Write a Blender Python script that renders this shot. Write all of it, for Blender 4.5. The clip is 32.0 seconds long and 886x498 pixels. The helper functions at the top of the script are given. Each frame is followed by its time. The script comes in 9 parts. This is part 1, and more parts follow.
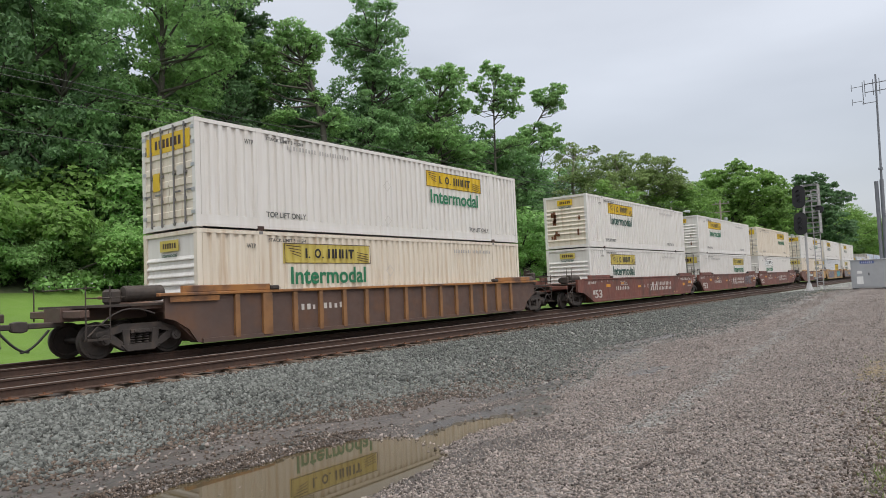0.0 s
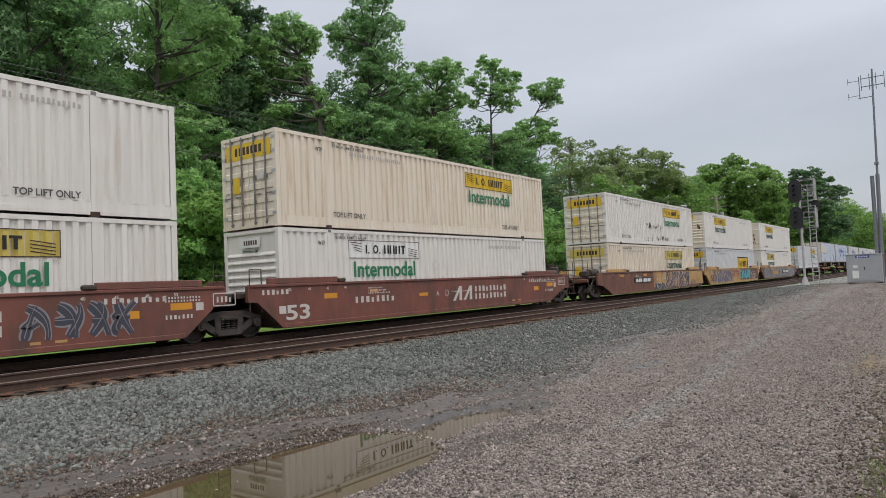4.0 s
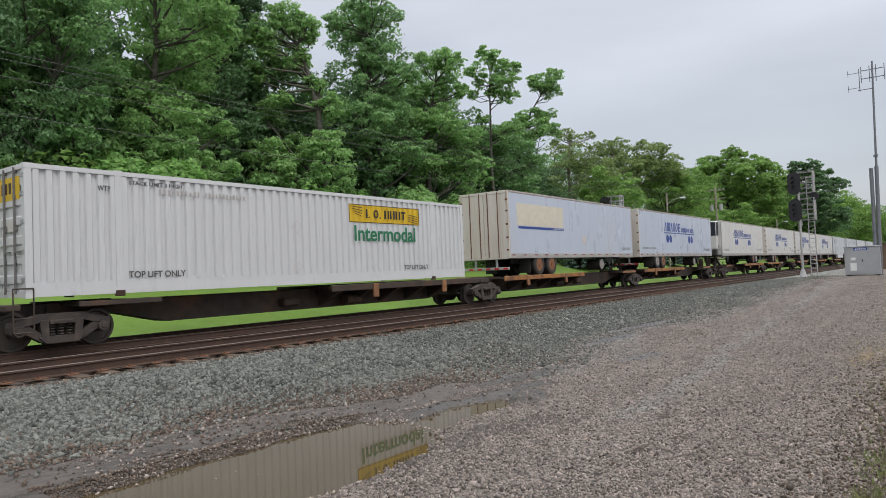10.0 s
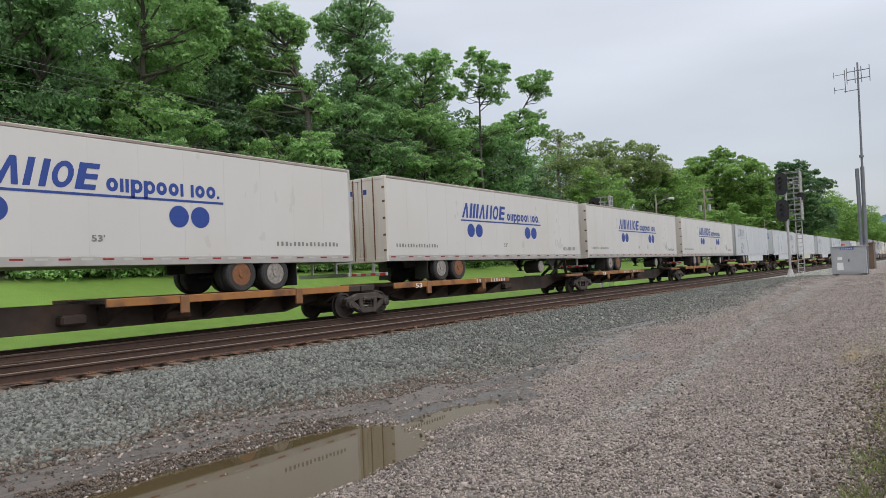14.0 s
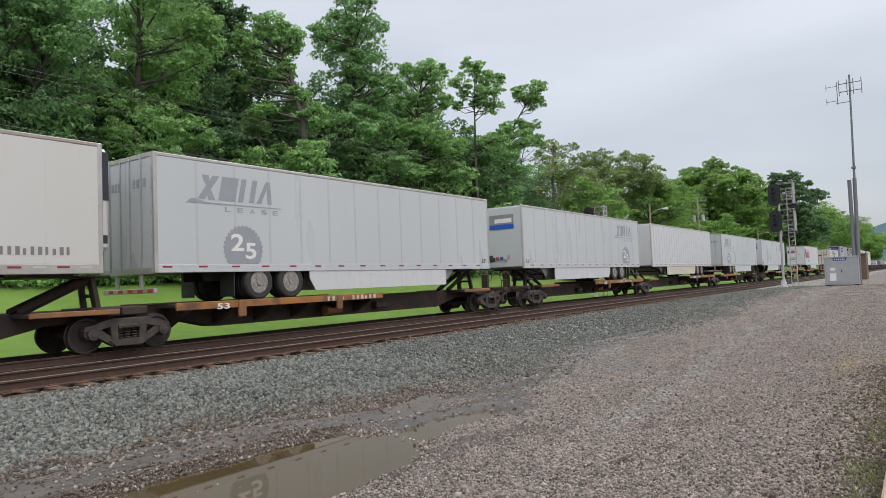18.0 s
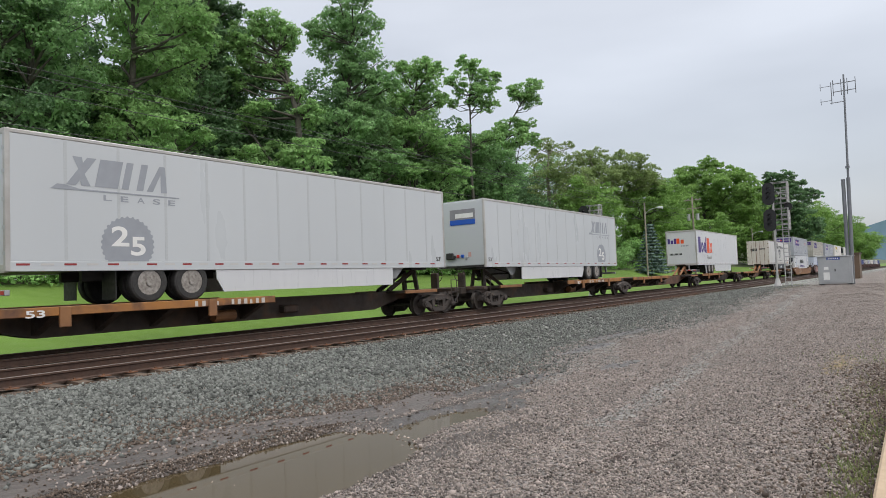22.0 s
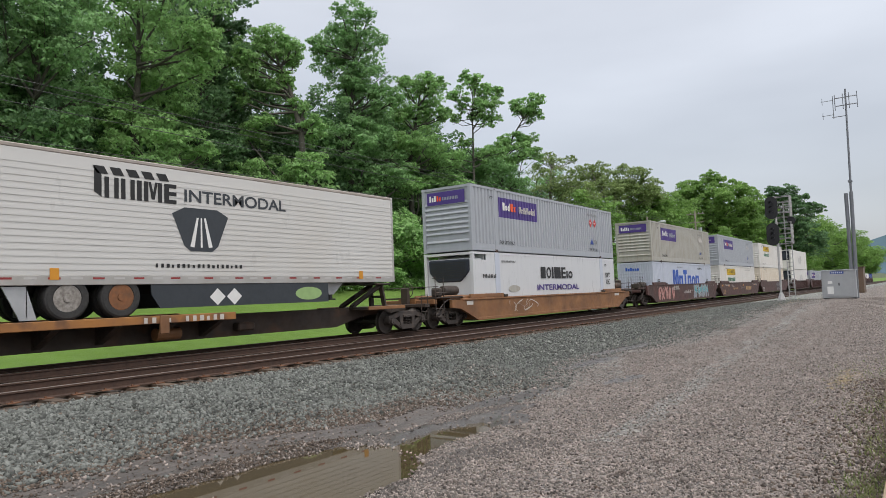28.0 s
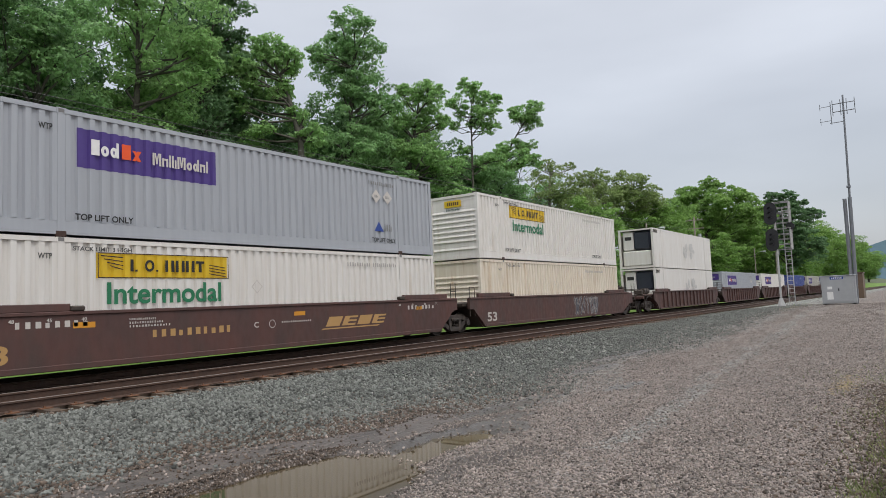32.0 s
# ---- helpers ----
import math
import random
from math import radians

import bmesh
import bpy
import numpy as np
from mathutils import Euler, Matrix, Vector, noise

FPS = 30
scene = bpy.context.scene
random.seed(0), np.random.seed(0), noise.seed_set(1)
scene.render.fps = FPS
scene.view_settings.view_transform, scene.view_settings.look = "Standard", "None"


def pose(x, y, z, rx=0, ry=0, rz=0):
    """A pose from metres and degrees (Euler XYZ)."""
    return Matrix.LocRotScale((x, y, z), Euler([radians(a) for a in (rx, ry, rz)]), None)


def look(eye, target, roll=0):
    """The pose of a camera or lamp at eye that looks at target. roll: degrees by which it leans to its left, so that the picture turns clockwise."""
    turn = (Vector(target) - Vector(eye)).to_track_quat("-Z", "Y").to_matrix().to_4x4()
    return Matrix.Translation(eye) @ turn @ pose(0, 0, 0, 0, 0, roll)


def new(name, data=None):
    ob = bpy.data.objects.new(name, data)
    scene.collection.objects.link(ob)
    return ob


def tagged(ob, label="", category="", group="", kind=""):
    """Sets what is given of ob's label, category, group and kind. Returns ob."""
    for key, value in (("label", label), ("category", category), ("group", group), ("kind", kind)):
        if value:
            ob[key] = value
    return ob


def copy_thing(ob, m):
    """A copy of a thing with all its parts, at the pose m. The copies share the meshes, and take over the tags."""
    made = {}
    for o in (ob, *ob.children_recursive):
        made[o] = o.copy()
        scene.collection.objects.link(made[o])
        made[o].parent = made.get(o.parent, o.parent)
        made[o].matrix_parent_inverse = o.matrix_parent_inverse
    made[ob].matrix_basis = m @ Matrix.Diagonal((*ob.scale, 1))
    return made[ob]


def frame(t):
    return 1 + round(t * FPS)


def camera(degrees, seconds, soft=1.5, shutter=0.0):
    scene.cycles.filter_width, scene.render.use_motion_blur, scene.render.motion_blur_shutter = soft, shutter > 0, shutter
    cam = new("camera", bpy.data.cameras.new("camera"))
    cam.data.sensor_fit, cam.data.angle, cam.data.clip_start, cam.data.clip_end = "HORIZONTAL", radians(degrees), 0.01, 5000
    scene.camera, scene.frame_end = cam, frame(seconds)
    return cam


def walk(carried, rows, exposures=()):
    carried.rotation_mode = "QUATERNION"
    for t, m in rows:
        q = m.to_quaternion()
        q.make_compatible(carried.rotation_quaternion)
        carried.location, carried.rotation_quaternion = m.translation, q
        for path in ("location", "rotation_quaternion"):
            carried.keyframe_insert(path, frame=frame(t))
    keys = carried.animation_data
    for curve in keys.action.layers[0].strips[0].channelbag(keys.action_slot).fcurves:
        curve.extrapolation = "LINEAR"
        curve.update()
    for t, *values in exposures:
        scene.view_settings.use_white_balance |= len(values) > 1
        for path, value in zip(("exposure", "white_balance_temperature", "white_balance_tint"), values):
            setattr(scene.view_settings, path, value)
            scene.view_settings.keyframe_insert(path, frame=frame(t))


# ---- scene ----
# x runs along the tracks, y across them away from the camera, z up; the top of the rails is z = 0.
EYE = (0.0, 0.0, 1.32)
cam = camera(66.23, 32.0, soft=0.7)


def aim(yaw, pitch, roll):
    a, b = radians(yaw), radians(pitch)
    way = Vector((math.cos(a) * math.cos(b), math.sin(a) * math.cos(b), math.sin(b)))
    return look(EYE, Vector(EYE) + way * 10, roll)


walk(cam, [
    (0, aim(36.97, 3.27, -2.44)),
    (0.5, aim(36.94, 3.12, -2.63)),
    (1, aim(36.64, 2.84, -2.28)),
    (1.5, aim(36.54, 2.71, -2.21)),
    (2, aim(36.59, 2.72, -2.27)),
    (2.5, aim(36.62, 2.75, -2.46)),
    (3, aim(36.58, 2.77, -2.17)),
    (3.5, aim(36.68, 2.82, -2.45)),
    (5.5, aim(36.77, 2.79, -2.49)),
    (6, aim(36.56, 2.75, -2.68)),
    (6.5, aim(36.55, 2.81, -3.09)),
    (7, aim(36.47, 2.71, -2.73)),
    (7.5, aim(36.54, 3.05, -2.93)),
    (8, aim(36.57, 3.08, -2.76)),
    (8.5, aim(36.39, 3.00, -2.82)),
    (9, aim(36.42, 2.80, -2.62)),
    (9.5, aim(36.52, 2.54, -2.43)),
    (10, aim(36.64, 2.05, -2.31)),
    (10.5, aim(36.60, 1.91, -2.33)),
    (11, aim(36.62, 1.87, -2.40)),
    (11.5, aim(36.45, 1.95, -2.50)),
    (12, aim(36.41, 2.17, -2.75)),
    (12.5, aim(36.22, 2.12, -2.45)),
    (13, aim(36.08, 2.09, -2.38)),
    (13.5, aim(35.86, 2.08, -2.43)),
    (14, aim(35.80, 2.11, -2.54)),
    (14.5, aim(35.72, 2.28, -2.62)),
    (16.5, aim(35.26, 2.75, -2.26)),
    (17, aim(35.28, 2.83, -2.45)),
    (17.5, aim(35.34, 2.94, -2.59)),
    (18, aim(35.31, 2.86, -2.33)),
    (18.5, aim(35.22, 2.70, -2.18)),
    (19, aim(35.16, 2.38, -2.00)),
    (19.5, aim(34.93, 2.03, -1.95)),
    (20, aim(34.83, 2.08, -2.09)),
    (20.5, aim(34.76, 2.08, -2.02)),
    (21, aim(34.78, 2.31, -2.13)),
    (21.5, aim(34.81, 2.67, -2.28)),
    (22, aim(34.91, 2.69, -2.20)),
    (22.5, aim(34.95, 2.81, -2.29)),
    (23, aim(34.92, 2.89, -2.30)),
    (23.5, aim(34.92, 2.88, -2.02)),
    (24, aim(34.97, 2.86, -2.09)),
    (24.5, aim(34.95, 2.82, -1.99)),
    (25, aim(34.97, 2.92, -2.09)),
    (25.5, aim(34.98, 3.13, -2.28)),
    (27.5, aim(35.03, 3.78, -2.21)),
    (28, aim(35.09, 3.88, -2.19)),
    (28.5, aim(35.11, 4.03, -2.54)),
    (29, aim(35.09, 4.17, -2.62)),
    (29.5, aim(35.15, 4.30, -2.53)),
    (30, aim(35.04, 4.33, -2.41)),
    (30.5, aim(35.03, 4.36, -2.46)),
    (31, aim(34.99, 4.39, -2.47)),
    (31.5, aim(35.03, 4.43, -2.53)),
    (32, aim(35.02, 4.50, -2.47)),
], [(0.0, 0.1), (1.0, -0.03), (2.0, 0.0), (3.0, -0.08), (5.5, -0.03), (6.0, 0.0), (7.0, -0.12), (9.0, -0.1), (10.0, 0.05), (13.0, 0.12), (25.0, 0.15), (28.0, 0.1), (30.0, 0.02), (31.0, -0.03), (32.0, 0.02)])

# ---- world and light: a bright overcast sky ----
world = bpy.data.worlds.new("overcast")
scene.world = world
world.use_nodes = True
wt = world.node_tree
wt.nodes.clear()


def wnode(kind, **sets):
    n = wt.nodes.new(kind)
    for k, v in sets.items():
        n.inputs[k].default_value = v
    return n


SUN_EL, SUN_AZ = 60, 250
sky = wnode("ShaderNodeTexSky")
sky.sky_type, sky.sun_disc = "NISHITA", False
sky.sun_elevation, sky.sun_rotation, sky.dust_density = radians(SUN_EL), radians(90 - SUN_AZ), 4.0
coord = wnode("ShaderNodeTexCoord")
split = wnode("ShaderNodeSeparateXYZ")
ramp = wnode("ShaderNodeValToRGB")
cr = ramp.color_ramp
cr.elements[0].position, cr.elements[0].color = 0.0, (0.315, 0.328, 0.35, 1)
cr.elements[1].position, cr.elements[1].color = 1.0, (1.6, 1.6, 1.6, 1)
e = cr.elements.new(0.12)
e.color = (0.345, 0.358, 0.385, 1)
e = cr.elements.new(0.42)
e.color = (0.53, 0.54, 0.565, 1)
stretch = wnode("ShaderNodeMapping", Scale=(1.6, 1.6, 6.0))
cloud = wnode("ShaderNodeTexNoise", Scale=1.3, Detail=4.0, Roughness=0.45)
cloud_range = wnode("ShaderNodeMapRange", **{"From Min": 0.3, "From Max": 0.7, "To Min": 0.87, "To Max": 1.11})
shade = wt.nodes.new("ShaderNodeVectorMath")
shade.operation = "SCALE"
blend = wt.nodes.new("ShaderNodeMix")
blend.data_type = "RGBA"
blend.inputs[0].default_value = 0.04
back = wnode("ShaderNodeBackground", Strength=1.25)
out = wnode("ShaderNodeOutputWorld")
wt.links.new(coord.outputs["Generated"], split.inputs[0])
wt.links.new(split.outputs["Z"], ramp.inputs[0])
wt.links.new(coord.outputs["Generated"], stretch.inputs[0])
wt.links.new(stretch.outputs[0], cloud.inputs["Vector"])
wt.links.new(cloud.outputs[0], cloud_range.inputs[0])
wt.links.new(ramp.outputs[0], shade.inputs[0])
wt.links.new(cloud_range.outputs[0], shade.inputs["Scale"])
wt.links.new(shade.outputs[0], blend.inputs[6])
wt.links.new(sky.outputs[0], blend.inputs[7])
wt.links.new(blend.outputs[2], back.inputs[0])
wt.links.new(back.outputs[0], out.inputs[0])

sun = new("sun", bpy.data.lights.new("sun", "SUN"))
sun.data.energy, sun.data.angle, sun.data.color = 0.9, radians(40), (1.0, 0.97, 0.93)
s_az, s_el = radians(SUN_AZ), radians(SUN_EL)
sun.matrix_world = look((60 * math.cos(s_az) * math.cos(s_el), 60 * math.sin(s_az) * math.cos(s_el), 60 * math.sin(s_el)), (0, 0, 0))

# ---- materials ----


def material(name, rgb, rough=0.6, metal=0.0, rgb2=None, scale=4.0, mix=0.5, bump=0.0, bump_scale=60.0, stretch=(1, 1, 1),
             island=0.0, coat=0.0, spec=0.5, ob_rand=0.0, dirt=None, dirt_scale=1.2, dirt_from=0.55, dirt_to=0.75, transmit=0.0, pebble=0.0, pebble_range=(0.55, 1.5)):
    """Principled surface: two colours mixed by noise, an optional layer of dirt, bump and variation by piece."""
    m = bpy.data.materials.new(name)
    m.use_nodes = True
    t = m.node_tree
    b = t.nodes["Principled BSDF"]
    b.inputs["Roughness"].default_value = rough
    b.inputs["Metallic"].default_value = metal
    b.inputs["Coat Weight"].default_value = coat
    b.inputs["Specular IOR Level"].default_value = spec
    tc = t.nodes.new("ShaderNodeTexCoord")
    mp = t.nodes.new("ShaderNodeMapping")
    mp.inputs["Scale"].default_value = stretch
    t.links.new(tc.outputs["Object"], mp.inputs[0])

    def mixer(fac, a, c):
        n = t.nodes.new("ShaderNodeMix")
        n.data_type = "RGBA"
        for i, v in ((0, fac), (6, a), (7, c)):
            if isinstance(v, bpy.types.NodeSocket):
                t.links.new(v, n.inputs[i])
            else:
                n.inputs[i].default_value = v if i == 0 else (*v, 1)
        return n.outputs[2]

    def noisy(sc, lo, hi, detail=5.0, vec=None, to=(0, 1)):
        n = t.nodes.new("ShaderNodeTexNoise")
        n.inputs["Scale"].default_value, n.inputs["Detail"].default_value = sc, detail
        t.links.new(vec or mp.outputs[0], n.inputs["Vector"])
        r = t.nodes.new("ShaderNodeMapRange")
        r.inputs["From Min"].default_value, r.inputs["From Max"].default_value = lo, hi
        r.inputs["To Min"].default_value, r.inputs["To Max"].default_value = to
        t.links.new(n.outputs[0], r.inputs[0])
        return r.outputs[0]

    col = mixer(noisy(scale, 0.5 - mix / 2, 0.5 + mix / 2), rgb, rgb2 or tuple(c * 0.8 for c in rgb))
    if dirt:
        col = mixer(noisy(dirt_scale, dirt_from, dirt_to, 6.0), col, dirt)
    if island or ob_rand:
        src = t.nodes.new("ShaderNodeNewGeometry").outputs["Random Per Island"] if island else t.nodes.new("ShaderNodeObjectInfo").outputs["Random"]
        hv = t.nodes.new("ShaderNodeHueSaturation")
        r = t.nodes.new("ShaderNodeMapRange")
        a = island or ob_rand
        r.inputs["To Min"].default_value, r.inputs["To Max"].default_value = 1 - a, 1 + a
        t.links.new(src, r.inputs[0])
        t.links.new(r.outputs[0], hv.inputs["Value"])
        t.links.new(col, hv.inputs["Color"])
        col = hv.outputs[0]
    cell = None
    if pebble:
        cell = t.nodes.new("ShaderNodeTexVoronoi")
        cell.inputs["Scale"].default_value = 1 / pebble
        t.links.new(tc.outputs["Object"], cell.inputs["Vector"])
        tone = t.nodes.new("ShaderNodeSeparateColor")
        t.links.new(cell.outputs["Color"], tone.inputs[0])
        r = t.nodes.new("ShaderNodeMapRange")
        r.inputs["To Min"].default_value, r.inputs["To Max"].default_value = pebble_range
        t.links.new(tone.outputs[0], r.inputs[0])
        warm = t.nodes.new("ShaderNodeMapRange")
        warm.inputs["To Min"].default_value, warm.inputs["To Max"].default_value = 0.55, 1.5
        t.links.new(tone.outputs[1], warm.inputs[0])
        hv = t.nodes.new("ShaderNodeHueSaturation")
        t.links.new(r.outputs[0], hv.inputs["Value"])
        t.links.new(warm.outputs[0], hv.inputs["Saturation"])
        t.links.new(col, hv.inputs["Color"])
        col = hv.outputs[0]
    t.links.new(col, b.inputs["Base Color"])
    t.links.new(noisy(scale * 3, 0.3, 0.7, to=(max(rough - 0.12, 0.02), min(rough + 0.12, 1))), b.inputs["Roughness"])
    if bump:
        n = t.nodes.new("ShaderNodeTexNoise")
        n.inputs["Scale"].default_value, n.inputs["Detail"].default_value = bump_scale, 4
        t.links.new(tc.outputs["Object"], n.inputs["Vector"])
        bp = t.nodes.new("ShaderNodeBump")
        bp.inputs["Strength"].default_value, bp.inputs["Distance"].default_value = 0.8, bump
        t.links.new(n.outputs[0], bp.inputs["Height"])
        t.links.new(bp.outputs[0], b.inputs["Normal"])
        if cell:
            round_off = t.nodes.new("ShaderNodeBump")
            round_off.invert = True
            round_off.inputs["Strength"].default_value, round_off.inputs["Distance"].default_value = 1.0, pebble * 0.8
            t.links.new(cell.outputs["Distance"], round_off.inputs["Height"])
            t.links.new(bp.outputs[0], round_off.inputs["Normal"])
            t.links.new(round_off.outputs[0], b.inputs["Normal"])
    if transmit:
        tr = t.nodes.new("ShaderNodeBsdfTranslucent")
        ms = t.nodes.new("ShaderNodeMixShader")
        ms.inputs[0].default_value = transmit
        t.links.new(col, tr.inputs[0])
        t.links.new(b.outputs[0], ms.inputs[1])
        t.links.new(tr.outputs[0], ms.inputs[2])
        t.links.new(ms.outputs[0], t.nodes["Material Output"].inputs[0])
    return m


STREAK = (5, 5, 0.35)
M = {}
M["white_paint"] = material("white_container_paint", (0.69, 0.675, 0.645), 0.45, rgb2=(0.60, 0.57, 0.525), scale=1.3, stretch=STREAK, dirt=(0.47, 0.39, 0.30), dirt_scale=1.1, dirt_from=0.60, dirt_to=0.92)
M["cream_paint"] = material("cream_container_paint", (0.70, 0.645, 0.55), 0.5, rgb2=(0.60, 0.52, 0.41), scale=1.3, stretch=STREAK, dirt=(0.42, 0.28, 0.16), dirt_scale=1.2, dirt_from=0.56, dirt_to=0.85)
M["clean_white"] = material("clean_white_paint", (0.57, 0.58, 0.59), 0.36, rgb2=(0.54, 0.55, 0.565), scale=1.0, stretch=STREAK)
WIDE = (0.7, 0.7, 0.3)
M["trailer_white"] = material("trailer_white_panel", (0.565, 0.56, 0.54), 0.38, rgb2=(0.535, 0.53, 0.51), scale=0.9, stretch=WIDE, dirt=(0.52, 0.49, 0.44), dirt_scale=0.5, dirt_from=0.55, dirt_to=0.95)
M["trailer_blue_white"] = material("trailer_pale_blue_panel", (0.45, 0.50, 0.59), 0.34, rgb2=(0.435, 0.48, 0.565), scale=0.9, stretch=WIDE, dirt=(0.47, 0.48, 0.49), dirt_scale=0.5, dirt_from=0.6, dirt_to=0.95)
M["trailer_grey_white"] = material("trailer_grey_white_panel", (0.49, 0.515, 0.53), 0.36, rgb2=(0.465, 0.49, 0.505), scale=0.7, stretch=(0.5, 0.5, 0.12))
M["grey_paint"] = material("grey_container_paint", (0.36, 0.38, 0.41), 0.45, rgb2=(0.32, 0.34, 0.37), scale=1.1, stretch=STREAK)
M["olive_grey_paint"] = material("olive_grey_container_paint", (0.40, 0.395, 0.36), 0.5, rgb2=(0.33, 0.31, 0.26), scale=1.1, stretch=STREAK, dirt=(0.25, 0.2, 0.13), dirt_from=0.6, dirt_to=0.9)
M["pale_blue_paint"] = material("pale_blue_container_paint", (0.50, 0.54, 0.62), 0.45, rgb2=(0.45, 0.48, 0.55), scale=1.1, stretch=STREAK)
M["blue_paint"] = material("blue_container_paint", (0.03, 0.06, 0.26), 0.5, rgb2=(0.05, 0.07, 0.2), scale=1.1, stretch=STREAK)
M["maroon"] = material("maroon_wagon_paint", (0.195, 0.066, 0.046), 0.6, rgb2=(0.125, 0.048, 0.037), scale=1.4, stretch=(1.6, 1.6, 0.7), dirt=(0.085, 0.047, 0.034), dirt_scale=1.3, dirt_from=0.48, dirt_to=0.72, bump=0.002, bump_scale=30)
M["brown"] = material("dark_brown_wagon_paint", (0.095, 0.040, 0.032), 0.6, rgb2=(0.062, 0.034, 0.030), scale=1.4, stretch=(1.6, 1.6, 0.7), dirt=(0.05, 0.036, 0.03), dirt_scale=0.9, dirt_from=0.5, dirt_to=0.8, bump=0.002, bump_scale=30)
M["worn_maroon"] = material("worn_maroon_brown_paint", (0.185, 0.078, 0.048), 0.6, rgb2=(0.115, 0.052, 0.038), scale=1.4, stretch=(1.6, 1.6, 0.7), dirt=(0.07, 0.042, 0.032), dirt_scale=1.2, dirt_from=0.5, dirt_to=0.8, bump=0.002, bump_scale=30)
M["rust_orange"] = material("weathered_orange_brown_paint", (0.29, 0.14, 0.055), 0.65, rgb2=(0.20, 0.09, 0.038), scale=1.8, dirt=(0.12, 0.06, 0.032), dirt_scale=1.0, dirt_from=0.45, dirt_to=0.8, bump=0.002, bump_scale=30)
M["rib_brown"] = material("weathered_brown_panel", (0.118, 0.068, 0.049), 0.66, rgb2=(0.078, 0.052, 0.044), scale=1.5, dirt=(0.15, 0.068, 0.03), dirt_scale=1.0, dirt_from=0.55, dirt_to=0.8, bump=0.002, bump_scale=30)
M["rib_orange"] = material("faded_orange_rib_paint", (0.30, 0.15, 0.055), 0.65, rgb2=(0.20, 0.095, 0.04), scale=2.0, dirt=(0.09, 0.05, 0.03), dirt_from=0.5, dirt_to=0.8)
M["deck_orange"] = material("orange_deck_edge_paint", (0.36, 0.155, 0.035), 0.6, rgb2=(0.22, 0.10, 0.04), scale=1.6, dirt=(0.10, 0.05, 0.03), dirt_scale=1.6, dirt_from=0.52, dirt_to=0.72)
M["tan_paint"] = material("tan_yellow_wagon_paint", (0.47, 0.30, 0.12), 0.62, rgb2=(0.38, 0.22, 0.085), scale=1.2, dirt=(0.20, 0.10, 0.05), dirt_scale=1.2, dirt_from=0.56, dirt_to=0.8)
M["frame_dark"] = material("grimy_dark_steel", (0.035, 0.028, 0.024), 0.7, rgb2=(0.055, 0.04, 0.03), scale=3, dirt=(0.09, 0.05, 0.03), dirt_scale=2.0, dirt_from=0.55, dirt_to=0.8, bump=0.003, bump_scale=40)
# brown grime, its base also darkened for the shade under the decks
M["sill_brown"] = material("grimy_shaded_brown_sill", (0.062, 0.040, 0.028), 0.72, rgb2=(0.032, 0.025, 0.021), scale=1.6, dirt=(0.135, 0.062, 0.028), dirt_scale=1.1, dirt_from=0.55, dirt_to=0.8)
M["rust_sill"] = material("rusty_brown_sill", (0.115, 0.058, 0.034), 0.72, rgb2=(0.060, 0.036, 0.026), scale=1.3, dirt=(0.20, 0.085, 0.03), dirt_scale=1.1, dirt_from=0.55, dirt_to=0.8)
M["truck_steel"] = material("dusty_cast_steel", (0.062, 0.050, 0.043), 0.75, rgb2=(0.036, 0.030, 0.027), scale=4, dirt=(0.105, 0.078, 0.06), dirt_scale=3.0, dirt_from=0.52, dirt_to=0.75, bump=0.004, bump_scale=50)
M["wheel_steel"] = material("wheel_steel", (0.045, 0.04, 0.037), 0.6, metal=0.3, rgb2=(0.07, 0.055, 0.045), scale=5)
M["tread"] = material("polished_wheel_tread", (0.45, 0.44, 0.43), 0.35, metal=0.9)
M["rail_side"] = material("rusty_rail_side", (0.075, 0.040, 0.026), 0.8, rgb2=(0.05, 0.03, 0.022), scale=6)
M["rail_top"] = material("worn_rail_head", (0.20, 0.17, 0.15), 0.48, metal=0.6, rgb2=(0.14, 0.11, 0.095), scale=3)
M["tie_wood"] = material("creosoted_tie_wood", (0.060, 0.042, 0.030), 0.85, rgb2=(0.10, 0.065, 0.04), scale=8, stretch=(1, 0.2, 1), ob_rand=0.3, bump=0.006, bump_scale=30)
M["rust_iron"] = material("rusty_tie_plate", (0.17, 0.075, 0.035), 0.85, rgb2=(0.10, 0.05, 0.03), scale=12)
M["tyre"] = material("tyre_rubber", (0.022, 0.022, 0.023), 0.8, rgb2=(0.04, 0.038, 0.035), scale=6)
M["rim_white"] = material("dusty_white_rim", (0.36, 0.34, 0.31), 0.5, rgb2=(0.13, 0.11, 0.095), scale=14)
M["rim_dull"] = material("dull_grey_rim", (0.15, 0.135, 0.115), 0.55, rgb2=(0.08, 0.065, 0.052), scale=7)
M["rim_dark"] = material("dark_wheel_dish", (0.055, 0.045, 0.038), 0.65, rgb2=(0.10, 0.06, 0.04), scale=9)
M["rim_rust"] = material("rusty_orange_rim", (0.26, 0.10, 0.035), 0.6, rgb2=(0.12, 0.06, 0.03), scale=7)
M["black_part"] = material("black_underframe_paint", (0.020, 0.020, 0.021), 0.6, rgb2=(0.035, 0.032, 0.03), scale=3)
M["galv"] = material("galvanised_steel", (0.48, 0.49, 0.50), 0.42, metal=0.6, rgb2=(0.38, 0.39, 0.40), scale=3)
M["mast_grey"] = material("dull_grey_mast_steel", (0.20, 0.21, 0.23), 0.5, metal=0.4, rgb2=(0.15, 0.16, 0.175), scale=3)
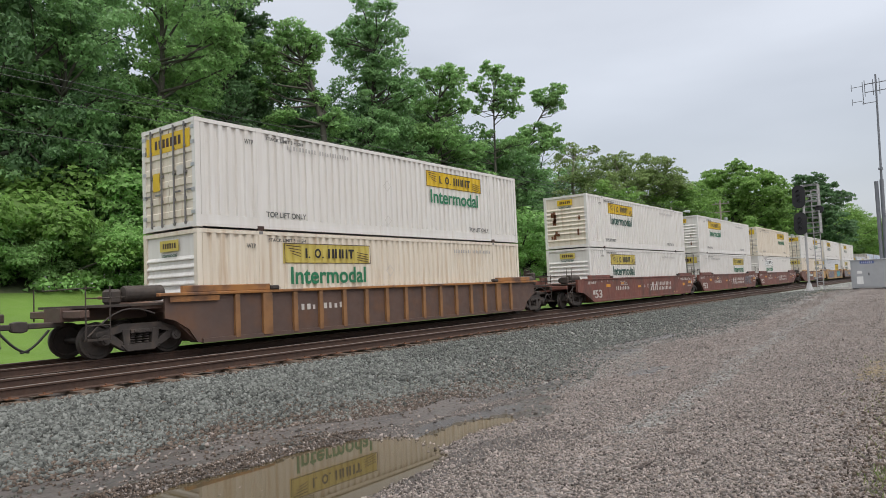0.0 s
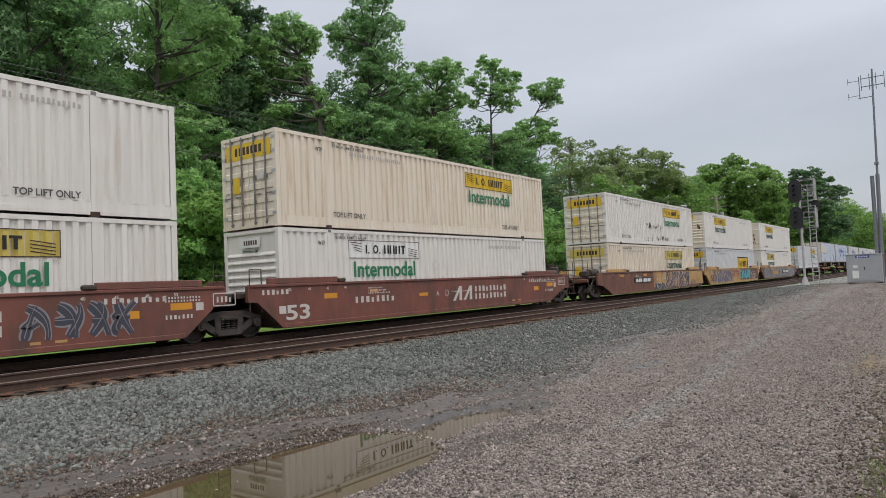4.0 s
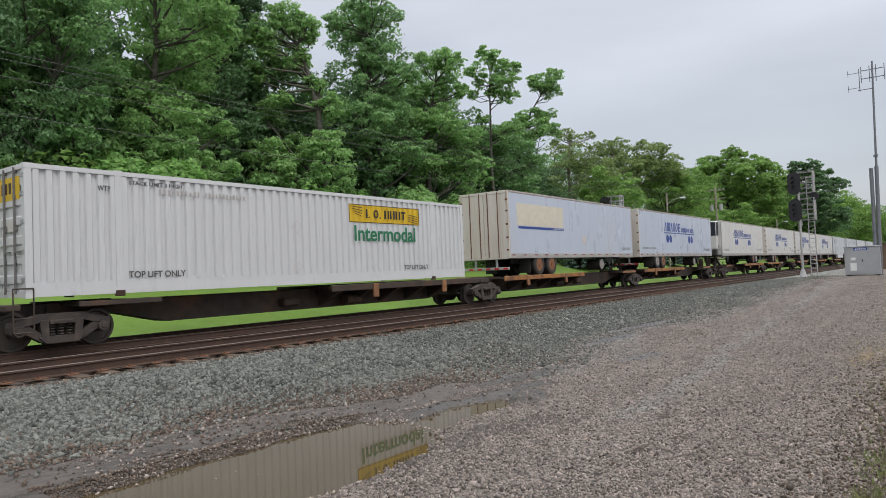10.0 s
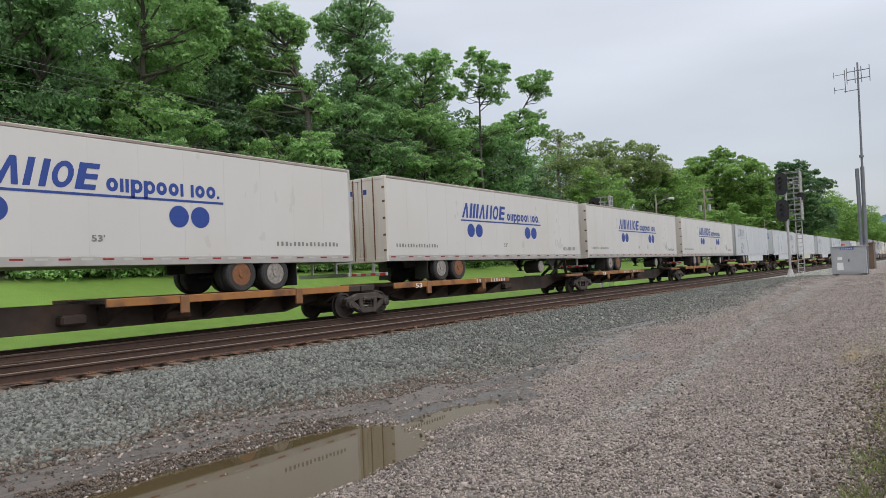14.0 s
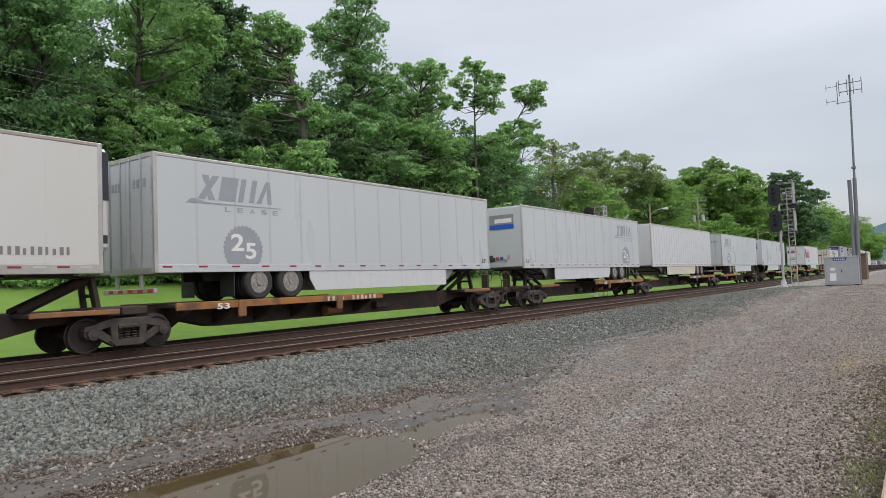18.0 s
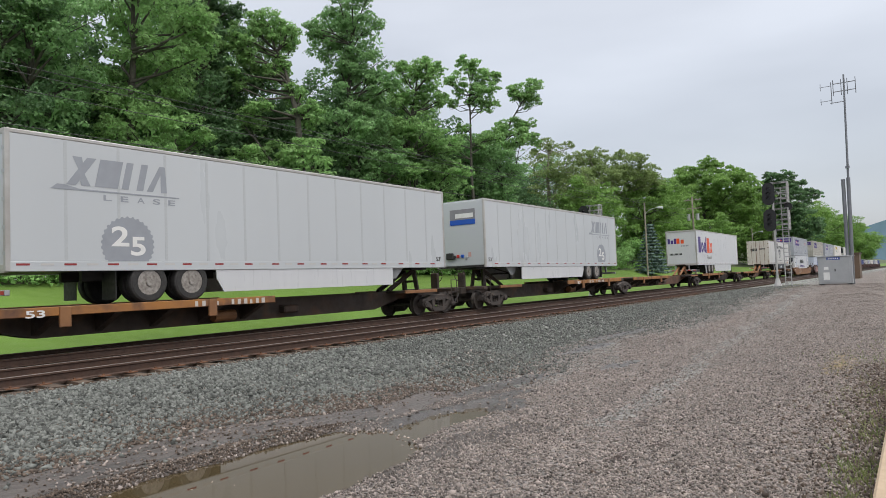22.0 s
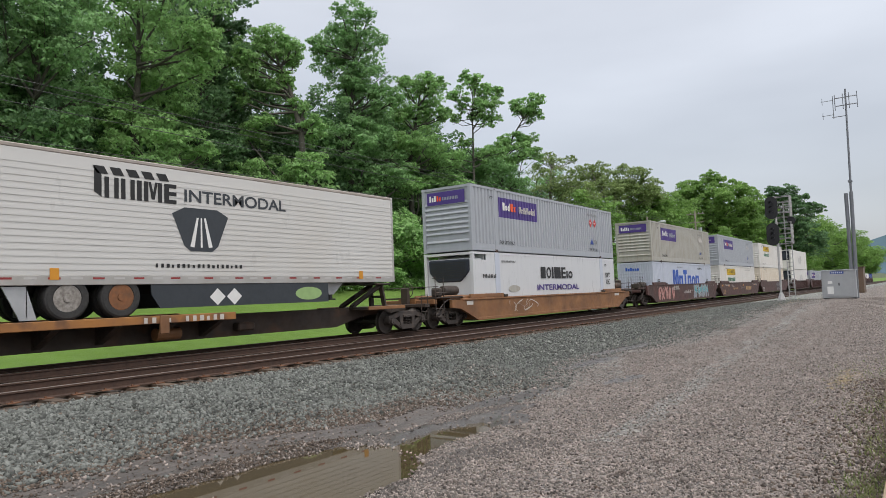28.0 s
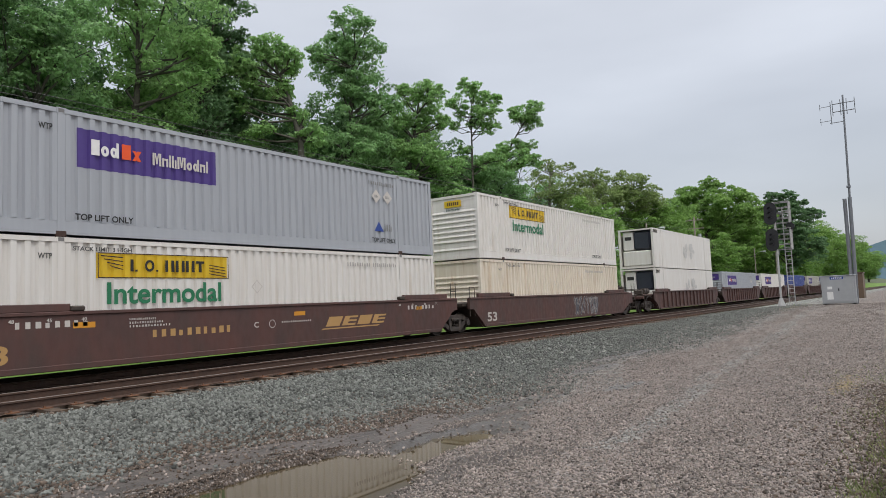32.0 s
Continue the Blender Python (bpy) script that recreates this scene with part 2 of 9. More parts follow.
M["cabinet_metal"] = material("brushed_aluminium_sheet", (0.42, 0.43, 0.44), 0.42, metal=0.5, rgb2=(0.36, 0.37, 0.38), scale=1.5)
M["signal_black"] = material("flat_black_signal_paint", (0.012, 0.012, 0.014), 0.55)
M["shed_brown"] = material("brown_painted_sheet", (0.13, 0.085, 0.055), 0.6)
M["pole_wood"] = material("grey_pole_wood", (0.36, 0.32, 0.27), 0.85, rgb2=(0.25, 0.21, 0.17), scale=5, stretch=(6, 6, 0.4))
M["wire"] = material("black_wire", (0.06, 0.06, 0.06), 0.6)
M["ladder_grey"] = material("silver_ladder_paint", (0.42, 0.42, 0.415), 0.5, rgb2=(0.32, 0.315, 0.31))
M["reefer_dark"] = material("dark_blue_grey_grille", (0.025, 0.03, 0.045), 0.5)
M["alu"] = material("worn_aluminium_rail", (0.50, 0.49, 0.47), 0.45, metal=0.5, rgb2=(0.38, 0.36, 0.33), scale=2)
M["door_dirty"] = material("grimy_trailer_door", (0.60, 0.57, 0.52), 0.55, rgb2=(0.50, 0.45, 0.39), scale=1.0, stretch=STREAK, dirt=(0.24, 0.15, 0.085), dirt_scale=1.2, dirt_from=0.58, dirt_to=0.82)
M["grimy_rail"] = material("grimy_top_rail", (0.40, 0.36, 0.32), 0.5, metal=0.2, rgb2=(0.25, 0.21, 0.18), scale=1.2, stretch=(1, 1, 4))
for key, rgb in dict(yellow=(0.66, 0.44, 0.015), dull_yellow=(0.55, 0.44, 0.10), green=(0.015, 0.17, 0.075), dark_green=(0.012, 0.07, 0.045), black_ink=(0.012, 0.012, 0.012),
                     grey_ink=(0.20, 0.20, 0.19), faint_ink=(0.40, 0.385, 0.365), ghost_ink=(0.53, 0.52, 0.50), rod_grey=(0.17, 0.165, 0.16), navy=(0.018, 0.055, 0.27), purple=(0.065, 0.035, 0.21), orange=(0.75, 0.085, 0.012), white_ink=(0.75, 0.75, 0.73),
                     off_white_ink=(0.55, 0.52, 0.48), blue_ink=(0.015, 0.09, 0.45), silver_ink=(0.30, 0.32, 0.35), red=(0.50, 0.03, 0.025), dark_red=(0.26, 0.025, 0.025), cyan=(0.07, 0.38, 0.43),
                     pink=(0.55, 0.33, 0.29), graf_grey=(0.24, 0.235, 0.25), graf_dark=(0.05, 0.05, 0.07), rust=(0.16, 0.055, 0.02), rust_dark=(0.045, 0.02, 0.012),
                     amber=(0.62, 0.27, 0.02), gold_ink=(0.45, 0.27, 0.10), primer=(0.13, 0.05, 0.04), pale_cream=(0.62, 0.58, 0.47), charcoal=(0.035, 0.042, 0.05), stencil_ink=(0.075, 0.075, 0.072), purple_grey=(0.13, 0.115, 0.165), warm_silver=(0.27, 0.235, 0.22), slate_blue=(0.14, 0.19, 0.25)).items():
    M[key] = material(key + "_paint", rgb, 0.5, rgb2=tuple(c * 0.85 for c in rgb), scale=3)
M["seam_grey"] = material("riveted_panel_seam", (0.40, 0.42, 0.43), 0.4, rgb2=(0.45, 0.47, 0.48), scale=18, stretch=(1, 1, 2))
M["leaf_badge"] = material("light_green_badge", (0.30, 0.45, 0.18), 0.5)
M["lawn"] = material("mown_grass", (0.105, 0.190, 0.020), 0.9, rgb2=(0.082, 0.150, 0.018), scale=0.8, dirt=(0.125, 0.23, 0.03), dirt_scale=0.15, bump=0.03, bump_scale=25)
M["woods_floor"] = material("leafy_woods_floor", (0.07, 0.095, 0.035), 0.95, rgb2=(0.05, 0.055, 0.028), scale=1.2, bump=0.05, bump_scale=6)
M["lot"] = material("dusty_gravel_lot", (0.208, 0.177, 0.157), 0.95, rgb2=(0.122, 0.105, 0.094), scale=3.0, mix=0.4, dirt=(0.132, 0.114, 0.102), dirt_scale=0.35, dirt_from=0.5, dirt_to=0.7, bump=0.012, bump_scale=60, pebble=0.030, pebble_range=(0.25, 1.75))
M["grey_gravel"] = material("grey_packed_gravel", (0.222, 0.215, 0.197), 0.95, rgb2=(0.138, 0.132, 0.122), scale=3.0, mix=0.4, dirt=(0.135, 0.125, 0.115), dirt_scale=0.5, dirt_from=0.5, dirt_to=0.68, bump=0.012, bump_scale=60, pebble=0.038, pebble_range=(0.25, 1.75))
M["mud"] = material("packed_grey_mud", (0.085, 0.073, 0.065), 0.8, rgb2=(0.05, 0.043, 0.038), scale=2.5, dirt=(0.055, 0.045, 0.037), dirt_scale=0.9, dirt_from=0.5, dirt_to=0.7, bump=0.02, bump_scale=30)
# near-black base paints in the shade of the gaps between ballast stones
M["shaded_ballast_bed"] = material("shaded_ballast_bed", (0.050, 0.053, 0.049), 0.95, rgb2=(0.022, 0.023, 0.022), scale=6, mix=0.4, bump=0.02, bump_scale=30, pebble=0.055, pebble_range=(0.3, 1.6))
M["ballast_far"] = material("distant_ballast_stones", (0.25, 0.256, 0.232), 0.95, rgb2=(0.135, 0.139, 0.126), scale=4, mix=0.4, bump=0.02, bump_scale=30, pebble=0.065, pebble_range=(0.2, 1.7))
M["track_bed"] = material("grimy_track_bed", (0.075, 0.058, 0.046), 0.95, rgb2=(0.04, 0.032, 0.027), scale=14, mix=0.3, bump=0.04, bump_scale=24)
M["ballast_stone"] = material("grey_green_ballast_stone", (0.152, 0.158, 0.145), 0.9, rgb2=(0.095, 0.10, 0.092), scale=9, island=0.58, spec=0.22)
M["brown_stone"] = material("brown_stained_ballast_stone", (0.118, 0.090, 0.070), 0.85, rgb2=(0.078, 0.06, 0.048), scale=9, island=0.6, spec=0.3)
M["lot_stone"] = material("tan_grey_gravel_stone", (0.262, 0.224, 0.200), 0.9, rgb2=(0.175, 0.149, 0.133), scale=9, island=0.72)
M["wet_mud"] = material("wet_dark_mud", (0.060, 0.052, 0.045), 0.32, rgb2=(0.038, 0.033, 0.029), scale=3.0, bump=0.015, bump_scale=22)
M["packed_mud"] = material("smooth_packed_mud", (0.090, 0.075, 0.066), 0.5, rgb2=(0.055, 0.046, 0.040), scale=2.6, mix=0.35, stretch=(0.5, 2.5, 1), dirt=(0.042, 0.036, 0.032), dirt_scale=1.5, dirt_from=0.52, dirt_to=0.66, bump=0.02, bump_scale=16)
M["straw"] = material("dry_straw", (0.27, 0.21, 0.12), 0.9, rgb2=(0.2, 0.15, 0.08), scale=5, island=0.3)
M["clod"] = material("dark_wood_scrap", (0.045, 0.035, 0.03), 0.9, rgb2=(0.08, 0.06, 0.05), scale=8)
M["water"] = material("muddy_puddle_water", (0.070, 0.053, 0.028), 0.03, rgb2=(0.056, 0.042, 0.022), scale=0.6, spec=0.5)
wb = M["water"].node_tree.nodes["Principled BSDF"]
for link in list(wb.inputs["Roughness"].links):
    M["water"].node_tree.links.remove(link)
wb.inputs["Roughness"].default_value, wb.inputs["IOR"].default_value = 0.02, 1.33
M["kerb"] = material("tan_concrete", (0.42, 0.32, 0.22), 0.9, rgb2=(0.33, 0.25, 0.17), scale=6, bump=0.004, bump_scale=80)
M["bark"] = material("grey_brown_bark", (0.085, 0.078, 0.062), 0.9, rgb2=(0.05, 0.052, 0.038), scale=3, stretch=(4, 4, 0.6), bump=0.03, bump_scale=12)
M["pale_bark"] = material("pale_peeling_bark", (0.33, 0.31, 0.26), 0.9, rgb2=(0.16, 0.14, 0.11), scale=3, stretch=(3, 3, 1))
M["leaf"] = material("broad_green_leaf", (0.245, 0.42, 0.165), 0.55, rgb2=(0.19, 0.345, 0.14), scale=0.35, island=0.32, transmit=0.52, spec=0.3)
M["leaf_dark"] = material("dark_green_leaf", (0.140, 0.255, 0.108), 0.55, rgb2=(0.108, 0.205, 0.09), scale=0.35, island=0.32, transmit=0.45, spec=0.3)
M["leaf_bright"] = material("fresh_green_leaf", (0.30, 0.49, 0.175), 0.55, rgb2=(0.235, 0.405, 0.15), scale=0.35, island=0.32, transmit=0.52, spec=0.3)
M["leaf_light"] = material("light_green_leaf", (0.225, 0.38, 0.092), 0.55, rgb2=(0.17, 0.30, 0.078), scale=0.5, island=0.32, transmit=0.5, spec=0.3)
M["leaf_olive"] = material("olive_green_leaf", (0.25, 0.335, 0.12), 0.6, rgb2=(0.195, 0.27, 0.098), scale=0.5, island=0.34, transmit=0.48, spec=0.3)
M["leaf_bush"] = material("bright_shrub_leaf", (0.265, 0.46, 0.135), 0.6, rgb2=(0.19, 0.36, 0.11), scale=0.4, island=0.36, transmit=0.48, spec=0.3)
M["needle"] = material("blue_green_needles", (0.125, 0.195, 0.165), 0.7, rgb2=(0.085, 0.14, 0.115), scale=0.8, island=0.35)
M["grass_blade"] = material("grass_blade", (0.12, 0.20, 0.04), 0.8, rgb2=(0.2, 0.2, 0.08), scale=2, island=0.4, transmit=0.2)
M["petal"] = material("pale_wild_flower", (0.60, 0.58, 0.62), 0.7)
M["far_hill"] = material("painted_haze_hill", (0.12, 0.19, 0.25), 1.0, rgb2=(0.10, 0.17, 0.20), scale=0.02)
M["lens_dark"] = material("dark_signal_lens", (0.02, 0.02, 0.025), 0.12)

# ---- building helpers ----


def part(name, bm, mat, parent=None, label="", bevel=0.0):
    """Links a bmesh (or ready mesh) as one mesh object, under its thing if one is given."""
    if isinstance(bm, bpy.types.Mesh):
        me = bm
    else:
        if bevel:
            bmesh.ops.bevel(bm, geom=bm.edges[:], offset=bevel, segments=1, affect="EDGES", profile=0.6, clamp_overlap=True)
        me = bpy.data.meshes.new(name)
        bm.to_mesh(me)
        bm.free()
    if mat and not me.materials:
        me.materials.append(M[mat])
    ob = new(name, me)
    if parent:
        ob.parent = parent
    return tagged(ob, label, kind="stuff" if name in SMALL_MARKS else "")


SMALL_MARKS = {"end_mark", "door_mark", "end_word", "door_word", "graffiti_stroke"}


def root(name, label, category, group="", m=None):
    ob = new(name)
    ob.empty_display_size = 0.3
    if m is not None:
        ob.matrix_world = m
    return tagged(ob, label, category, group)


def box(bm, x0, x1, y0, y1, z0, z1):
    v = [bm.verts.new(p) for p in ((x0, y0, z0), (x1, y0, z0), (x1, y1, z0), (x0, y1, z0), (x0, y0, z1), (x1, y0, z1), (x1, y1, z1), (x0, y1, z1))]
    for f in ((3, 2, 1, 0), (4, 5, 6, 7), (0, 1, 5, 4), (1, 2, 6, 5), (2, 3, 7, 6), (3, 0, 4, 7)):
        bm.faces.new([v[i] for i in f])


def boxes(*rows):
    bm = bmesh.new()
    for r in rows:
        box(bm, *r)
    return bm


def tube(bm, a, b, r, n=10, r2=None):
    a, b = Vector(a), Vector(b)
    q = (b - a).to_track_quat("Z", "Y")
    rings = []
    for p, rad in ((a, r), (b, r if r2 is None else r2)):
        rings.append([bm.verts.new(p + q @ Vector((rad * math.cos(2 * math.pi * i / n), rad * math.sin(2 * math.pi * i / n), 0))) for i in range(n)])
    for i in range(n):
        j = (i + 1) % n
        bm.faces.new((rings[0][i], rings[0][j], rings[1][j], rings[1][i]))
    bm.faces.new(rings[0][::-1])
    bm.faces.new(rings[1])


def tubes(*rows, n=8):
    bm = bmesh.new()
    for a, b, r in rows:
        tube(bm, a, b, r, n)
    return bm


def prism(bm, pts, y0, y1):
    """A polygon in x and z (counter-clockwise seen from -y), given thickness in y."""
    f = [bm.verts.new((x, y0, z)) for x, z in pts]
    g = [bm.verts.new((x, y1, z)) for x, z in pts]
    bm.faces.new(f)
    bm.faces.new(g[::-1])
    for i in range(len(pts)):
        j = (i + 1) % len(pts)
        bm.faces.new((f[j], f[i], g[i], g[j]))


def lathe(bm, profile, axis_y=0.0, n=24, cx=0.0, cz=0.0):
    """Rings (radius, y) round an axis along y."""
    rings = [[bm.verts.new((cx + r * math.cos(2 * math.pi * i / n), y + axis_y, cz + r * math.sin(2 * math.pi * i / n))) for i in range(n)] for r, y in profile]
    for a, b in zip(rings, rings[1:]):
        for i in range(n):
            j = (i + 1) % n
            bm.faces.new((a[i], a[j], b[j], b[i]))
    bm.faces.new(rings[0][::-1])
    bm.faces.new(rings[-1])


def soup(name, verts, faces, mat, parent=None):
    """A mesh from arrays: verts n x 3, faces m x k."""
    me = bpy.data.meshes.new(name)
    nv, (nf, k) = len(verts), faces.shape
    me.vertices.add(nv)
    me.vertices.foreach_set("co", np.ascontiguousarray(verts, dtype=np.float32).ravel())
    me.loops.add(nf * k)
    me.loops.foreach_set("vertex_index", np.ascontiguousarray(faces, dtype=np.int32).ravel())
    me.polygons.add(nf)
    me.polygons.foreach_set("loop_start", np.arange(0, nf * k, k, dtype=np.int32))
    me.polygons.foreach_set("loop_total", np.full(nf, k, dtype=np.int32))
    me.update(calc_edges=True)
    return part(name, me, mat, parent)


# ---- ground ----
rng = np.random.default_rng(7)


def step(a, b, v):
    u = np.clip((v - a) / (b - a), 0, 1)
    return u * u * (3 - 2 * u)


def wave(x, y, s, seed=0.0):
    return (np.sin(x * s + 1.7 * seed) * np.cos(y * s * 1.3 + seed) + 0.5 * np.sin(x * s * 2.3 + y * s * 1.9 + seed * 2.1) + 0.3 * np.sin(x * s * 5.1 - y * s * 4.3 + seed)) / 1.8


WATER_Z = -0.87


def ground_z(x, y):
    """Height of the ground: lot, drain with puddles, ballast bank, track bed, lawn bank and wooded slope."""
    x, y = np.asarray(x, float), np.asarray(y, float)
    level = -0.78 + 0.70 * step(12, 52, x)
    lot = level + 0.025 * wave(x, y, 0.9) + 0.012 * wave(x, y, 3.1, 2.0)
    lot = lot + 0.10 * step(4.5, 0.3, y) * (1 - step(20, 50, x))
    rut = np.exp(-((y - 7.95 + 0.9 * step(6.6, 9.4, x)) / 0.28) ** 2) * 0.05 * (1 - step(10, 16, x))
    d1 = np.abs((x - 4.5) / 3.35) ** 3.4 + np.abs((y - 6.32 - 0.02 * (x - 5)) / 1.17) ** 3.4
    d1 = d1 + 0.16 * wave(x, y, 1.6, 1.0) + 0.10 * wave(x, y, 5.0, 3.0)
    d2 = ((x - 8.75) / 1.05) ** 2 + ((y - 6.15) / 0.46) ** 2 + 0.5 * wave(x, y, 4.0, 5.0)
    for ry, cut in ((4.15, 0.03), (2.5, 0.03)):
        lot = lot - cut * np.exp(-((y - ry - 0.035 * (x - 8) - 0.08 * np.sin(x * 0.5)) / 0.16) ** 2) * (1 - step(14, 40, x))
    lot = lot - rut - 0.13 * np.clip(1.6 - d1, 0, 1.1) - 0.19 * np.clip(1.5 - d2, 0, 0.9)
    bed = -0.25 + 0.012 * wave(x, y, 2.5, 4.0)
    foot = 8.55 + 0.35 * wave(x, y * 0.2, 0.5, 6.0) - 0.6 * step(9.5, 12, x)
    foot = foot - 0.45 * np.exp(-((x - 13.2) / 2.4) ** 2) - 0.4 * np.exp(-((x - 30.0) / 5.0) ** 2) + 1.15 * np.exp(-((x - 19.5) / 3.4) ** 2)
    z = lot + (bed - lot) * step(foot, 11.5, y)
    z = z + 0.36 * np.exp(-((x - 13.0) / 1.9) ** 2 - ((y - 8.45) / 0.65) ** 2) + 0.30 * np.exp(-((x - 31.0) / 4.5) ** 2 - ((y - 8.6) / 0.7) ** 2)
    z = z + 0.035 * wave(x, y, 2.2, 9.0) * step(8.3, 9.2, y) * step(11.6, 11.0, y)
    lawn = -0.45 + 2.35 * step(19.5, 31.0, y) + 0.04 * wave(x, y, 0.35, 3.0)
    hill = np.clip(y - 30.0, 0, 60) * 0.22
    z = z + (lawn - z) * step(18.9, 20.2, y) + hill
    return z


def spread(*cuts):
    out = []
    for a, b, s in cuts:
        out += list(np.arange(a, b, s))
    return np.array(out + [cuts[-1][1]])


gx = spread((-2500, -700, 300), (-700, -60, 40), (-60, -4, 4), (-4, 2, 0.5), (2, 20, 0.10), (20, 40, 0.4), (40, 90, 1.5), (90, 300, 10), (300, 900, 60), (900, 3500, 400))
gy = spread((-2500, -300, 300), (-300, -20, 20), (-20, 0, 1.5), (0, 12.2, 0.10), (12.2, 21, 0.4), (21, 48, 1.5), (48, 110, 6), (110, 400, 40), (400, 3000, 300))
GX, GY = np.meshgrid(gx, gy)
GZ = ground_z(GX, GY)
nx, ny = len(gx), len(gy)
idx = np.arange(nx * ny).reshape(ny, nx)
quads = np.stack([idx[:-1, :-1], idx[:-1, 1:], idx[1:, 1:], idx[1:, :-1]], -1).reshape(-1, 4)
ground = soup("ground", np.stack([GX, GY, GZ], -1).reshape(-1, 3), quads, "lot")
tagged(ground, "gravel lot, ballast bank and grassy slope along the tracks", "ground", kind="structure")
for k in ("mud", "shaded_ballast_bed", "track_bed", "lawn", "woods_floor", "wet_mud", "packed_mud", "ballast_far", "grey_gravel"):
    ground.data.materials.append(M[k])


def foot_edge(x):
    """Where the ballast begins, seen across the tracks."""
    return 8.75 + 0.35 * (1 - step(7, 10, x)) - 0.65 * step(10, 12, x) - 0.55 * np.exp(-((x - 13.2) / 2.2) ** 2) - 0.45 * np.exp(-((x - 30.0) / 5.0) ** 2) + 1.05 * np.exp(-((x - 19.5) / 3.2) ** 2)


def soft_spot(x, y):
    """1 on the smooth mud strip that wheels have packed, 2 on wet dark patches."""
    w = 0.5 * wave(x, y, 1.3, 4.0) + 0.35 * wave(x, y, 5.0, 2.0)
    line = 8.42 + 0.05 * np.sin(x * 1.3) - 1.0 * step(6.6, 9.4, x)
    out = np.where((np.abs(y - line) < 0.34 + 0.13 * w) & (x > 1.5) & (x < 10.6 + w), 1, 0)
    out = np.where((np.abs(y - line + 0.46) < 0.11 + 0.13 * w) & (x < 8.4 + w), 2, out)
    out = np.where((np.abs(y - line - 0.12) < 0.05 + 0.09 * w) & (x < 6.0 + w), 2, out)
    for px, py, rx, ry in ((18.1, 7.75, 1.5, 0.30), (15.1, 5.75, 0.8, 0.25), (8.9, 6.15, 1.7, 0.62), (10.4, 6.25, 1.1, 0.22), (12.0, 6.9, 1.6, 0.35), (22.0, 8.2, 2.0, 0.3)):
        out = np.where(((x - px) / rx) ** 2 + ((y - py + 0.12 * (x - px)) / ry) ** 2 < 1 + 0.7 * w, 2, out)
    return out


cx, cy = (GX[:-1, :-1] + GX[1:, 1:]) / 2, (GY[:-1, :-1] + GY[1:, 1:]) / 2
wob = wave(cx, cy, 1.1, 2.0) + 0.6 * wave(cx, cy, 6.0, 1.0)
zone = np.zeros(cx.shape, int)
zone[(np.abs(cy - 7.5 - 0.03 * (cx - 6) - 0.3 * wob) < 1.45) & (cx < 11.5 + 2 * wob)] = 1
zone[(np.abs(cy - 5.2 + 0.22 * (cx - 6) - 0.2 * wob) < 0.35) & (cx < 9 + wob)] = 1
foot_line = foot_edge(cx)
band = 1.7 + 0.9 * wave(cx, cy * 0.4, 0.33, 3.0)
zone[(cy > foot_line - band + 0.4 * wob) & (cx > 10.5 + wob)] = 9
zone[(np.abs(cy - 3.9 - 0.05 * (cx - 10) - 0.3 * wave(cx, cy * 0, 0.3, 1.0)) < 0.22 + 0.12 * wob) & (cx > 9)] = 9
# shade-dark bed colour under the near ballast stones
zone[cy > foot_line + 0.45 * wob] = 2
zone[(cy > foot_line + 0.5 * wob + 0.25 * wave(cx, cy, 0.45, 7.0)) & (cx > 9.0 + wob)] = 8
zone[soft_spot(cx, cy) == 1] = 7
zone[soft_spot(cx, cy) == 2] = 6
zone[cy > 11.75 + 0.1 * wob] = 3
zone[cy > 19.3 + 0.15 * wob] = 4
zone[cy > 30.2 + 0.5 * wob] = 5
ground.data.polygons.foreach_set("material_index", zone.ravel().astype(np.int32))
ground.data.polygons.foreach_set("use_smooth", np.ones(zone.size, bool))

water_bm = bmesh.new()
wv = [water_bm.verts.new(p) for p in ((0.5, 3.9, WATER_Z), (10.5, 3.9, WATER_Z), (10.5, 8.3, WATER_Z), (0.5, 8.3, WATER_Z))]
water_bm.faces.new(wv)
tagged(part("water", water_bm, "water"), "still muddy rain puddle reflecting the train", "puddle", kind="structure")

platform = part("platform", boxes((-40, 200, -6.0, 0.36, -0.95, -0.30)), "kerb", bevel=0.02)
tagged(platform, "tan concrete platform edge beside the gravel lot", "platform", kind="structure")

# ---- tracks ----
TRAIN_Y, NEAR_Y, GAUGE = 16.9, 13.2, 1.51


def rail_bm(x0, x1):
    bm = bmesh.new()
    prof = [(-0.075, -0.185), (0.075, -0.185), (0.075, -0.17), (0.012, -0.15), (0.010, -0.05), (0.036, -0.035), (0.036, -0.006), (0.028, 0.0), (-0.028, 0.0), (-0.036, -0.006), (-0.036, -0.035), (-0.010, -0.05), (-0.012, -0.15), (-0.075, -0.17)]
    a = [bm.verts.new((x0, y, z)) for y, z in prof]
    b = [bm.verts.new((x1, y, z)) for y, z in prof]
    n = len(prof)
    for i in range(n):
        j = (i + 1) % n
        f = bm.faces.new((a[i], b[i], b[j], a[j]))
        if i in (6, 7, 8):
            f.material_index = 1
    bm.faces.new(a)
    bm.faces.new(b[::-1])
    return bm


rail_me = bpy.data.meshes.new("rail")
rb = rail_bm(-620, 1100)
rb.to_mesh(rail_me)
rb.free()
rail_me.materials.append(M["rail_side"])
rail_me.materials.append(M["rail_top"])
tracks = []
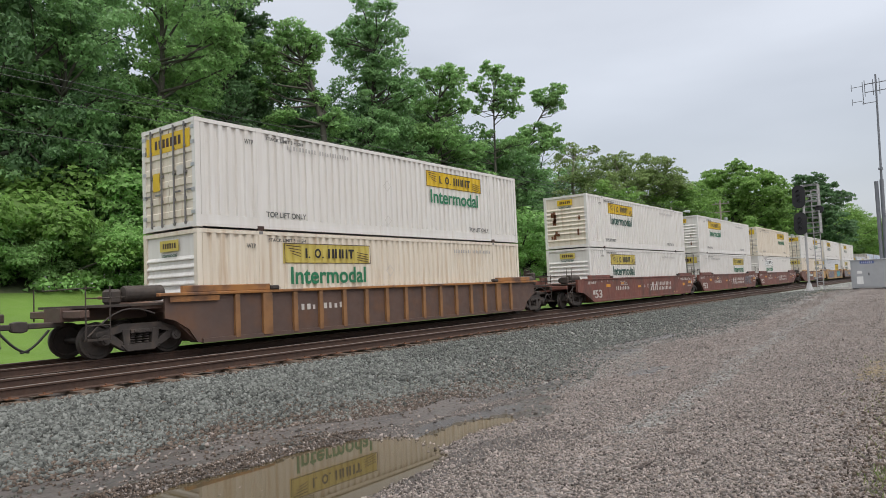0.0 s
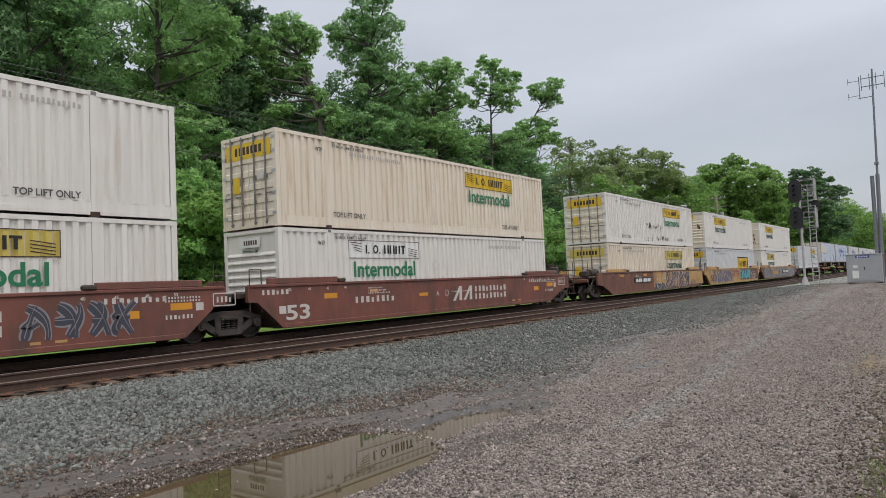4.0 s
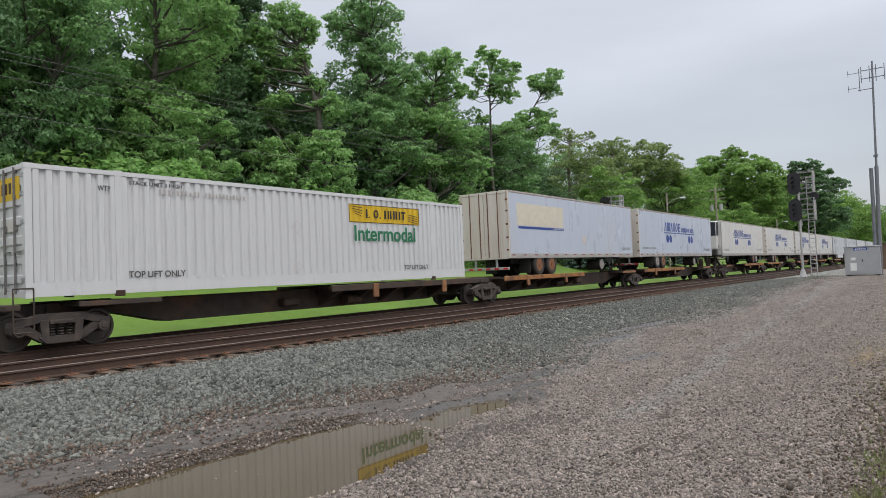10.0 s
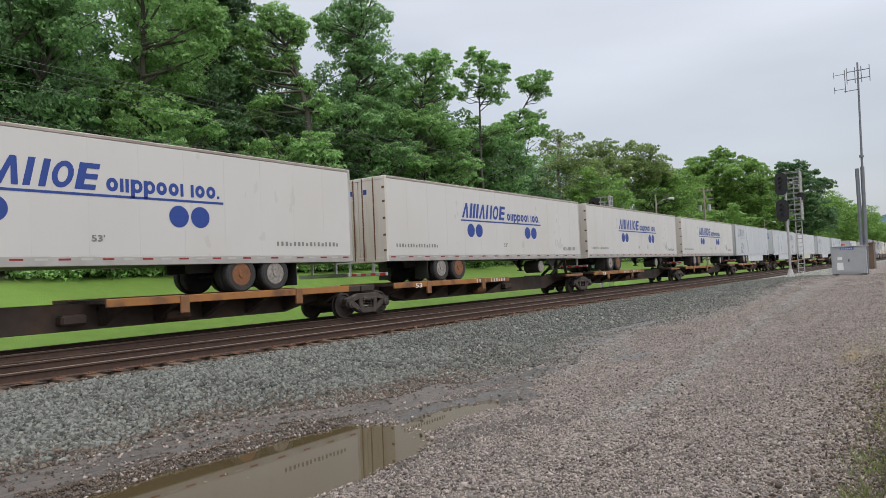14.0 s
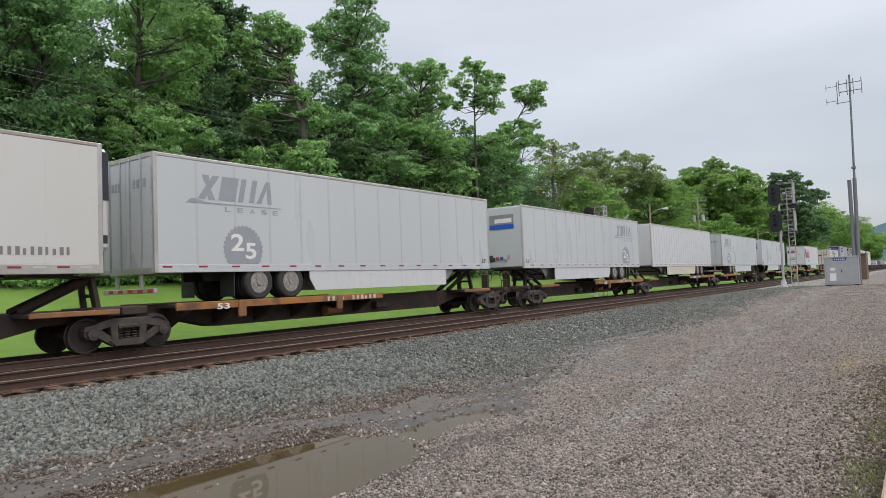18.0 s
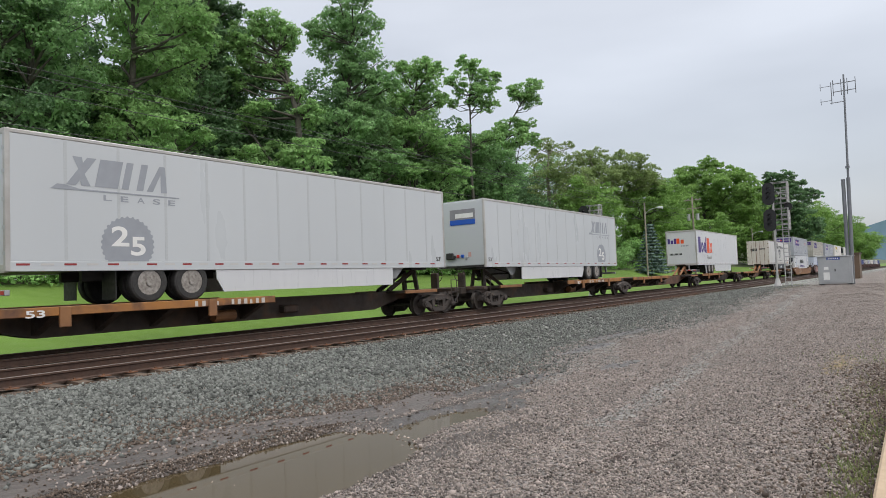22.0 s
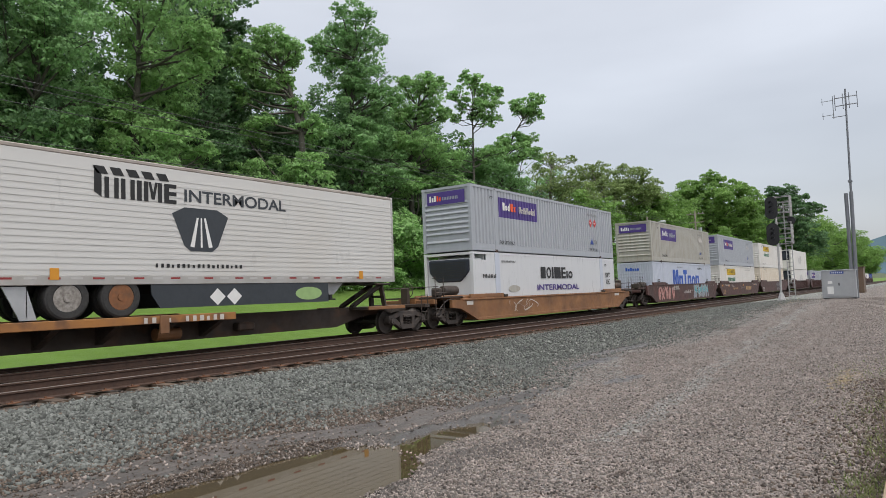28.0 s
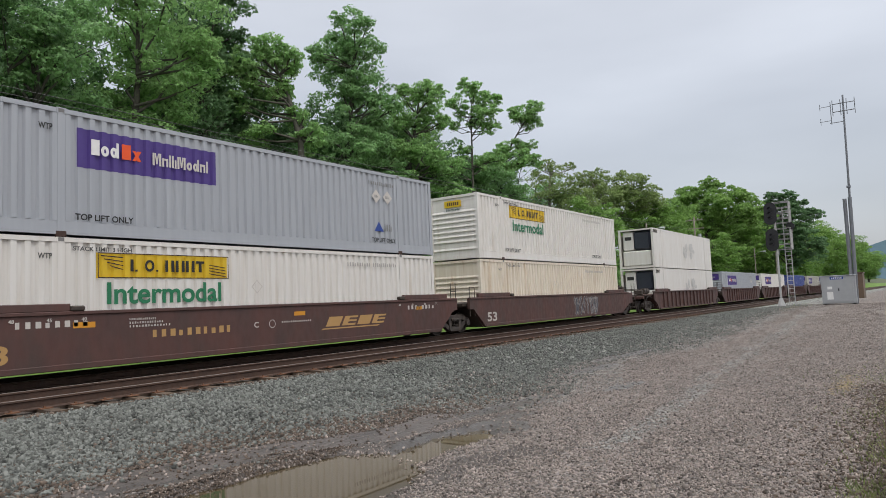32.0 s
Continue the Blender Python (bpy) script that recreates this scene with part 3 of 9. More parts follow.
for nm, cyy, words in (("track_far", TRAIN_Y, "main track under the passing train"), ("track_near", NEAR_Y, "empty main track with rusty rails")):
    tr = tagged(new(nm), words, "railway track", kind="structure")
    tr.location = (0, cyy, 0)
    tracks.append(tr)
    for s in (-1, 1):
        r = part("rail", rail_me, None, tr)
        r.location = (0, s * GAUGE / 2, 0)

# ---- ballast and gravel stones ----
OCT = np.array([[1, 0, 0], [-1, 0, 0], [0, 1, 0], [0, -1, 0], [0, 0, 1], [0, 0, -1]], float)
OCT_F = np.array([[0, 2, 4], [2, 1, 4], [1, 3, 4], [3, 0, 4], [2, 0, 5], [1, 2, 5], [3, 1, 5], [0, 3, 5]])


TET = np.array([[1, 0.1, -0.5], [-0.6, 0.85, -0.5], [-0.5, -0.9, -0.5], [0.05, 0.0, 0.8]])
TET_F = np.array([[0, 1, 3], [1, 2, 3], [2, 0, 3], [0, 2, 1]])


def stones(name, xy, size, mat, label, sink=0.3, small=False):
    """Angular stones lying on the ground, joined into one mesh."""
    n = len(xy)
    z = ground_z(xy[:, 0], xy[:, 1])
    s = size * np.clip(rng.lognormal(0, 0.32, n), 0.45, 1.65)
    sc = s[:, None] * rng.uniform(0.55, 1.2, (n, 3))
    sc[:, 2] *= 0.8
    base, tri = (TET, TET_F) if small else (OCT, OCT_F)
    k = len(base)
    v = base[None] * (1 + rng.uniform(-0.28, 0.28, (n, k, 1))) * sc[:, None]
    q = rng.normal(size=(n, 4))
    q /= np.linalg.norm(q, axis=1, keepdims=True)
    w, a, b, c = q.T
    R = np.stack([1 - 2 * (b * b + c * c), 2 * (a * b - c * w), 2 * (a * c + b * w), 2 * (a * b + c * w), 1 - 2 * (a * a + c * c), 2 * (b * c - a * w), 2 * (a * c - b * w), 2 * (b * c + a * w), 1 - 2 * (a * a + b * b)], -1).reshape(n, 3, 3)
    v = np.einsum("nij,nkj->nki", R, v)
    v += np.stack([xy[:, 0], xy[:, 1], z + s * (0.5 - sink)], -1)[:, None]
    f = (np.arange(n)[:, None, None] * k + tri[None]).reshape(-1, 3)
    return tagged(soup(name, v.reshape(-1, 3), f, mat), label, "gravel", kind="stuff")


def near_more(n, x0, x1, y0, y1, power=1.6):
    """Random places, ever thinner with the distance along x."""
    return np.stack([x0 * (x1 / x0) ** (rng.random(n) ** (power / 1.6)), rng.uniform(y0, y1, n)], -1)


pts = near_more(140000, 3.2, 60, 6.4, 11.95)
edge = foot_edge(pts[:, 0]) + 0.3 * wave(pts[:, 0], pts[:, 1], 1.1, 2.0)
pts = pts[pts[:, 1] > edge - 1.6 * rng.random(len(pts)) ** 2.5]
pts = pts[(soft_spot(pts[:, 0], pts[:, 1]) == 0) | (rng.random(len(pts)) < 0.06)]
edge = foot_edge(pts[:, 0]) + 0.3 * wave(pts[:, 0], pts[:, 1], 1.1, 2.0)
brown = rng.random(len(pts)) < 0.75 * np.exp(-np.clip(pts[:, 1] - edge, 0, 9) / 0.42) * (1 - step(9, 16, pts[:, 0]))
near = pts[:, 0] < 12.5
stones("ballast_stones", pts[~brown & near], 0.034, "ballast_stone", "loose grey-green ballast stones on the bank")
stones("far_ballast_stones", pts[~brown & ~near], 0.034, "ballast_stone", "loose grey-green ballast stones farther along the bank", 0.25, True)
stones("stained_stones", pts[brown], 0.027, "brown_stone", "brown-stained ballast stones at the foot of the bank")
pts = near_more(190000, 3.8, 60, 0.38, 8.8, 1.6)
pts = pts[(ground_z(pts[:, 0], pts[:, 1]) > WATER_Z + 0.004)]
worn = np.exp(-((pts[:, 1] - 3.4 - 0.03 * pts[:, 0]) / 0.5) ** 2) + np.exp(-((pts[:, 1] - 5.2) / 0.45) ** 2)
keep = ((soft_spot(pts[:, 0], pts[:, 1]) == 0) | (rng.random(len(pts)) < 0.04)) & ((np.abs(pts[:, 1] - 7.5) > 1.1) | (rng.random(len(pts)) < 0.45 + 0.35 * step(6, 13, pts[:, 0]))) & (rng.random(len(pts)) > 0.6 * worn)
stones("gravel_stones", pts[keep], 0.0168, "lot_stone", "tan and grey loose gravel of the lot", 0.25, True)
pts = near_more(5500, 3.8, 60, 0.38, 8.8, 1.6)
stones("large_gravel_stones", pts[ground_z(pts[:, 0], pts[:, 1]) > WATER_Z], 0.027, "lot_stone", "larger loose stones of the lot")
pts = near_more(16000, 3.2, 11, 7.3, 8.6)
pts = pts[(soft_spot(pts[:, 0], pts[:, 1]) == 0) | (rng.random(len(pts)) < 0.03)]
stones("mud_stones", pts[ground_z(pts[:, 0], pts[:, 1]) > WATER_Z - 0.004], 0.02, "brown_stone", "wet brown-grey pebbles beside the puddle", 0.3, True)
pts = np.stack([rng.uniform(3.2, 9.6, 5200), rng.uniform(4.9, 7.7, 5200)], -1)
depth = WATER_Z - ground_z(pts[:, 0], pts[:, 1])
pts = pts[(depth > -0.01) & (rng.random(len(pts)) < np.exp(-np.clip(depth, 0, 1) / 0.022))]
shore = np.stack([pts[:, 0], pts[:, 1]], -1)
stones("shore_stones", shore, 0.021, "lot_stone", "pale wet stones standing out of the puddle edge", -0.15)
pts = np.stack([rng.uniform(5.5, 16, 3500), 0.42 + rng.exponential(0.3, 3500)], -1)
stones("edge_stones", pts, 0.024, "brown_stone", "coarse brown stones along the platform edge")

pts = np.stack([rng.uniform(3, 45, 4200), rng.normal(11.86, 0.10, 4200)], -1)
stones("tie_end_stones", pts, 0.034, "brown_stone", "rust-stained stones heaped at the ends of the ties", 0.0)


def scraps(name, spots, count, long, mat, label, category):
    """Thin flat pieces lying on the ground around given spots."""
    r = np.random.default_rng(17)
    k = r.integers(0, len(spots), count)
    c = np.array([s[:2] for s in spots])[k] + r.normal(size=(count, 2)) * np.array([(s[2], s[3]) for s in spots])[k]
    a = r.normal(0.2, 0.8, count)
    d = np.stack([np.cos(a), np.sin(a), np.zeros(count)], -1) * long * r.uniform(0.4, 1.2, (count, 1))
    w = np.stack([-np.sin(a), np.cos(a), np.zeros(count)], -1) * long * 0.16
    base = np.stack([c[:, 0], c[:, 1], ground_z(c[:, 0], c[:, 1]) + r.uniform(0.008, 0.03, count)], -1)
    up = np.array([0, 0, long * 0.12])
    v = np.stack([base - d - w, base + d - w, base + d + w, base - d + w, base - d * 0.9 + up, base + d * 0.9 + up], 1)
    f = np.array([[0, 1, 5, 4], [2, 3, 4, 5], [1, 2, 5, 5], [3, 0, 4, 4]])[:2]
    return tagged(soup(name, v.reshape(-1, 3), (np.arange(count)[:, None, None] * 6 + f[None]).reshape(-1, 4), mat), label, category, kind="stuff")


scraps("wood_scraps", [(8.2, 2.67, 0.12, 0.05), (10.5, 2.65, 0.15, 0.05), (7.4, 2.9, 0.1, 0.05), (9.3, 3.3, 0.1, 0.05)], 70, 0.05, "clod", "dark wood scraps lying in the gravel", "debris")
scraps("straw", [(15.96, 1.4, 0.8, 0.12), (52.0, 7.4, 2.2, 0.3)], 420, 0.045, "straw", "dry yellow straw on the gravel", "straw")

# ---- trees and shrubs ----


def limb_tubes(paths, n=7):
    """Tapered tubes along polylines of (point, radius)."""
    V, F, base = [], [], 0
    for path in paths:
        k = len(path)
        for i, (p, r) in enumerate(path):
            d = (path[min(i + 1, k - 1)][0] - path[max(i - 1, 0)][0])
            d = d / (np.linalg.norm(d) + 1e-9)
            u = np.cross(d, [0.31, 0.95, 0.05])
            u /= np.linalg.norm(u) + 1e-9
            w = np.cross(d, u)
            a = np.arange(n) * 2 * math.pi / n
            V.append(p + r * (np.cos(a)[:, None] * u + np.sin(a)[:, None] * w))
        for i in range(k - 1):
            for j in range(n):
                j2 = (j + 1) % n
                F.append((base + i * n + j, base + i * n + j2, base + (i + 1) * n + j2, base + (i + 1) * n + j))
        base += k * n
    return np.concatenate(V), np.array(F)


def leaf_cards(r, centres, radii, count, size, droop=0.25):
    """Small leaf quads scattered through clumps: centres n x 3, radii n x 3."""
    vol = radii.prod(1) ** (2 / 3)
    pick = r.choice(len(centres), count, p=vol / vol.sum())
    d = r.normal(size=(count, 3))
    d /= np.linalg.norm(d, axis=1, keepdims=True)
    d[:, 2] = np.where(r.random(count) < 0.74, np.abs(d[:, 2]), d[:, 2] * 0.6)
    rad = 0.70 + 0.32 * r.random((count, 1)) ** 0.8
    lump = 1 + 0.22 * np.sin(d[:, :1] * 7 + pick[:, None]) * np.cos(d[:, 2:] * 6 + pick[:, None] * 2)
    p = centres[pick] + d * rad * radii[pick] * lump
    nrm = d * 0.95 + r.normal(size=(count, 3)) * 0.42 + [0, 0, 0.35]
    nrm /= np.linalg.norm(nrm, axis=1, keepdims=True)
    t = np.cross(nrm, r.normal(size=(count, 3)))
    t /= np.linalg.norm(t, axis=1, keepdims=True)
    b = np.cross(nrm, t)
    s = size * r.uniform(0.6, 1.35, (count, 1))
    k = r.uniform(0.65, 1.15, (3, count, 1)) * s
    v = np.stack([p + t * k[0] - [0, 0, droop] * s, p - t * k[1] * 0.5 + b * k[1] * 0.87, p - t * k[2] * 0.5 - b * k[2] * 0.87 + nrm * s * 0.15], 1)
    f = np.arange(count * 3).reshape(count, 3)
    return v.reshape(-1, 3), f


def inner_cards(r, lv, lf, cen, rad, each, size=0.2, reach=0.78):
    """Adds loose larger leaves through the inside of each clump, so that the crown is not hollow."""
    n = len(cen) * each
    c, q = np.repeat(cen, each, 0), np.repeat(rad, each, 0)
    d = r.normal(size=(n, 3))
    d *= r.random((n, 1)) ** 0.4 / np.linalg.norm(d, axis=1, keepdims=True)
    p = c + d * q * reach
    v = p[:, None] + r.uniform(-1.0, 1.0, (n, 3, 3)) * (0.10 + q[:, :1] * size)[:, None]
    return np.concatenate([lv, v.reshape(-1, 3)]), np.concatenate([lf, np.arange(n * 3).reshape(n, 3) + len(lv)])


def sprays(r, cen, rad, each, small):
    """Small sprays of twigs spread over the outside of each clump."""
    n = len(cen)
    d = r.normal(size=(n, each, 3))
    d /= np.linalg.norm(d, axis=2, keepdims=True)
    d[:, :, 2] = np.where(r.random((n, each)) < 0.6, np.abs(d[:, :, 2]), d[:, :, 2])
    c = cen[:, None] + d * rad[:, None] * r.uniform(0.60, 1.22, (n, each, 1))
    q = rad[:, None] * r.uniform(0.7, 1.3, (n, each, 1)) * small * np.array([1, 1, 0.62])
    return c.reshape(-1, 3), q.reshape(-1, 3)


def lobed_tree(seed, x, y, lobes, fork, leaf, leaves, size, label, core=0.62, bark="bark", thick=1.0):
    """A tree whose limbs carry separate masses of leaves; lobes: metres across, height over the rails, radius."""
    r = np.random.default_rng(seed)
    z0 = float(ground_z(x, y)) - 0.05
    az = math.atan2(y, x)
    across = np.array([math.sin(az), -math.cos(az), 0])
    deep = np.array([math.cos(az), math.sin(az), 0])
    cen, rad, back, back_rad = [], [], [], []
    for a, z, q in lobes:
        cen.append(across * a + deep * r.uniform(-1.0, 1.0) * q + np.array([0, 0, z - z0]))
        rad.append(np.array([1, 1, 0.92]) * q * 0.94)
        home = cen[-1]
        for _ in range(2):
            g = r.uniform(0, 6.28)
            cen.append(home + across * q * 0.85 * math.cos(g) + deep * r.uniform(-0.6, 0.3) * q + np.array([0, 0, q * 0.75 * math.sin(g)]))
            rad.append(np.array([1, 1, 0.85]) * q * r.uniform(0.40, 0.6))
        if core:
            back.append(across * a + deep * r.uniform(1.2, 1.8) * q + np.array([0, 0, z - z0 - 0.3 * q]))
            back_rad.append(np.array([1, 1, 0.92]) * q * 0.9)
    cen, rad = np.array(cen), np.array(rad)
    top = cen[:, 2].max()
    stem = [np.array([0, 0, -0.3]), np.array([0.15, 0.1, fork * 0.5]), np.array([0.0, 0.2, fork])]
    r0 = (0.013 * top + 0.04) * thick
    paths = [[(stem[0], r0 * 1.35), (stem[1], r0), (stem[2], r0 * 0.8)]]
    mean = cen[np.argsort(-cen[:, 2])[:4]].mean(0)
    crest = stem[2] + (mean - stem[2]) * 0.8
    paths.append([(stem[2], r0 * 0.8), ((stem[2] + crest) / 2 + [0.2, 0.1, 0.3], r0 * 0.55), (crest, r0 * 0.2)])
    for c, q in zip(cen, rad):
        u = min(max((c[2] - fork - q[0] * 1.5) / max(crest[2] - fork, 1.0), 0.0), 0.9)
        s0 = stem[2] + (crest - stem[2]) * u if c[2] > fork else stem[1]
        mid = (s0 + c) / 2 + r.normal(size=3) * 0.2 + [0, 0, -0.15]
        w = r0 * (0.42 - 0.2 * u)
        paths.append([(s0, w), (mid, w * 0.7), (c, w * 0.35)])
        for _ in range(3):
            e = c + r.normal(size=3) * q * 0.55
            paths.append([(mid + (c - mid) * r.uniform(0.2, 0.9), w * 0.35), (e, w * 0.1)])
    sc, sr = sprays(r, cen, rad, 16, 0.36)
    lv, lf = leaf_cards(r, sc, sr, leaves, size)
    lv, lf = inner_cards(r, lv, lf, cen, rad, int(40 + 110 * core), 0.085)
    if core:
        lv, lf = inner_cards(r, lv, lf, np.array(back), np.array(back_rad), 230, 0.10, 1.1)
    tv, tf = limb_tubes(paths)
    rt = new("tree")
    rt.matrix_world = pose(x, y, z0)
    a = soup("trunk", tv, tf, bark, rt)
    a.data.polygons.foreach_set("use_smooth", np.ones(len(tf), bool))
    soup("crown", lv, lf, leaf, rt)
    return tagged(rt, label, "tree", "trees of the wooded slope")


def grow_tree(seed, h, spread_r, bare, clumps, leaves, size, leaf, bark, airy=1.0):
    """Trunk and limb mesh, crown mesh; base at the origin."""
    r = np.random.default_rng(seed)
    trunk = []
    lean = r.normal(size=2) * 0.03
    for i in range(8):
        u = i / 7
        trunk.append((np.array([lean[0] * h * u + 0.25 * math.sin(3 * u + seed), lean[1] * h * u + 0.2 * math.cos(4 * u + seed) - 0.2, h * 0.80 * u]), 0.022 * h * (1 - 0.85 * u) + 0.03 + (0.10 if i == 0 else 0)))
    paths, cen, rad = [trunk], [], []
    for k in range(clumps):
        u = bare + (1 - bare) * (k + r.random()) / clumps
        a = k * 2.4 + r.normal() * 0.5
        base = trunk[0][0] + (trunk[-1][0] - trunk[0][0]) * min(u * 0.99, 0.99)
        prof = math.sin(math.pi * min(max((u - bare * 0.75) / (1.04 - bare * 0.75), 0.08), 0.78)) ** 0.55
        reach = spread_r * prof * r.uniform(0.55, 1.0)
        tip = base + np.array([math.cos(a) * reach, math.sin(a) * reach, reach * r.uniform(0.25, 0.65) * (1.2 - u)])
        mid = (base + tip) / 2 + np.array([0, 0, -0.1 * reach]) + r.normal(size=3) * 0.15
        r0 = 0.009 * h * (1.15 - u) + 0.02
        paths.append([(base, r0), (mid, r0 * 0.65), (tip, r0 * 0.25)])
        for j in range(3):
            t2 = mid + (tip - mid) * r.uniform(0.2, 0.9) + r.normal(size=3) * 0.30 * max(reach, 1)
            paths.append([(mid, r0 * 0.5), (t2, r0 * 0.15)])
            if j < 2:
                cen.append(t2)
                rad.append(np.array([1, 1, 0.8]) * r.uniform(0.11, 0.19) * spread_r * airy * 1.15)
        cen.append(tip)
        rad.append(np.array([1, 1, 0.85]) * r.uniform(0.15, 0.26) * spread_r * airy * 1.2)
    cen, rad = np.array(cen), np.array(rad)
    tv, tf = limb_tubes(paths)
    sc, sr = sprays(r, cen, rad, 7, 0.5)
    lv, lf = leaf_cards(r, sc, sr, leaves, size)
    lv, lf = inner_cards(r, lv, lf, cen, rad, 50, 0.11)
    holder = new("tree")
    a = soup("trunk", tv, tf, bark, holder)
    a.data.polygons.foreach_set("use_smooth", np.ones(len(tf), bool))
    soup("crown", lv, lf, leaf, holder)
    TOPS[holder.name] = float(np.percentile(lv[:, 2], 99.95))
    return holder


TOPS = {}


def place(kind, x, y, h0, h, turn, label, category, group, first, wide=1.0):
    """A tree of natural height h0, scaled to h, standing on the ground."""
    s = h / h0
    m = Matrix.LocRotScale((x, y, float(ground_z(x, y)) - 0.05), Euler((0, 0, turn)), None)
    ob = kind if first else copy_thing(kind, m)
    ob.matrix_world = Matrix.LocRotScale((x, y, float(ground_z(x, y)) - 0.05), Euler((0, 0, turn)), (s * wide, s * wide, s))
    return tagged(ob, label, category, group)


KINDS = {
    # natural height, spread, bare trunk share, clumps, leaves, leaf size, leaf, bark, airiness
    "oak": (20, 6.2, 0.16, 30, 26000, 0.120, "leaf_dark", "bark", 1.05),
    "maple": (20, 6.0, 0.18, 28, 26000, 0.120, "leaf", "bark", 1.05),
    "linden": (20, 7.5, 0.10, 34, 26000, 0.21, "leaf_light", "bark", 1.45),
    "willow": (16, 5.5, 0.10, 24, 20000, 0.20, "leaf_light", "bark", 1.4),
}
WORDS = {"oak": "tall dark green broadleaf tree in the wooded slope", "maple": "tall full green maple tree in the wooded slope",
         "linden": "broad rounded light green tree beside the tracks", "willow": "full light green tree at the edge of the woods"}
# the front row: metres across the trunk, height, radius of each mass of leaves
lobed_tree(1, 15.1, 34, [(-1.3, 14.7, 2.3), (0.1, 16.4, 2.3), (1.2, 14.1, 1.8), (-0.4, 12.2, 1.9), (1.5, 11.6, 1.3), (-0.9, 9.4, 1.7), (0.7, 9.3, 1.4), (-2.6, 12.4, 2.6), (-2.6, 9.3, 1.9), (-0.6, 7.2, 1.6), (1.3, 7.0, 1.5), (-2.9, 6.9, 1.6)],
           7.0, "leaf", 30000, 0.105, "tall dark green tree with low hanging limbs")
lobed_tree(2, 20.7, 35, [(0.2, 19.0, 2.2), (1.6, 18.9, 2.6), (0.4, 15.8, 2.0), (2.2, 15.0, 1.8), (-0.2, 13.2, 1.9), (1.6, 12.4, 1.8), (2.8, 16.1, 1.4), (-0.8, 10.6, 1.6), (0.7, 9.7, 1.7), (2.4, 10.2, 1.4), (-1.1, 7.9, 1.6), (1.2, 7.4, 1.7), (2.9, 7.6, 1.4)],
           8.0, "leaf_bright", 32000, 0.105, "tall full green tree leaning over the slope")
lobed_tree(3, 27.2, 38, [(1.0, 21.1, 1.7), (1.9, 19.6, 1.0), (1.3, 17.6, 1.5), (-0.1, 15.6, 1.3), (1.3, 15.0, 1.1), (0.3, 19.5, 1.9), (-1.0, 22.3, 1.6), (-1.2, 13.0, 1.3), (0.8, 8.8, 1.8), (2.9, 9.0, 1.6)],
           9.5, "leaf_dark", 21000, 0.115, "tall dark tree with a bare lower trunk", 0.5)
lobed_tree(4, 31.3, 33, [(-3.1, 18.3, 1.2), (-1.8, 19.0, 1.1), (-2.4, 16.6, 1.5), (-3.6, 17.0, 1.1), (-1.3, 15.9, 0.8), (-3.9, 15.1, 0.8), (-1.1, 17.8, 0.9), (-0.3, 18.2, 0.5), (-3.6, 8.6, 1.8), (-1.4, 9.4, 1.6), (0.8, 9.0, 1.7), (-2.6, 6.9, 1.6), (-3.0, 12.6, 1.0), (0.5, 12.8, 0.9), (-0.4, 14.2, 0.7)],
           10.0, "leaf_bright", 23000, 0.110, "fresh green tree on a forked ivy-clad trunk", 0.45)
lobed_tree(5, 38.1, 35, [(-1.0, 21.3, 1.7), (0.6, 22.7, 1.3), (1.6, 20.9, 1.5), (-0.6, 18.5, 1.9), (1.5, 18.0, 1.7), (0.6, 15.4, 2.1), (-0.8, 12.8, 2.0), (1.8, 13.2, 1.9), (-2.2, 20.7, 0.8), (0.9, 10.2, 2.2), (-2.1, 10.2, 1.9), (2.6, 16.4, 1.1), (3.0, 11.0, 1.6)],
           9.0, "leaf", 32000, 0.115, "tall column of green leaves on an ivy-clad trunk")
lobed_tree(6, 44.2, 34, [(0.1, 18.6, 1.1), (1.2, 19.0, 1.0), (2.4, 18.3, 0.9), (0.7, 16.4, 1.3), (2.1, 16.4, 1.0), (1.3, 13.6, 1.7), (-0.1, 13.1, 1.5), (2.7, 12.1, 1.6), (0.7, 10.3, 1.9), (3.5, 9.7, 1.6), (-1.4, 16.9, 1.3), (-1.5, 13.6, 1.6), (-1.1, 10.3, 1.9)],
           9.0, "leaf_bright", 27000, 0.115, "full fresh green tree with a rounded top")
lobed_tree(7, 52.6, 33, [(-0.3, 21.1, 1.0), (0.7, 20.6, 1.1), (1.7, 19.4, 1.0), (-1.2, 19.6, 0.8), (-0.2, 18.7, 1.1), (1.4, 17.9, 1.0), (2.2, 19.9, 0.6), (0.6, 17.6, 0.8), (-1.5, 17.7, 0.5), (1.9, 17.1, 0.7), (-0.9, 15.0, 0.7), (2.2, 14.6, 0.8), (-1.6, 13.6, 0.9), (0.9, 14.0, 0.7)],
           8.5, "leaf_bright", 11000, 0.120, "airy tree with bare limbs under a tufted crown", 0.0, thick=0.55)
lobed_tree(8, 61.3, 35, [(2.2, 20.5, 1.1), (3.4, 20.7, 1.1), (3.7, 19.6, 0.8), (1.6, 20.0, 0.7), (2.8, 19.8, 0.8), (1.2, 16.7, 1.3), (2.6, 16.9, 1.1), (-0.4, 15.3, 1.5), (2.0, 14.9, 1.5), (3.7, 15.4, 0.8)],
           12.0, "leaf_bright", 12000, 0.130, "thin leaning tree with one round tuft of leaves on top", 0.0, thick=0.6)
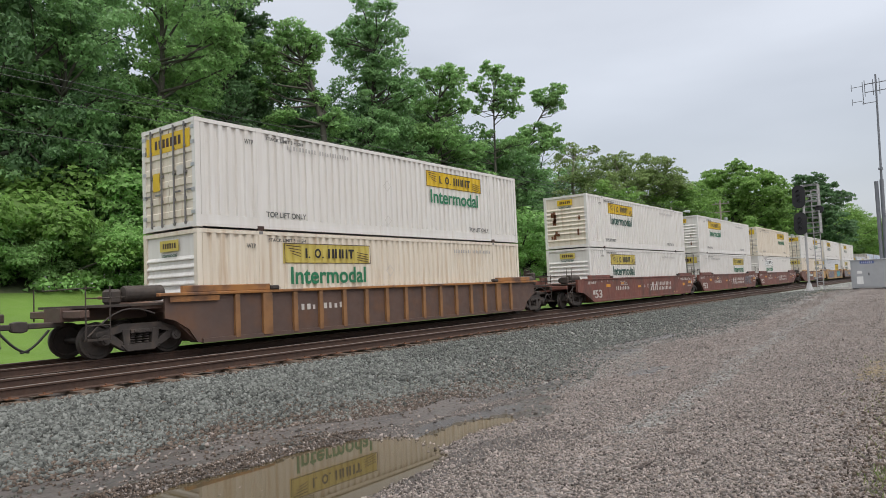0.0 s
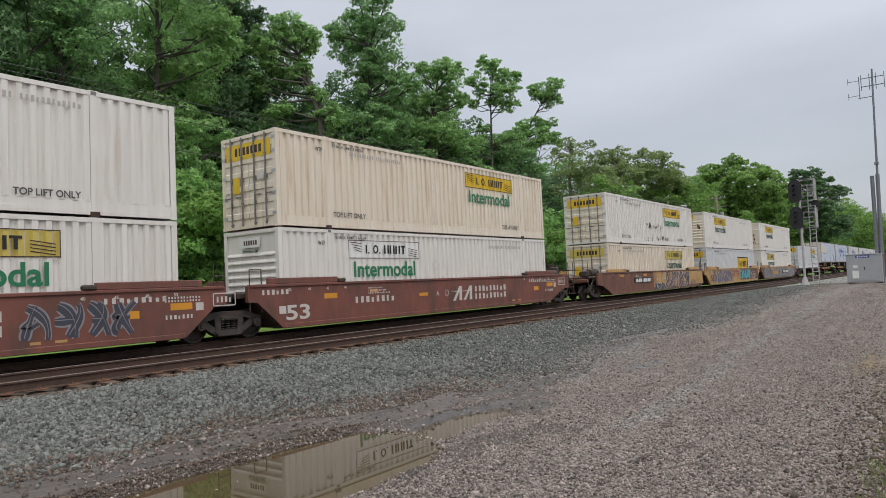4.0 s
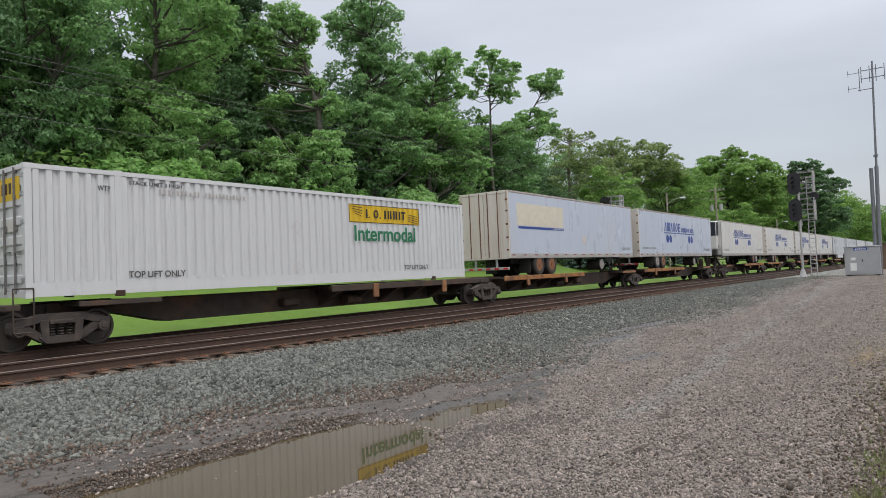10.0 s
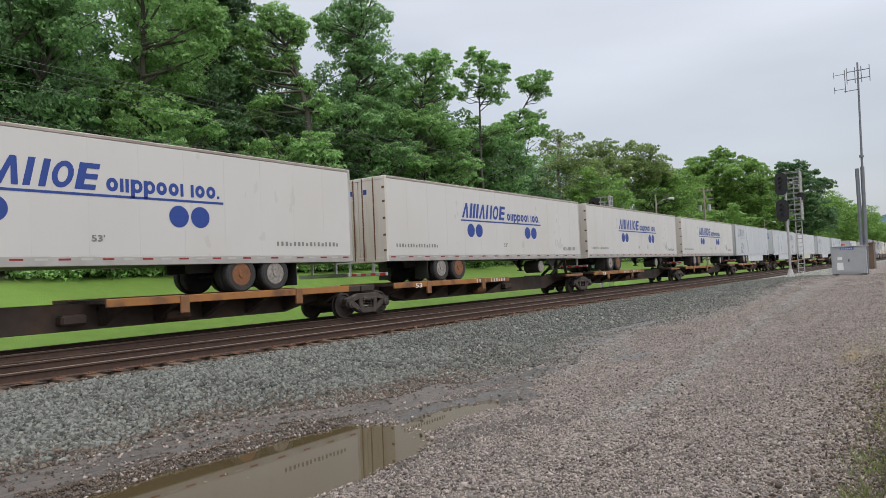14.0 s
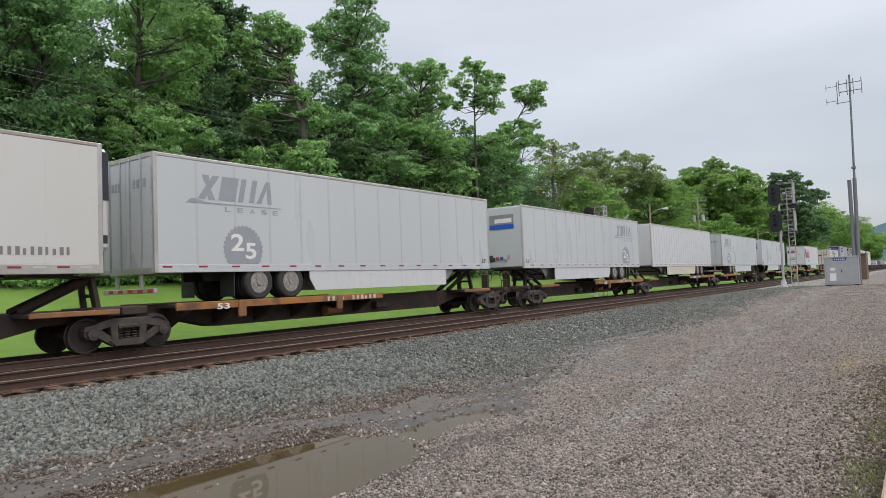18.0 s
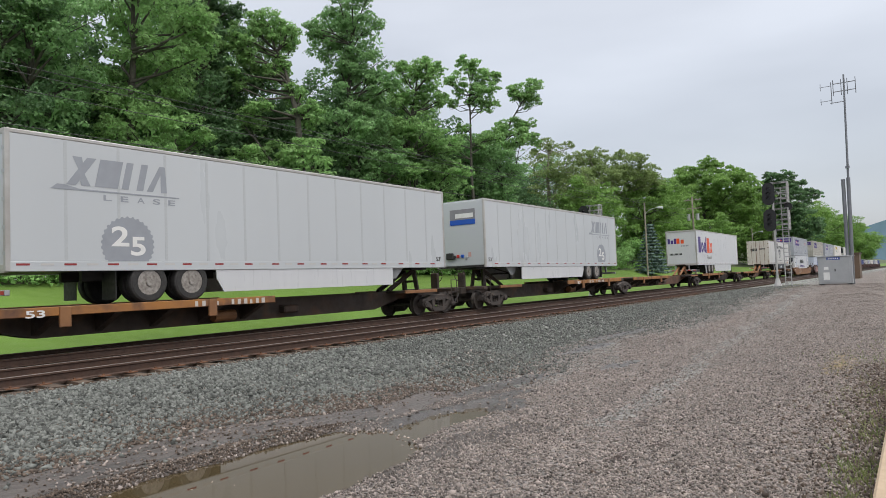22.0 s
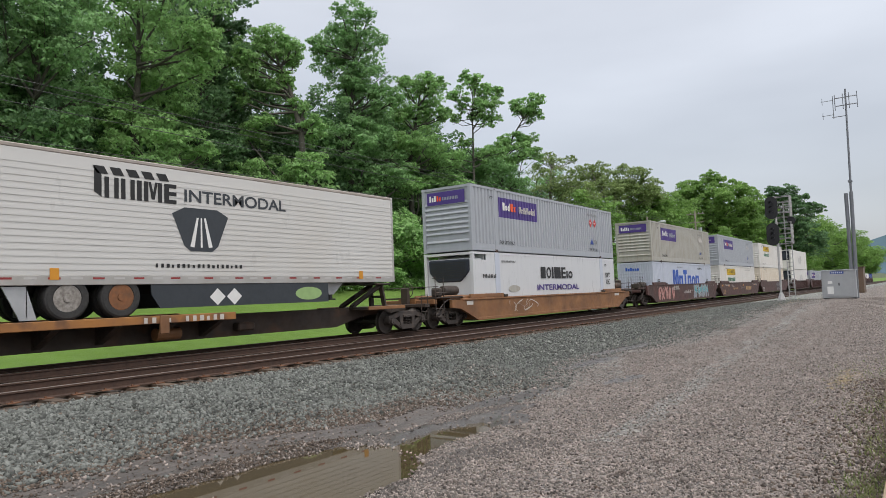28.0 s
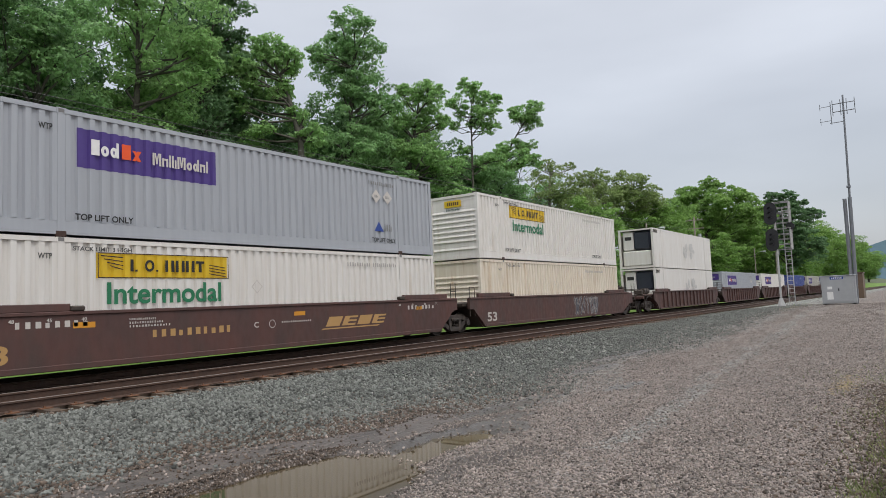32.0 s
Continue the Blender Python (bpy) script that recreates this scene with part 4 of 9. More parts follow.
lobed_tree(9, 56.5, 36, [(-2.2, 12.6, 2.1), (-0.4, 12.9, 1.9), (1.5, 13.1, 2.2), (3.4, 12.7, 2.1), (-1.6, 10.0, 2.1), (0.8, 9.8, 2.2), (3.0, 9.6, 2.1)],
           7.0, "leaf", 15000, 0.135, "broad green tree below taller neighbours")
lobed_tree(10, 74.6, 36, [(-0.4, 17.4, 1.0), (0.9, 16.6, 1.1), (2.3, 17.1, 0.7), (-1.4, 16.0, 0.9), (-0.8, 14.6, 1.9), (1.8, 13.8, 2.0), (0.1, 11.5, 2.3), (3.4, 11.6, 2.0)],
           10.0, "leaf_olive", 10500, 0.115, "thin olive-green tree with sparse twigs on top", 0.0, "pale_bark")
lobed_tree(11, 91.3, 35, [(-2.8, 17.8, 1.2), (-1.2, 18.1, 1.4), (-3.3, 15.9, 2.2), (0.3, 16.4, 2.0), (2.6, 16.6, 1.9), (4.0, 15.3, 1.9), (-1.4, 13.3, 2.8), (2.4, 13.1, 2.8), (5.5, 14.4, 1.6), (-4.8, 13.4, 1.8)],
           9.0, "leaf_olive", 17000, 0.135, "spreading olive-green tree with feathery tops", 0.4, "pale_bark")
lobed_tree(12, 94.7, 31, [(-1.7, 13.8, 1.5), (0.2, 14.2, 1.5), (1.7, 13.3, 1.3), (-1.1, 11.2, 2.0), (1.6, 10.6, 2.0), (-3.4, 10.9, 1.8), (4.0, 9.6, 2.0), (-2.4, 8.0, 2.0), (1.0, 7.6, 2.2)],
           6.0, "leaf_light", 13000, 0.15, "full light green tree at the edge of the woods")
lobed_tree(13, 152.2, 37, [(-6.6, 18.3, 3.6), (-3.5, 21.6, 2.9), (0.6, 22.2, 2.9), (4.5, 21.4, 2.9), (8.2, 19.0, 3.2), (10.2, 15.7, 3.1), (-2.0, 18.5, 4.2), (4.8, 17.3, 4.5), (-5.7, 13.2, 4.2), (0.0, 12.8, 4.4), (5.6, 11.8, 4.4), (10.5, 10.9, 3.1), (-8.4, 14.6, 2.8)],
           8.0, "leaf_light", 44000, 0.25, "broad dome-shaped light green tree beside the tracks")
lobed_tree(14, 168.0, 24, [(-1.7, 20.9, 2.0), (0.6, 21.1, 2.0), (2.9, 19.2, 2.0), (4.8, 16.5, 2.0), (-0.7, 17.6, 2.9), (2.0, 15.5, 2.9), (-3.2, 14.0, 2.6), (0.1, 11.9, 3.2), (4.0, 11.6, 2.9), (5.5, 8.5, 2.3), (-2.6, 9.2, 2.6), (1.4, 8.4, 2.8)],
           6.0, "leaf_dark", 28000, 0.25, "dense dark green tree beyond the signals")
# low growth under and behind the front row; darker leaves paint the canopy's shade
under = random.Random(8)
for i, az in enumerate((69, 64, 60, 56, 52.5, 49, 46, 43, 40, 37, 34.5, 32, 29.5, 27)):
    yy = 38.5 + under.uniform(-0.8, 1.2)
    low = [(under.uniform(-3.8, 3.8), 5.0 + (k + under.random()) / 12 * (10.0 if az > 45 else 11.0 if az > 33 else 7.5), under.uniform(1.5, 2.3)) for k in range(12)]
    lobed_tree(30 + i, yy / math.tan(radians(az)), yy, low, 4.0, "leaf_dark", 10500, 0.15, "young undergrowth tree with leaves darkened to paint canopy shade")
# kind, compass angle from the track, angle of its top, distance across, width factor
TREES = [
    ("oak", 70.5, 25, 36, 0.85), ("maple", 56.5, 24, 41, 0.75),
    ("willow", 22.5, 8.0, 31, 1.0), ("linden", 16.6, 7.2, 41, 0.9), ("oak", 9.6, 5.6, 38, 1.0), ("linden", 7.0, 5.2, 33, 0.9), ("linden", 14.0, 6.4, 41, 1.1), ("linden", 11.4, 6.2, 40, 1.1), ("willow", 17.6, 5.4, 32, 1.1), ("willow", 13.4, 4.4, 31, 1.3), ("willow", 10.4, 4.0, 31, 1.3), ("willow", 8.2, 3.8, 30, 1.2),
    ("willow", 5.6, 4.3, 31, 1.1), ("linden", 4.6, 3.7, 33, 1.0), ("willow", 3.9, 3.1, 32, 1.2), ("linden", 3.1, 2.5, 34, 1.2),
    # second row, deeper in the woods, behind the gaps
    ("oak", 66, 22, 46, 1.0), ("maple", 61, 16.5, 45, 1.1), ("oak", 56, 17, 47, 1.1), ("maple", 50.5, 12.0, 47, 1.1), ("oak", 46.5, 12.5, 45, 1.0), ("maple", 42.5, 15, 45, 0.9), ("oak", 38.5, 15.5, 45, 0.9), ("maple", 35, 13, 44, 0.9), ("oak", 31, 11.5, 46, 1.0), ("maple", 26.5, 10.0, 44, 1.0), ("oak", 23, 8.6, 44, 1.0), ("oak", 17.8, 7.2, 46, 1.0), ("maple", 14.8, 6.8, 48, 1.0),
]
protos = {}
for i, (kind, az, el, yy, wide) in enumerate(TREES):
    h0, sp, bare, cl, lv, sz, lf, bk, airy = KINDS[kind]
    key = (kind, i % 3 if kind in ("oak", "maple") else 0)
    first = key not in protos
    if first:
        protos[key] = grow_tree(11 + 7 * i, h0, sp, bare, cl, lv, sz, lf, bk, airy)
    x = yy / math.tan(radians(az))
    top = EYE[2] + math.hypot(x, yy) * math.tan(radians(el))
    place(protos[key], x, yy, TOPS[protos[key].name], top - float(ground_z(x, yy)), i * 1.9, WORDS[kind], "tree", "trees of the wooded slope", first, wide)


def grow_bush(seed, leaves, size, leaf, tall=1.0):
    r = np.random.default_rng(seed)
    n = 9
    cen = np.stack([r.normal(size=n) * 0.9, r.normal(size=n) * 0.6, r.uniform(0.35, 1.5, n) * tall], -1)
    rad = np.stack([r.uniform(0.5, 0.95, n)] * 3, -1) * [1, 1, 0.8]
    holder = new("shrub")
    paths = [[(np.zeros(3), 0.05), (c * [0.5, 0.5, 0.55], 0.03), (c, 0.012)] for c in cen]
    tv, tf = limb_tubes(paths, 5)
    soup("stem", tv, tf, "bark", holder)
    lv, lf = leaf_cards(r, cen, rad, leaves, size)
    soup("foliage", lv, lf, leaf, holder)
    return holder


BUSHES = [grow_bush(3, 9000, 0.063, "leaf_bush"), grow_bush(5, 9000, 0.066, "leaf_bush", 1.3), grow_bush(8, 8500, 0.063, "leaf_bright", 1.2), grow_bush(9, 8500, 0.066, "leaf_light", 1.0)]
rb2 = np.random.default_rng(21)
used = set()
for i in range(69):
    row = i % 3
    yy = (30.6, 32.3, 34.6)[row] + rb2.normal() * 0.5
    az = 71 - 55 * ((i // 3) / 22.5) ** 0.8 + rb2.normal() * 0.5
    x = yy / math.tan(radians(az))
    b = BUSHES[int(rb2.integers(0, 4))]
    h = (2.4, 3.6, 5.0)[row] * rb2.uniform(0.75, 1.25)
    place(b, x, yy, 2.3, h, rb2.random() * 6, "dense leafy green shrub at the edge of the woods", "shrub", "shrubs along the lawn", b.name not in used, 1.1)
    used.add(b.name)


def grow_fir(seed):
    r = np.random.default_rng(seed)
    holder = new("spruce")
    tv, tf = limb_tubes([[(np.array([0, 0, 0.0]), 0.11), (np.array([0, 0, 5.8]), 0.02)]], 7)
    soup("trunk", tv, tf, "bark", holder)
    cen, rad = [], []
    for k in range(16):
        z = 0.5 + 5.2 * k / 15
        reach = 1.75 * (1 - k / 16.5)
        for j in range(9):
            a = j * 0.7 + k * 0.37 + r.normal() * 0.1
            for u in (0.45, 0.85):
                cen.append((math.cos(a) * reach * u, math.sin(a) * reach * u, z - 0.18 * u * reach))
                rad.append((0.26 + 0.1 * reach, 0.26 + 0.1 * reach, 0.13))
    lv, lf = leaf_cards(r, np.array(cen), np.array(rad), 9000, 0.12, 0.1)
    soup("needles", lv, lf, "needle", holder)
    return holder


fir = grow_fir(4)
for i, (az, el, yy) in enumerate(((25.2, 4.9, 27.0), (23.6, 4.6, 26.6), (17.9, 4.0, 26.5))):
    x = yy / math.tan(radians(az))
    place(fir, x, yy, 5.9, EYE[2] + math.hypot(x, yy) * math.tan(radians(el)) - float(ground_z(x, yy)), i * 1.3, "blue-green spruce on the lawn", "spruce tree", "spruces by the tracks", i == 0, 1.15)

# wild flowers and weeds at the foot of the shrubs, tufts by the platform
n = 1500
fx, fy = rb2.uniform(12, 48, n), rb2.normal(29.9, 0.5, n)
p = np.stack([fx, fy, ground_z(fx, fy) + rb2.uniform(0.2, 0.8, n)], -1)
v, f = leaf_cards(rb2, p, np.full((n, 3), 0.05), 900, 0.05)
tagged(soup("wild_flowers", v, f, "petal"), "small pale wild flowers along the lawn edge", "flowers", kind="stuff")
fx = np.concatenate([fx, 14 + 96 * rb2.random(1600) ** 1.6])
fy = np.concatenate([fy, rb2.normal(30.3, 0.45, 1600)])
p = np.stack([fx, fy, ground_z(fx, fy) + rb2.uniform(0.05, 0.55, len(fx))], -1)
v, f = leaf_cards(rb2, p, np.full((len(p), 3), 0.32), 26000, 0.095)
tagged(soup("weeds", v, f, "leaf_bush"), "tall green weeds along the lawn edge", "weeds", kind="stuff")


def tufts(name, spots, count, tall, label):
    r = np.random.default_rng(31)
    k = r.integers(0, len(spots), count)
    b = np.array([(x, y) for x, y, s in spots])[k] + r.normal(size=(count, 2)) * np.array([(s, s * 0.35) for x, y, s in spots])[k]
    z = ground_z(b[:, 0], b[:, 1])
    a = r.uniform(0, 6.28, count)
    h = tall * r.uniform(0.4, 1.2, count)
    w = np.stack([np.cos(a), np.sin(a), np.zeros(count)], -1) * 0.006
    base = np.stack([b[:, 0], b[:, 1], z], -1)
    tip = base + np.stack([r.normal(size=count) * 0.5 * h, r.normal(size=count) * 0.5 * h, h], -1)
    v = np.stack([base - w, base + w, tip], 1).reshape(-1, 3)
    return tagged(soup(name, v, np.arange(count * 3).reshape(-1, 3), "grass_blade"), label, "grass", kind="stuff")


tufts("grass_tufts", [(7.6, 0.55, 0.35), (9.5, 0.5, 0.6), (6.4, 0.6, 0.25), (12.5, 0.6, 1.0), (17, 0.7, 1.6)], 1700, 0.09, "green grass tufts along the platform edge")
tufts("weed_tufts", [(2.6, 9.6, 0.4), (57, 8.0, 2.0), (61, 8.6, 1.5)], 350, 0.08, "small weeds in the ballast")

# ---- signals, cabinet, antenna mast, poles ----


def ladder(bm, x, y, z0, z1, w, rung=0.32):
    for s in (-1, 1):
        tube(bm, (x, y + s * w / 2, z0), (x, y + s * w / 2, z1), 0.038, 6)
    z = z0 + 0.3
    while z < z1:
        tube(bm, (x, y - w / 2, z), (x, y + w / 2, z), 0.026, 6)
        z += rung


def signal_mast(x, y, z0, m=None, facing=-1):
    """Two-headed colour light signal on a mast with ladder and cage; it faces along the track."""
    rt = root("signal_mast", "black two-headed railway signal with silver mast, ladder and cages", "railway signal", "signals by the tracks", pose(x, y, z0))
    mast = bmesh.new()
    tube(mast, (0, 0, 0), (0, 0, 7.7), 0.085, 12)
    part("mast", mast, "ladder_grey", rt)
    foot = bmesh.new()
    tube(foot, (0, 0, -0.05), (0, 0, 0.55), 0.30, 12, 0.12)
    part("base", foot, "ladder_grey", rt)
    lad = bmesh.new()
    ladder(lad, 0.35, -0.72, 0.0, 7.6, 0.42)
    part("ladder", lad, "ladder_grey", rt)
    for zc in (7.15, 5.08):
        head = bmesh.new()
        prism(head, [(-0.12, zc - 0.62), (0.12, zc - 0.62), (0.12, zc + 0.62), (-0.12, zc + 0.62)], -0.06, 0.62)
        h = part("signal_head", head, "signal_black", rt, bevel=0.05)
        plate = bmesh.new()
        pts = [(0.27 + 0.46 * math.cos(a), zc + (0.42 if math.sin(a) > 0 else -0.42) + 0.46 * math.sin(a)) for a in [2 * math.pi * i / 20 for i in range(20)]]
        a = [plate.verts.new((-0.125, py, pz)) for py, pz in pts]
        b = [plate.verts.new((-0.15, py, pz)) for py, pz in pts]
        plate.faces.new(a)
        plate.faces.new(b[::-1])
        for i in range(20):
            plate.faces.new((a[i], b[i], b[(i + 1) % 20], a[(i + 1) % 20]))
        part("backplate", plate, "signal_black", h)
        for dz in (-0.36, 0.0, 0.36):
            hood = bmesh.new()
            for i in range(10):
                a0, a1 = math.pi * i / 9.0 - 0.2, math.pi * (i + 1) / 9.0 - 0.2
                if i == 9:
                    break
                q = [(-0.15, 0.27 + 0.13 * math.cos(a0), zc + dz + 0.13 * math.sin(a0)), (-0.15, 0.27 + 0.13 * math.cos(a1), zc + dz + 0.13 * math.sin(a1)),
                     (-0.42, 0.27 + 0.13 * math.cos(a1), zc + dz + 0.13 * math.sin(a1)), (-0.42, 0.27 + 0.13 * math.cos(a0), zc + dz + 0.13 * math.sin(a0))]
                hood.faces.new([hood.verts.new(p) for p in q])
            part("hood", hood, "signal_black", h)
            lens = bmesh.new()
            tube(lens, (-0.16, 0.27, zc + dz), (-0.152, 0.27, zc + dz), 0.10, 14)
            part("lens", lens, "lens_dark", h)
        for zz in (zc - 0.75, zc - 0.35, zc + 0.05, zc + 0.45, zc + 0.88):
            v, f = limb_tubes([[(np.array([px, py, zz]), 0.05) for px, py in ((0.1, -1.0), (0.9, -1.0), (0.9, 0.1), (0.1, 0.1), (0.1, -1.0))]], 6)
            soup("cage_hoop", v, f, "ladder_grey", rt)
        for p0 in ((0.1, -1.0), (0.9, -1.0), (0.9, 0.1), (0.5, -1.0)):
            bm = bmesh.new()
            tube(bm, (*p0, zc - 0.75), (*p0, zc + 0.9), 0.045, 6)
            part("cage_post", bm, "ladder_grey", rt)
        arm = boxes((-0.06, 0.06, 0.0, 0.25, zc - 0.1, zc + 0.1))
        part("bracket", arm, "ladder_grey", rt)
    side = bmesh.new()
    tube(side, (0.3, -1.0, 6.1), (0.45, -1.0, 6.1), 0.30, 16)
    part("side_lamp", side, "signal_black", rt)
    return rt


signal_mast(58.0, 9.0, -0.03)
far = signal_mast(49.0, 20.6, float(ground_z(49, 20.6)))
far.scale = (0.88, 0.88, 0.88)

cab = root("signal_cabinet", "grey aluminium signal equipment cabinet on skids with blue sign", "cabinet", m=pose(58.4, 5.05, -0.09))
part("body", boxes((-1.0, 1.0, -1.1, 1.1, 0.10, 2.10)), "cabinet_metal", cab, bevel=0.02)
part("roof", boxes((-1.06, 1.06, -1.16, 1.16, 2.10, 2.16)), "cabinet_metal", cab, bevel=0.015)
part("skid", boxes((-1.0, 1.0, -1.05, -0.85, 0.0, 0.10), (-1.0, 1.0, 0.85, 1.05, 0.0, 0.10)), "black_part", cab)
part("door", boxes((-1.025, -1.004, -0.95, 0.95, 0.22, 1.98)), "cabinet_metal", cab, bevel=0.006)
part("notice", boxes((-1.034, -1.028, 0.35, 0.75, 0.4, 0.95)), "white_ink", cab)
part("small_notice", boxes((-1.034, -1.028, 0.4, 0.7, 1.15, 1.35)), "white_ink", cab)
part("name_plate", boxes((-1.034, -1.028, -0.35, 0.5, 1.86, 2.05)), "navy", cab, "blue name board with white bars")
for i in range(6):
    part("name_bar", boxes((-1.040, -1.036, -0.25 + 0.12 * i, -0.19 + 0.12 * i, 1.90, 2.01)), "white_ink", cab)
part("latch", boxes((-1.045, -1.028, -0.05, 0.02, 1.0, 1.2)), "black_part", cab)
shed = root("brown_shed", "brown sheet-metal equipment hut beyond the cabinet", "equipment hut", m=pose(84, 5.55, -0.08))
part("body", boxes((-1.4, 1.4, -0.55, 0.55, 0, 2.6)), "shed_brown", shed, bevel=0.02)
part("roof", boxes((-1.5, 1.5, -0.62, 0.62, 2.6, 2.7)), "shed_brown", shed)

mast = root("antenna_mast", "slim grey steel antenna mast with a lattice yagi array on top", "antenna mast", m=pose(58.2, 4.0, -0.1))
pole = bmesh.new()
tube(pole, (0, 0, 0), (0, -0.12, 7.9), 0.13, 12)
tube(pole, (0, -0.12, 7.9), (0, -0.25, 15.6), 0.08, 12, 0.06)
part("pole", pole, "mast_grey", mast)
p2 = bmesh.new()
tube(p2, (0.0, 0.24, 0), (0.0, 0.22, 7.8), 0.13, 12)
part("side_pole", p2, "mast_grey", mast)
part("clamp", boxes((-0.14, 0.14, -0.26, 0.02, 8.6, 8.75)), "mast_grey", mast)
yagi = bmesh.new()
for zz in (14.4, 15.0):
    tube(yagi, (0, -0.72, zz), (0, 0.72, zz), 0.035, 6)
for yy in (-0.72, -0.2, 0.2, 0.72):
    tube(yagi, (0, yy, 14.1), (0, yy, 15.3), 0.028, 6)
part("yagi_array", yagi, "mast_grey", mast).location = (0, -0.25, 0)
yagi = bmesh.new()
tube(yagi, (0, 0.0, 13.6), (0, 0.95, 13.6), 0.03, 6)
tube(yagi, (0, 0.85, 13.5), (0, 0.85, 15.2), 0.03, 6)
for zz in (13.8, 14.9):
    tube(yagi, (0, 0.85, zz), (0, 1.6, zz), 0.022, 6)
    tube(yagi, (0, 1.55, zz - 0.25), (0, 1.55, zz + 0.25), 0.02, 6)
part("side_array", yagi, "mast_grey", mast).location = (0, -0.25, 0)


def utility_pole(x, y, top, lamps=()):
    z0 = float(ground_z(x, y))
    rt = root("utility_pole", "weathered grey wooden utility pole with crossarms and transformers", "utility pole", "utility poles", pose(x, y, z0))
    h = top - z0
    bm = bmesh.new()
    tube(bm, (0, 0, -0.2), (0, 0, h), 0.17, 12, 0.11)
    part("pole", bm, "pole_wood", rt)
    for zz in (h - 0.5, h - 1.7):
        part("crossarm", boxes((-0.06, 0.06, -1.25, 1.25, zz - 0.06, zz + 0.06)), "pole_wood", rt)
    for s in (-1, 1):
        bm = bmesh.new()
        tube(bm, (0, s * 0.62, h - 3.4), (0, s * 0.62, h - 2.5), 0.26, 12)
        part("transformer", bm, "galv", rt)
    for s in (-1.1, -0.55, 0.55, 1.1):
        bm = bmesh.new()
        tube(bm, (0, s, h - 0.44), (0, s, h - 0.25), 0.05, 8)
        part("insulator", bm, "galv", rt)
    return rt


POLE_Y = 26.0
for px, top in ((100.0, 12.0), (40.0 - 62, 11.6), (165.0, 12.0)):
    utility_pole(px, POLE_Y, top)


def street_lamp(x, y, top):
    z0 = float(ground_z(x, y))
    rt = root("street_lamp", "curved street lamp on a dark pole", "street lamp", "street lamps", pose(x, y, z0))
    h = top - z0
    bm = bmesh.new()
    tube(bm, (0, 0, -0.1), (0, 0, h), 0.09, 8)
    part("pole", bm, "pole_wood", rt)
    bm = bmesh.new()
    prev = None
    for i in range(7):
        a = math.pi / 2 * i / 6
        p = (0, -1.6 * (1 - math.cos(a)) , h - 1.6 + 0.9 * math.sin(a))
        if prev:
            tube(bm, prev, p, 0.035, 6)
        prev = p
    part("arm", bm, "galv", rt)
    bm = bmesh.new()
    tube(bm, (0, -1.55, h - 0.72), (0, -2.1, h - 0.78), 0.13, 8, 0.17)
    part("lamp_head", bm, "galv", rt)


for px, py, top in ((79.0, 26.0, 9.6), (150.0, 27.5, 9.6), (88.0, 1.2, 7.5), (120.0, 0.2, 7.5), (175.0, -1.0, 7.5)):
    street_lamp(px, py, top)


def span_wire(x0, x1, y, z, sag, dy=0.0):
    """One sagging overhead wire."""
    path = []
    for i in range(15):
        u = i / 14
        path.append((np.array([x0 + (x1 - x0) * u, y + dy, z - sag * 4 * u * (1 - u)]), 0.014))
    v, f = limb_tubes([path], 4)
    return tagged(soup("overhead_wire", v, f, "wire"), "thin black overhead wire along the woods", "wire", "overhead wires")


for dy, z in ((-0.5, 9.9), (0.3, 9.9), (0.55, 9.35), (0.1, 7.9)):
    span_wire(-22.0, 100.0, POLE_Y, z, 0.55, dy)

# distant hill closing the valley, blue haze painted into its colour
hill_bm = bmesh.new()
pts = [(2300, -900 + 60 * i, -5) for i in range(31)]
low = [hill_bm.verts.new(p) for p in pts]
high = [hill_bm.verts.new((p[0] + 60, p[1], max(2.0, 82 + 38 * math.sin(i * 0.42 + 1.2) + 14 * math.sin(i * 1.3)))) for i, p in enumerate(pts)]
far_e = [hill_bm.verts.new((p[0] + 600, p[1], -5)) for p in pts]
for i in range(30):
    hill_bm.faces.new((low[i], high[i], high[i + 1], low[i + 1]))
    hill_bm.faces.new((high[i], far_e[i], far_e[i + 1], high[i + 1]))
tagged(part("backdrop_hill", hill_bm, "far_hill"), "distant wooded hill with blue haze painted into its colour", "hill", kind="structure")

# ---- the train: shared pieces ----
MOVERS, WHEELS = [], []
CACHE = {}
ROW = "cars and loads of the freight train"


def shared(name, key, build, mat, parent, label="", bevel=0.0):
    """A part whose mesh is built once for a key and then shared; the paint is its own."""
    if key not in CACHE:
        bm = build()
        if bevel:
            bmesh.ops.bevel(bm, geom=bm.edges[:], offset=bevel, segments=1, affect="EDGES", clamp_overlap=True)
        me = bpy.data.meshes.new(name)
        bm.to_mesh(me)
        bm.free()
        me.materials.append(M[mat])
        CACHE[key] = me
    ob = new(name, CACHE[key])
    ob.parent = parent
    ob.material_slots[0].link = "OBJECT"
    ob.material_slots[0].material = M[mat]
    return tagged(ob, label)


def rolling(name, label, category, x, z=0.0, turned=False):
    rt = root(name, label, category, ROW, pose(x, TRAIN_Y, z, rz=180 if turned else 0))
    MOVERS.append((rt, x, z, turned))
    return rt


def stick(ob, turned):
    """Keeps a marking on the side that faces the camera when its thing is turned end for end."""
    if turned:
        ob.matrix_basis = pose(0, 0, 0, rz=180) @ ob.matrix_basis
    return ob


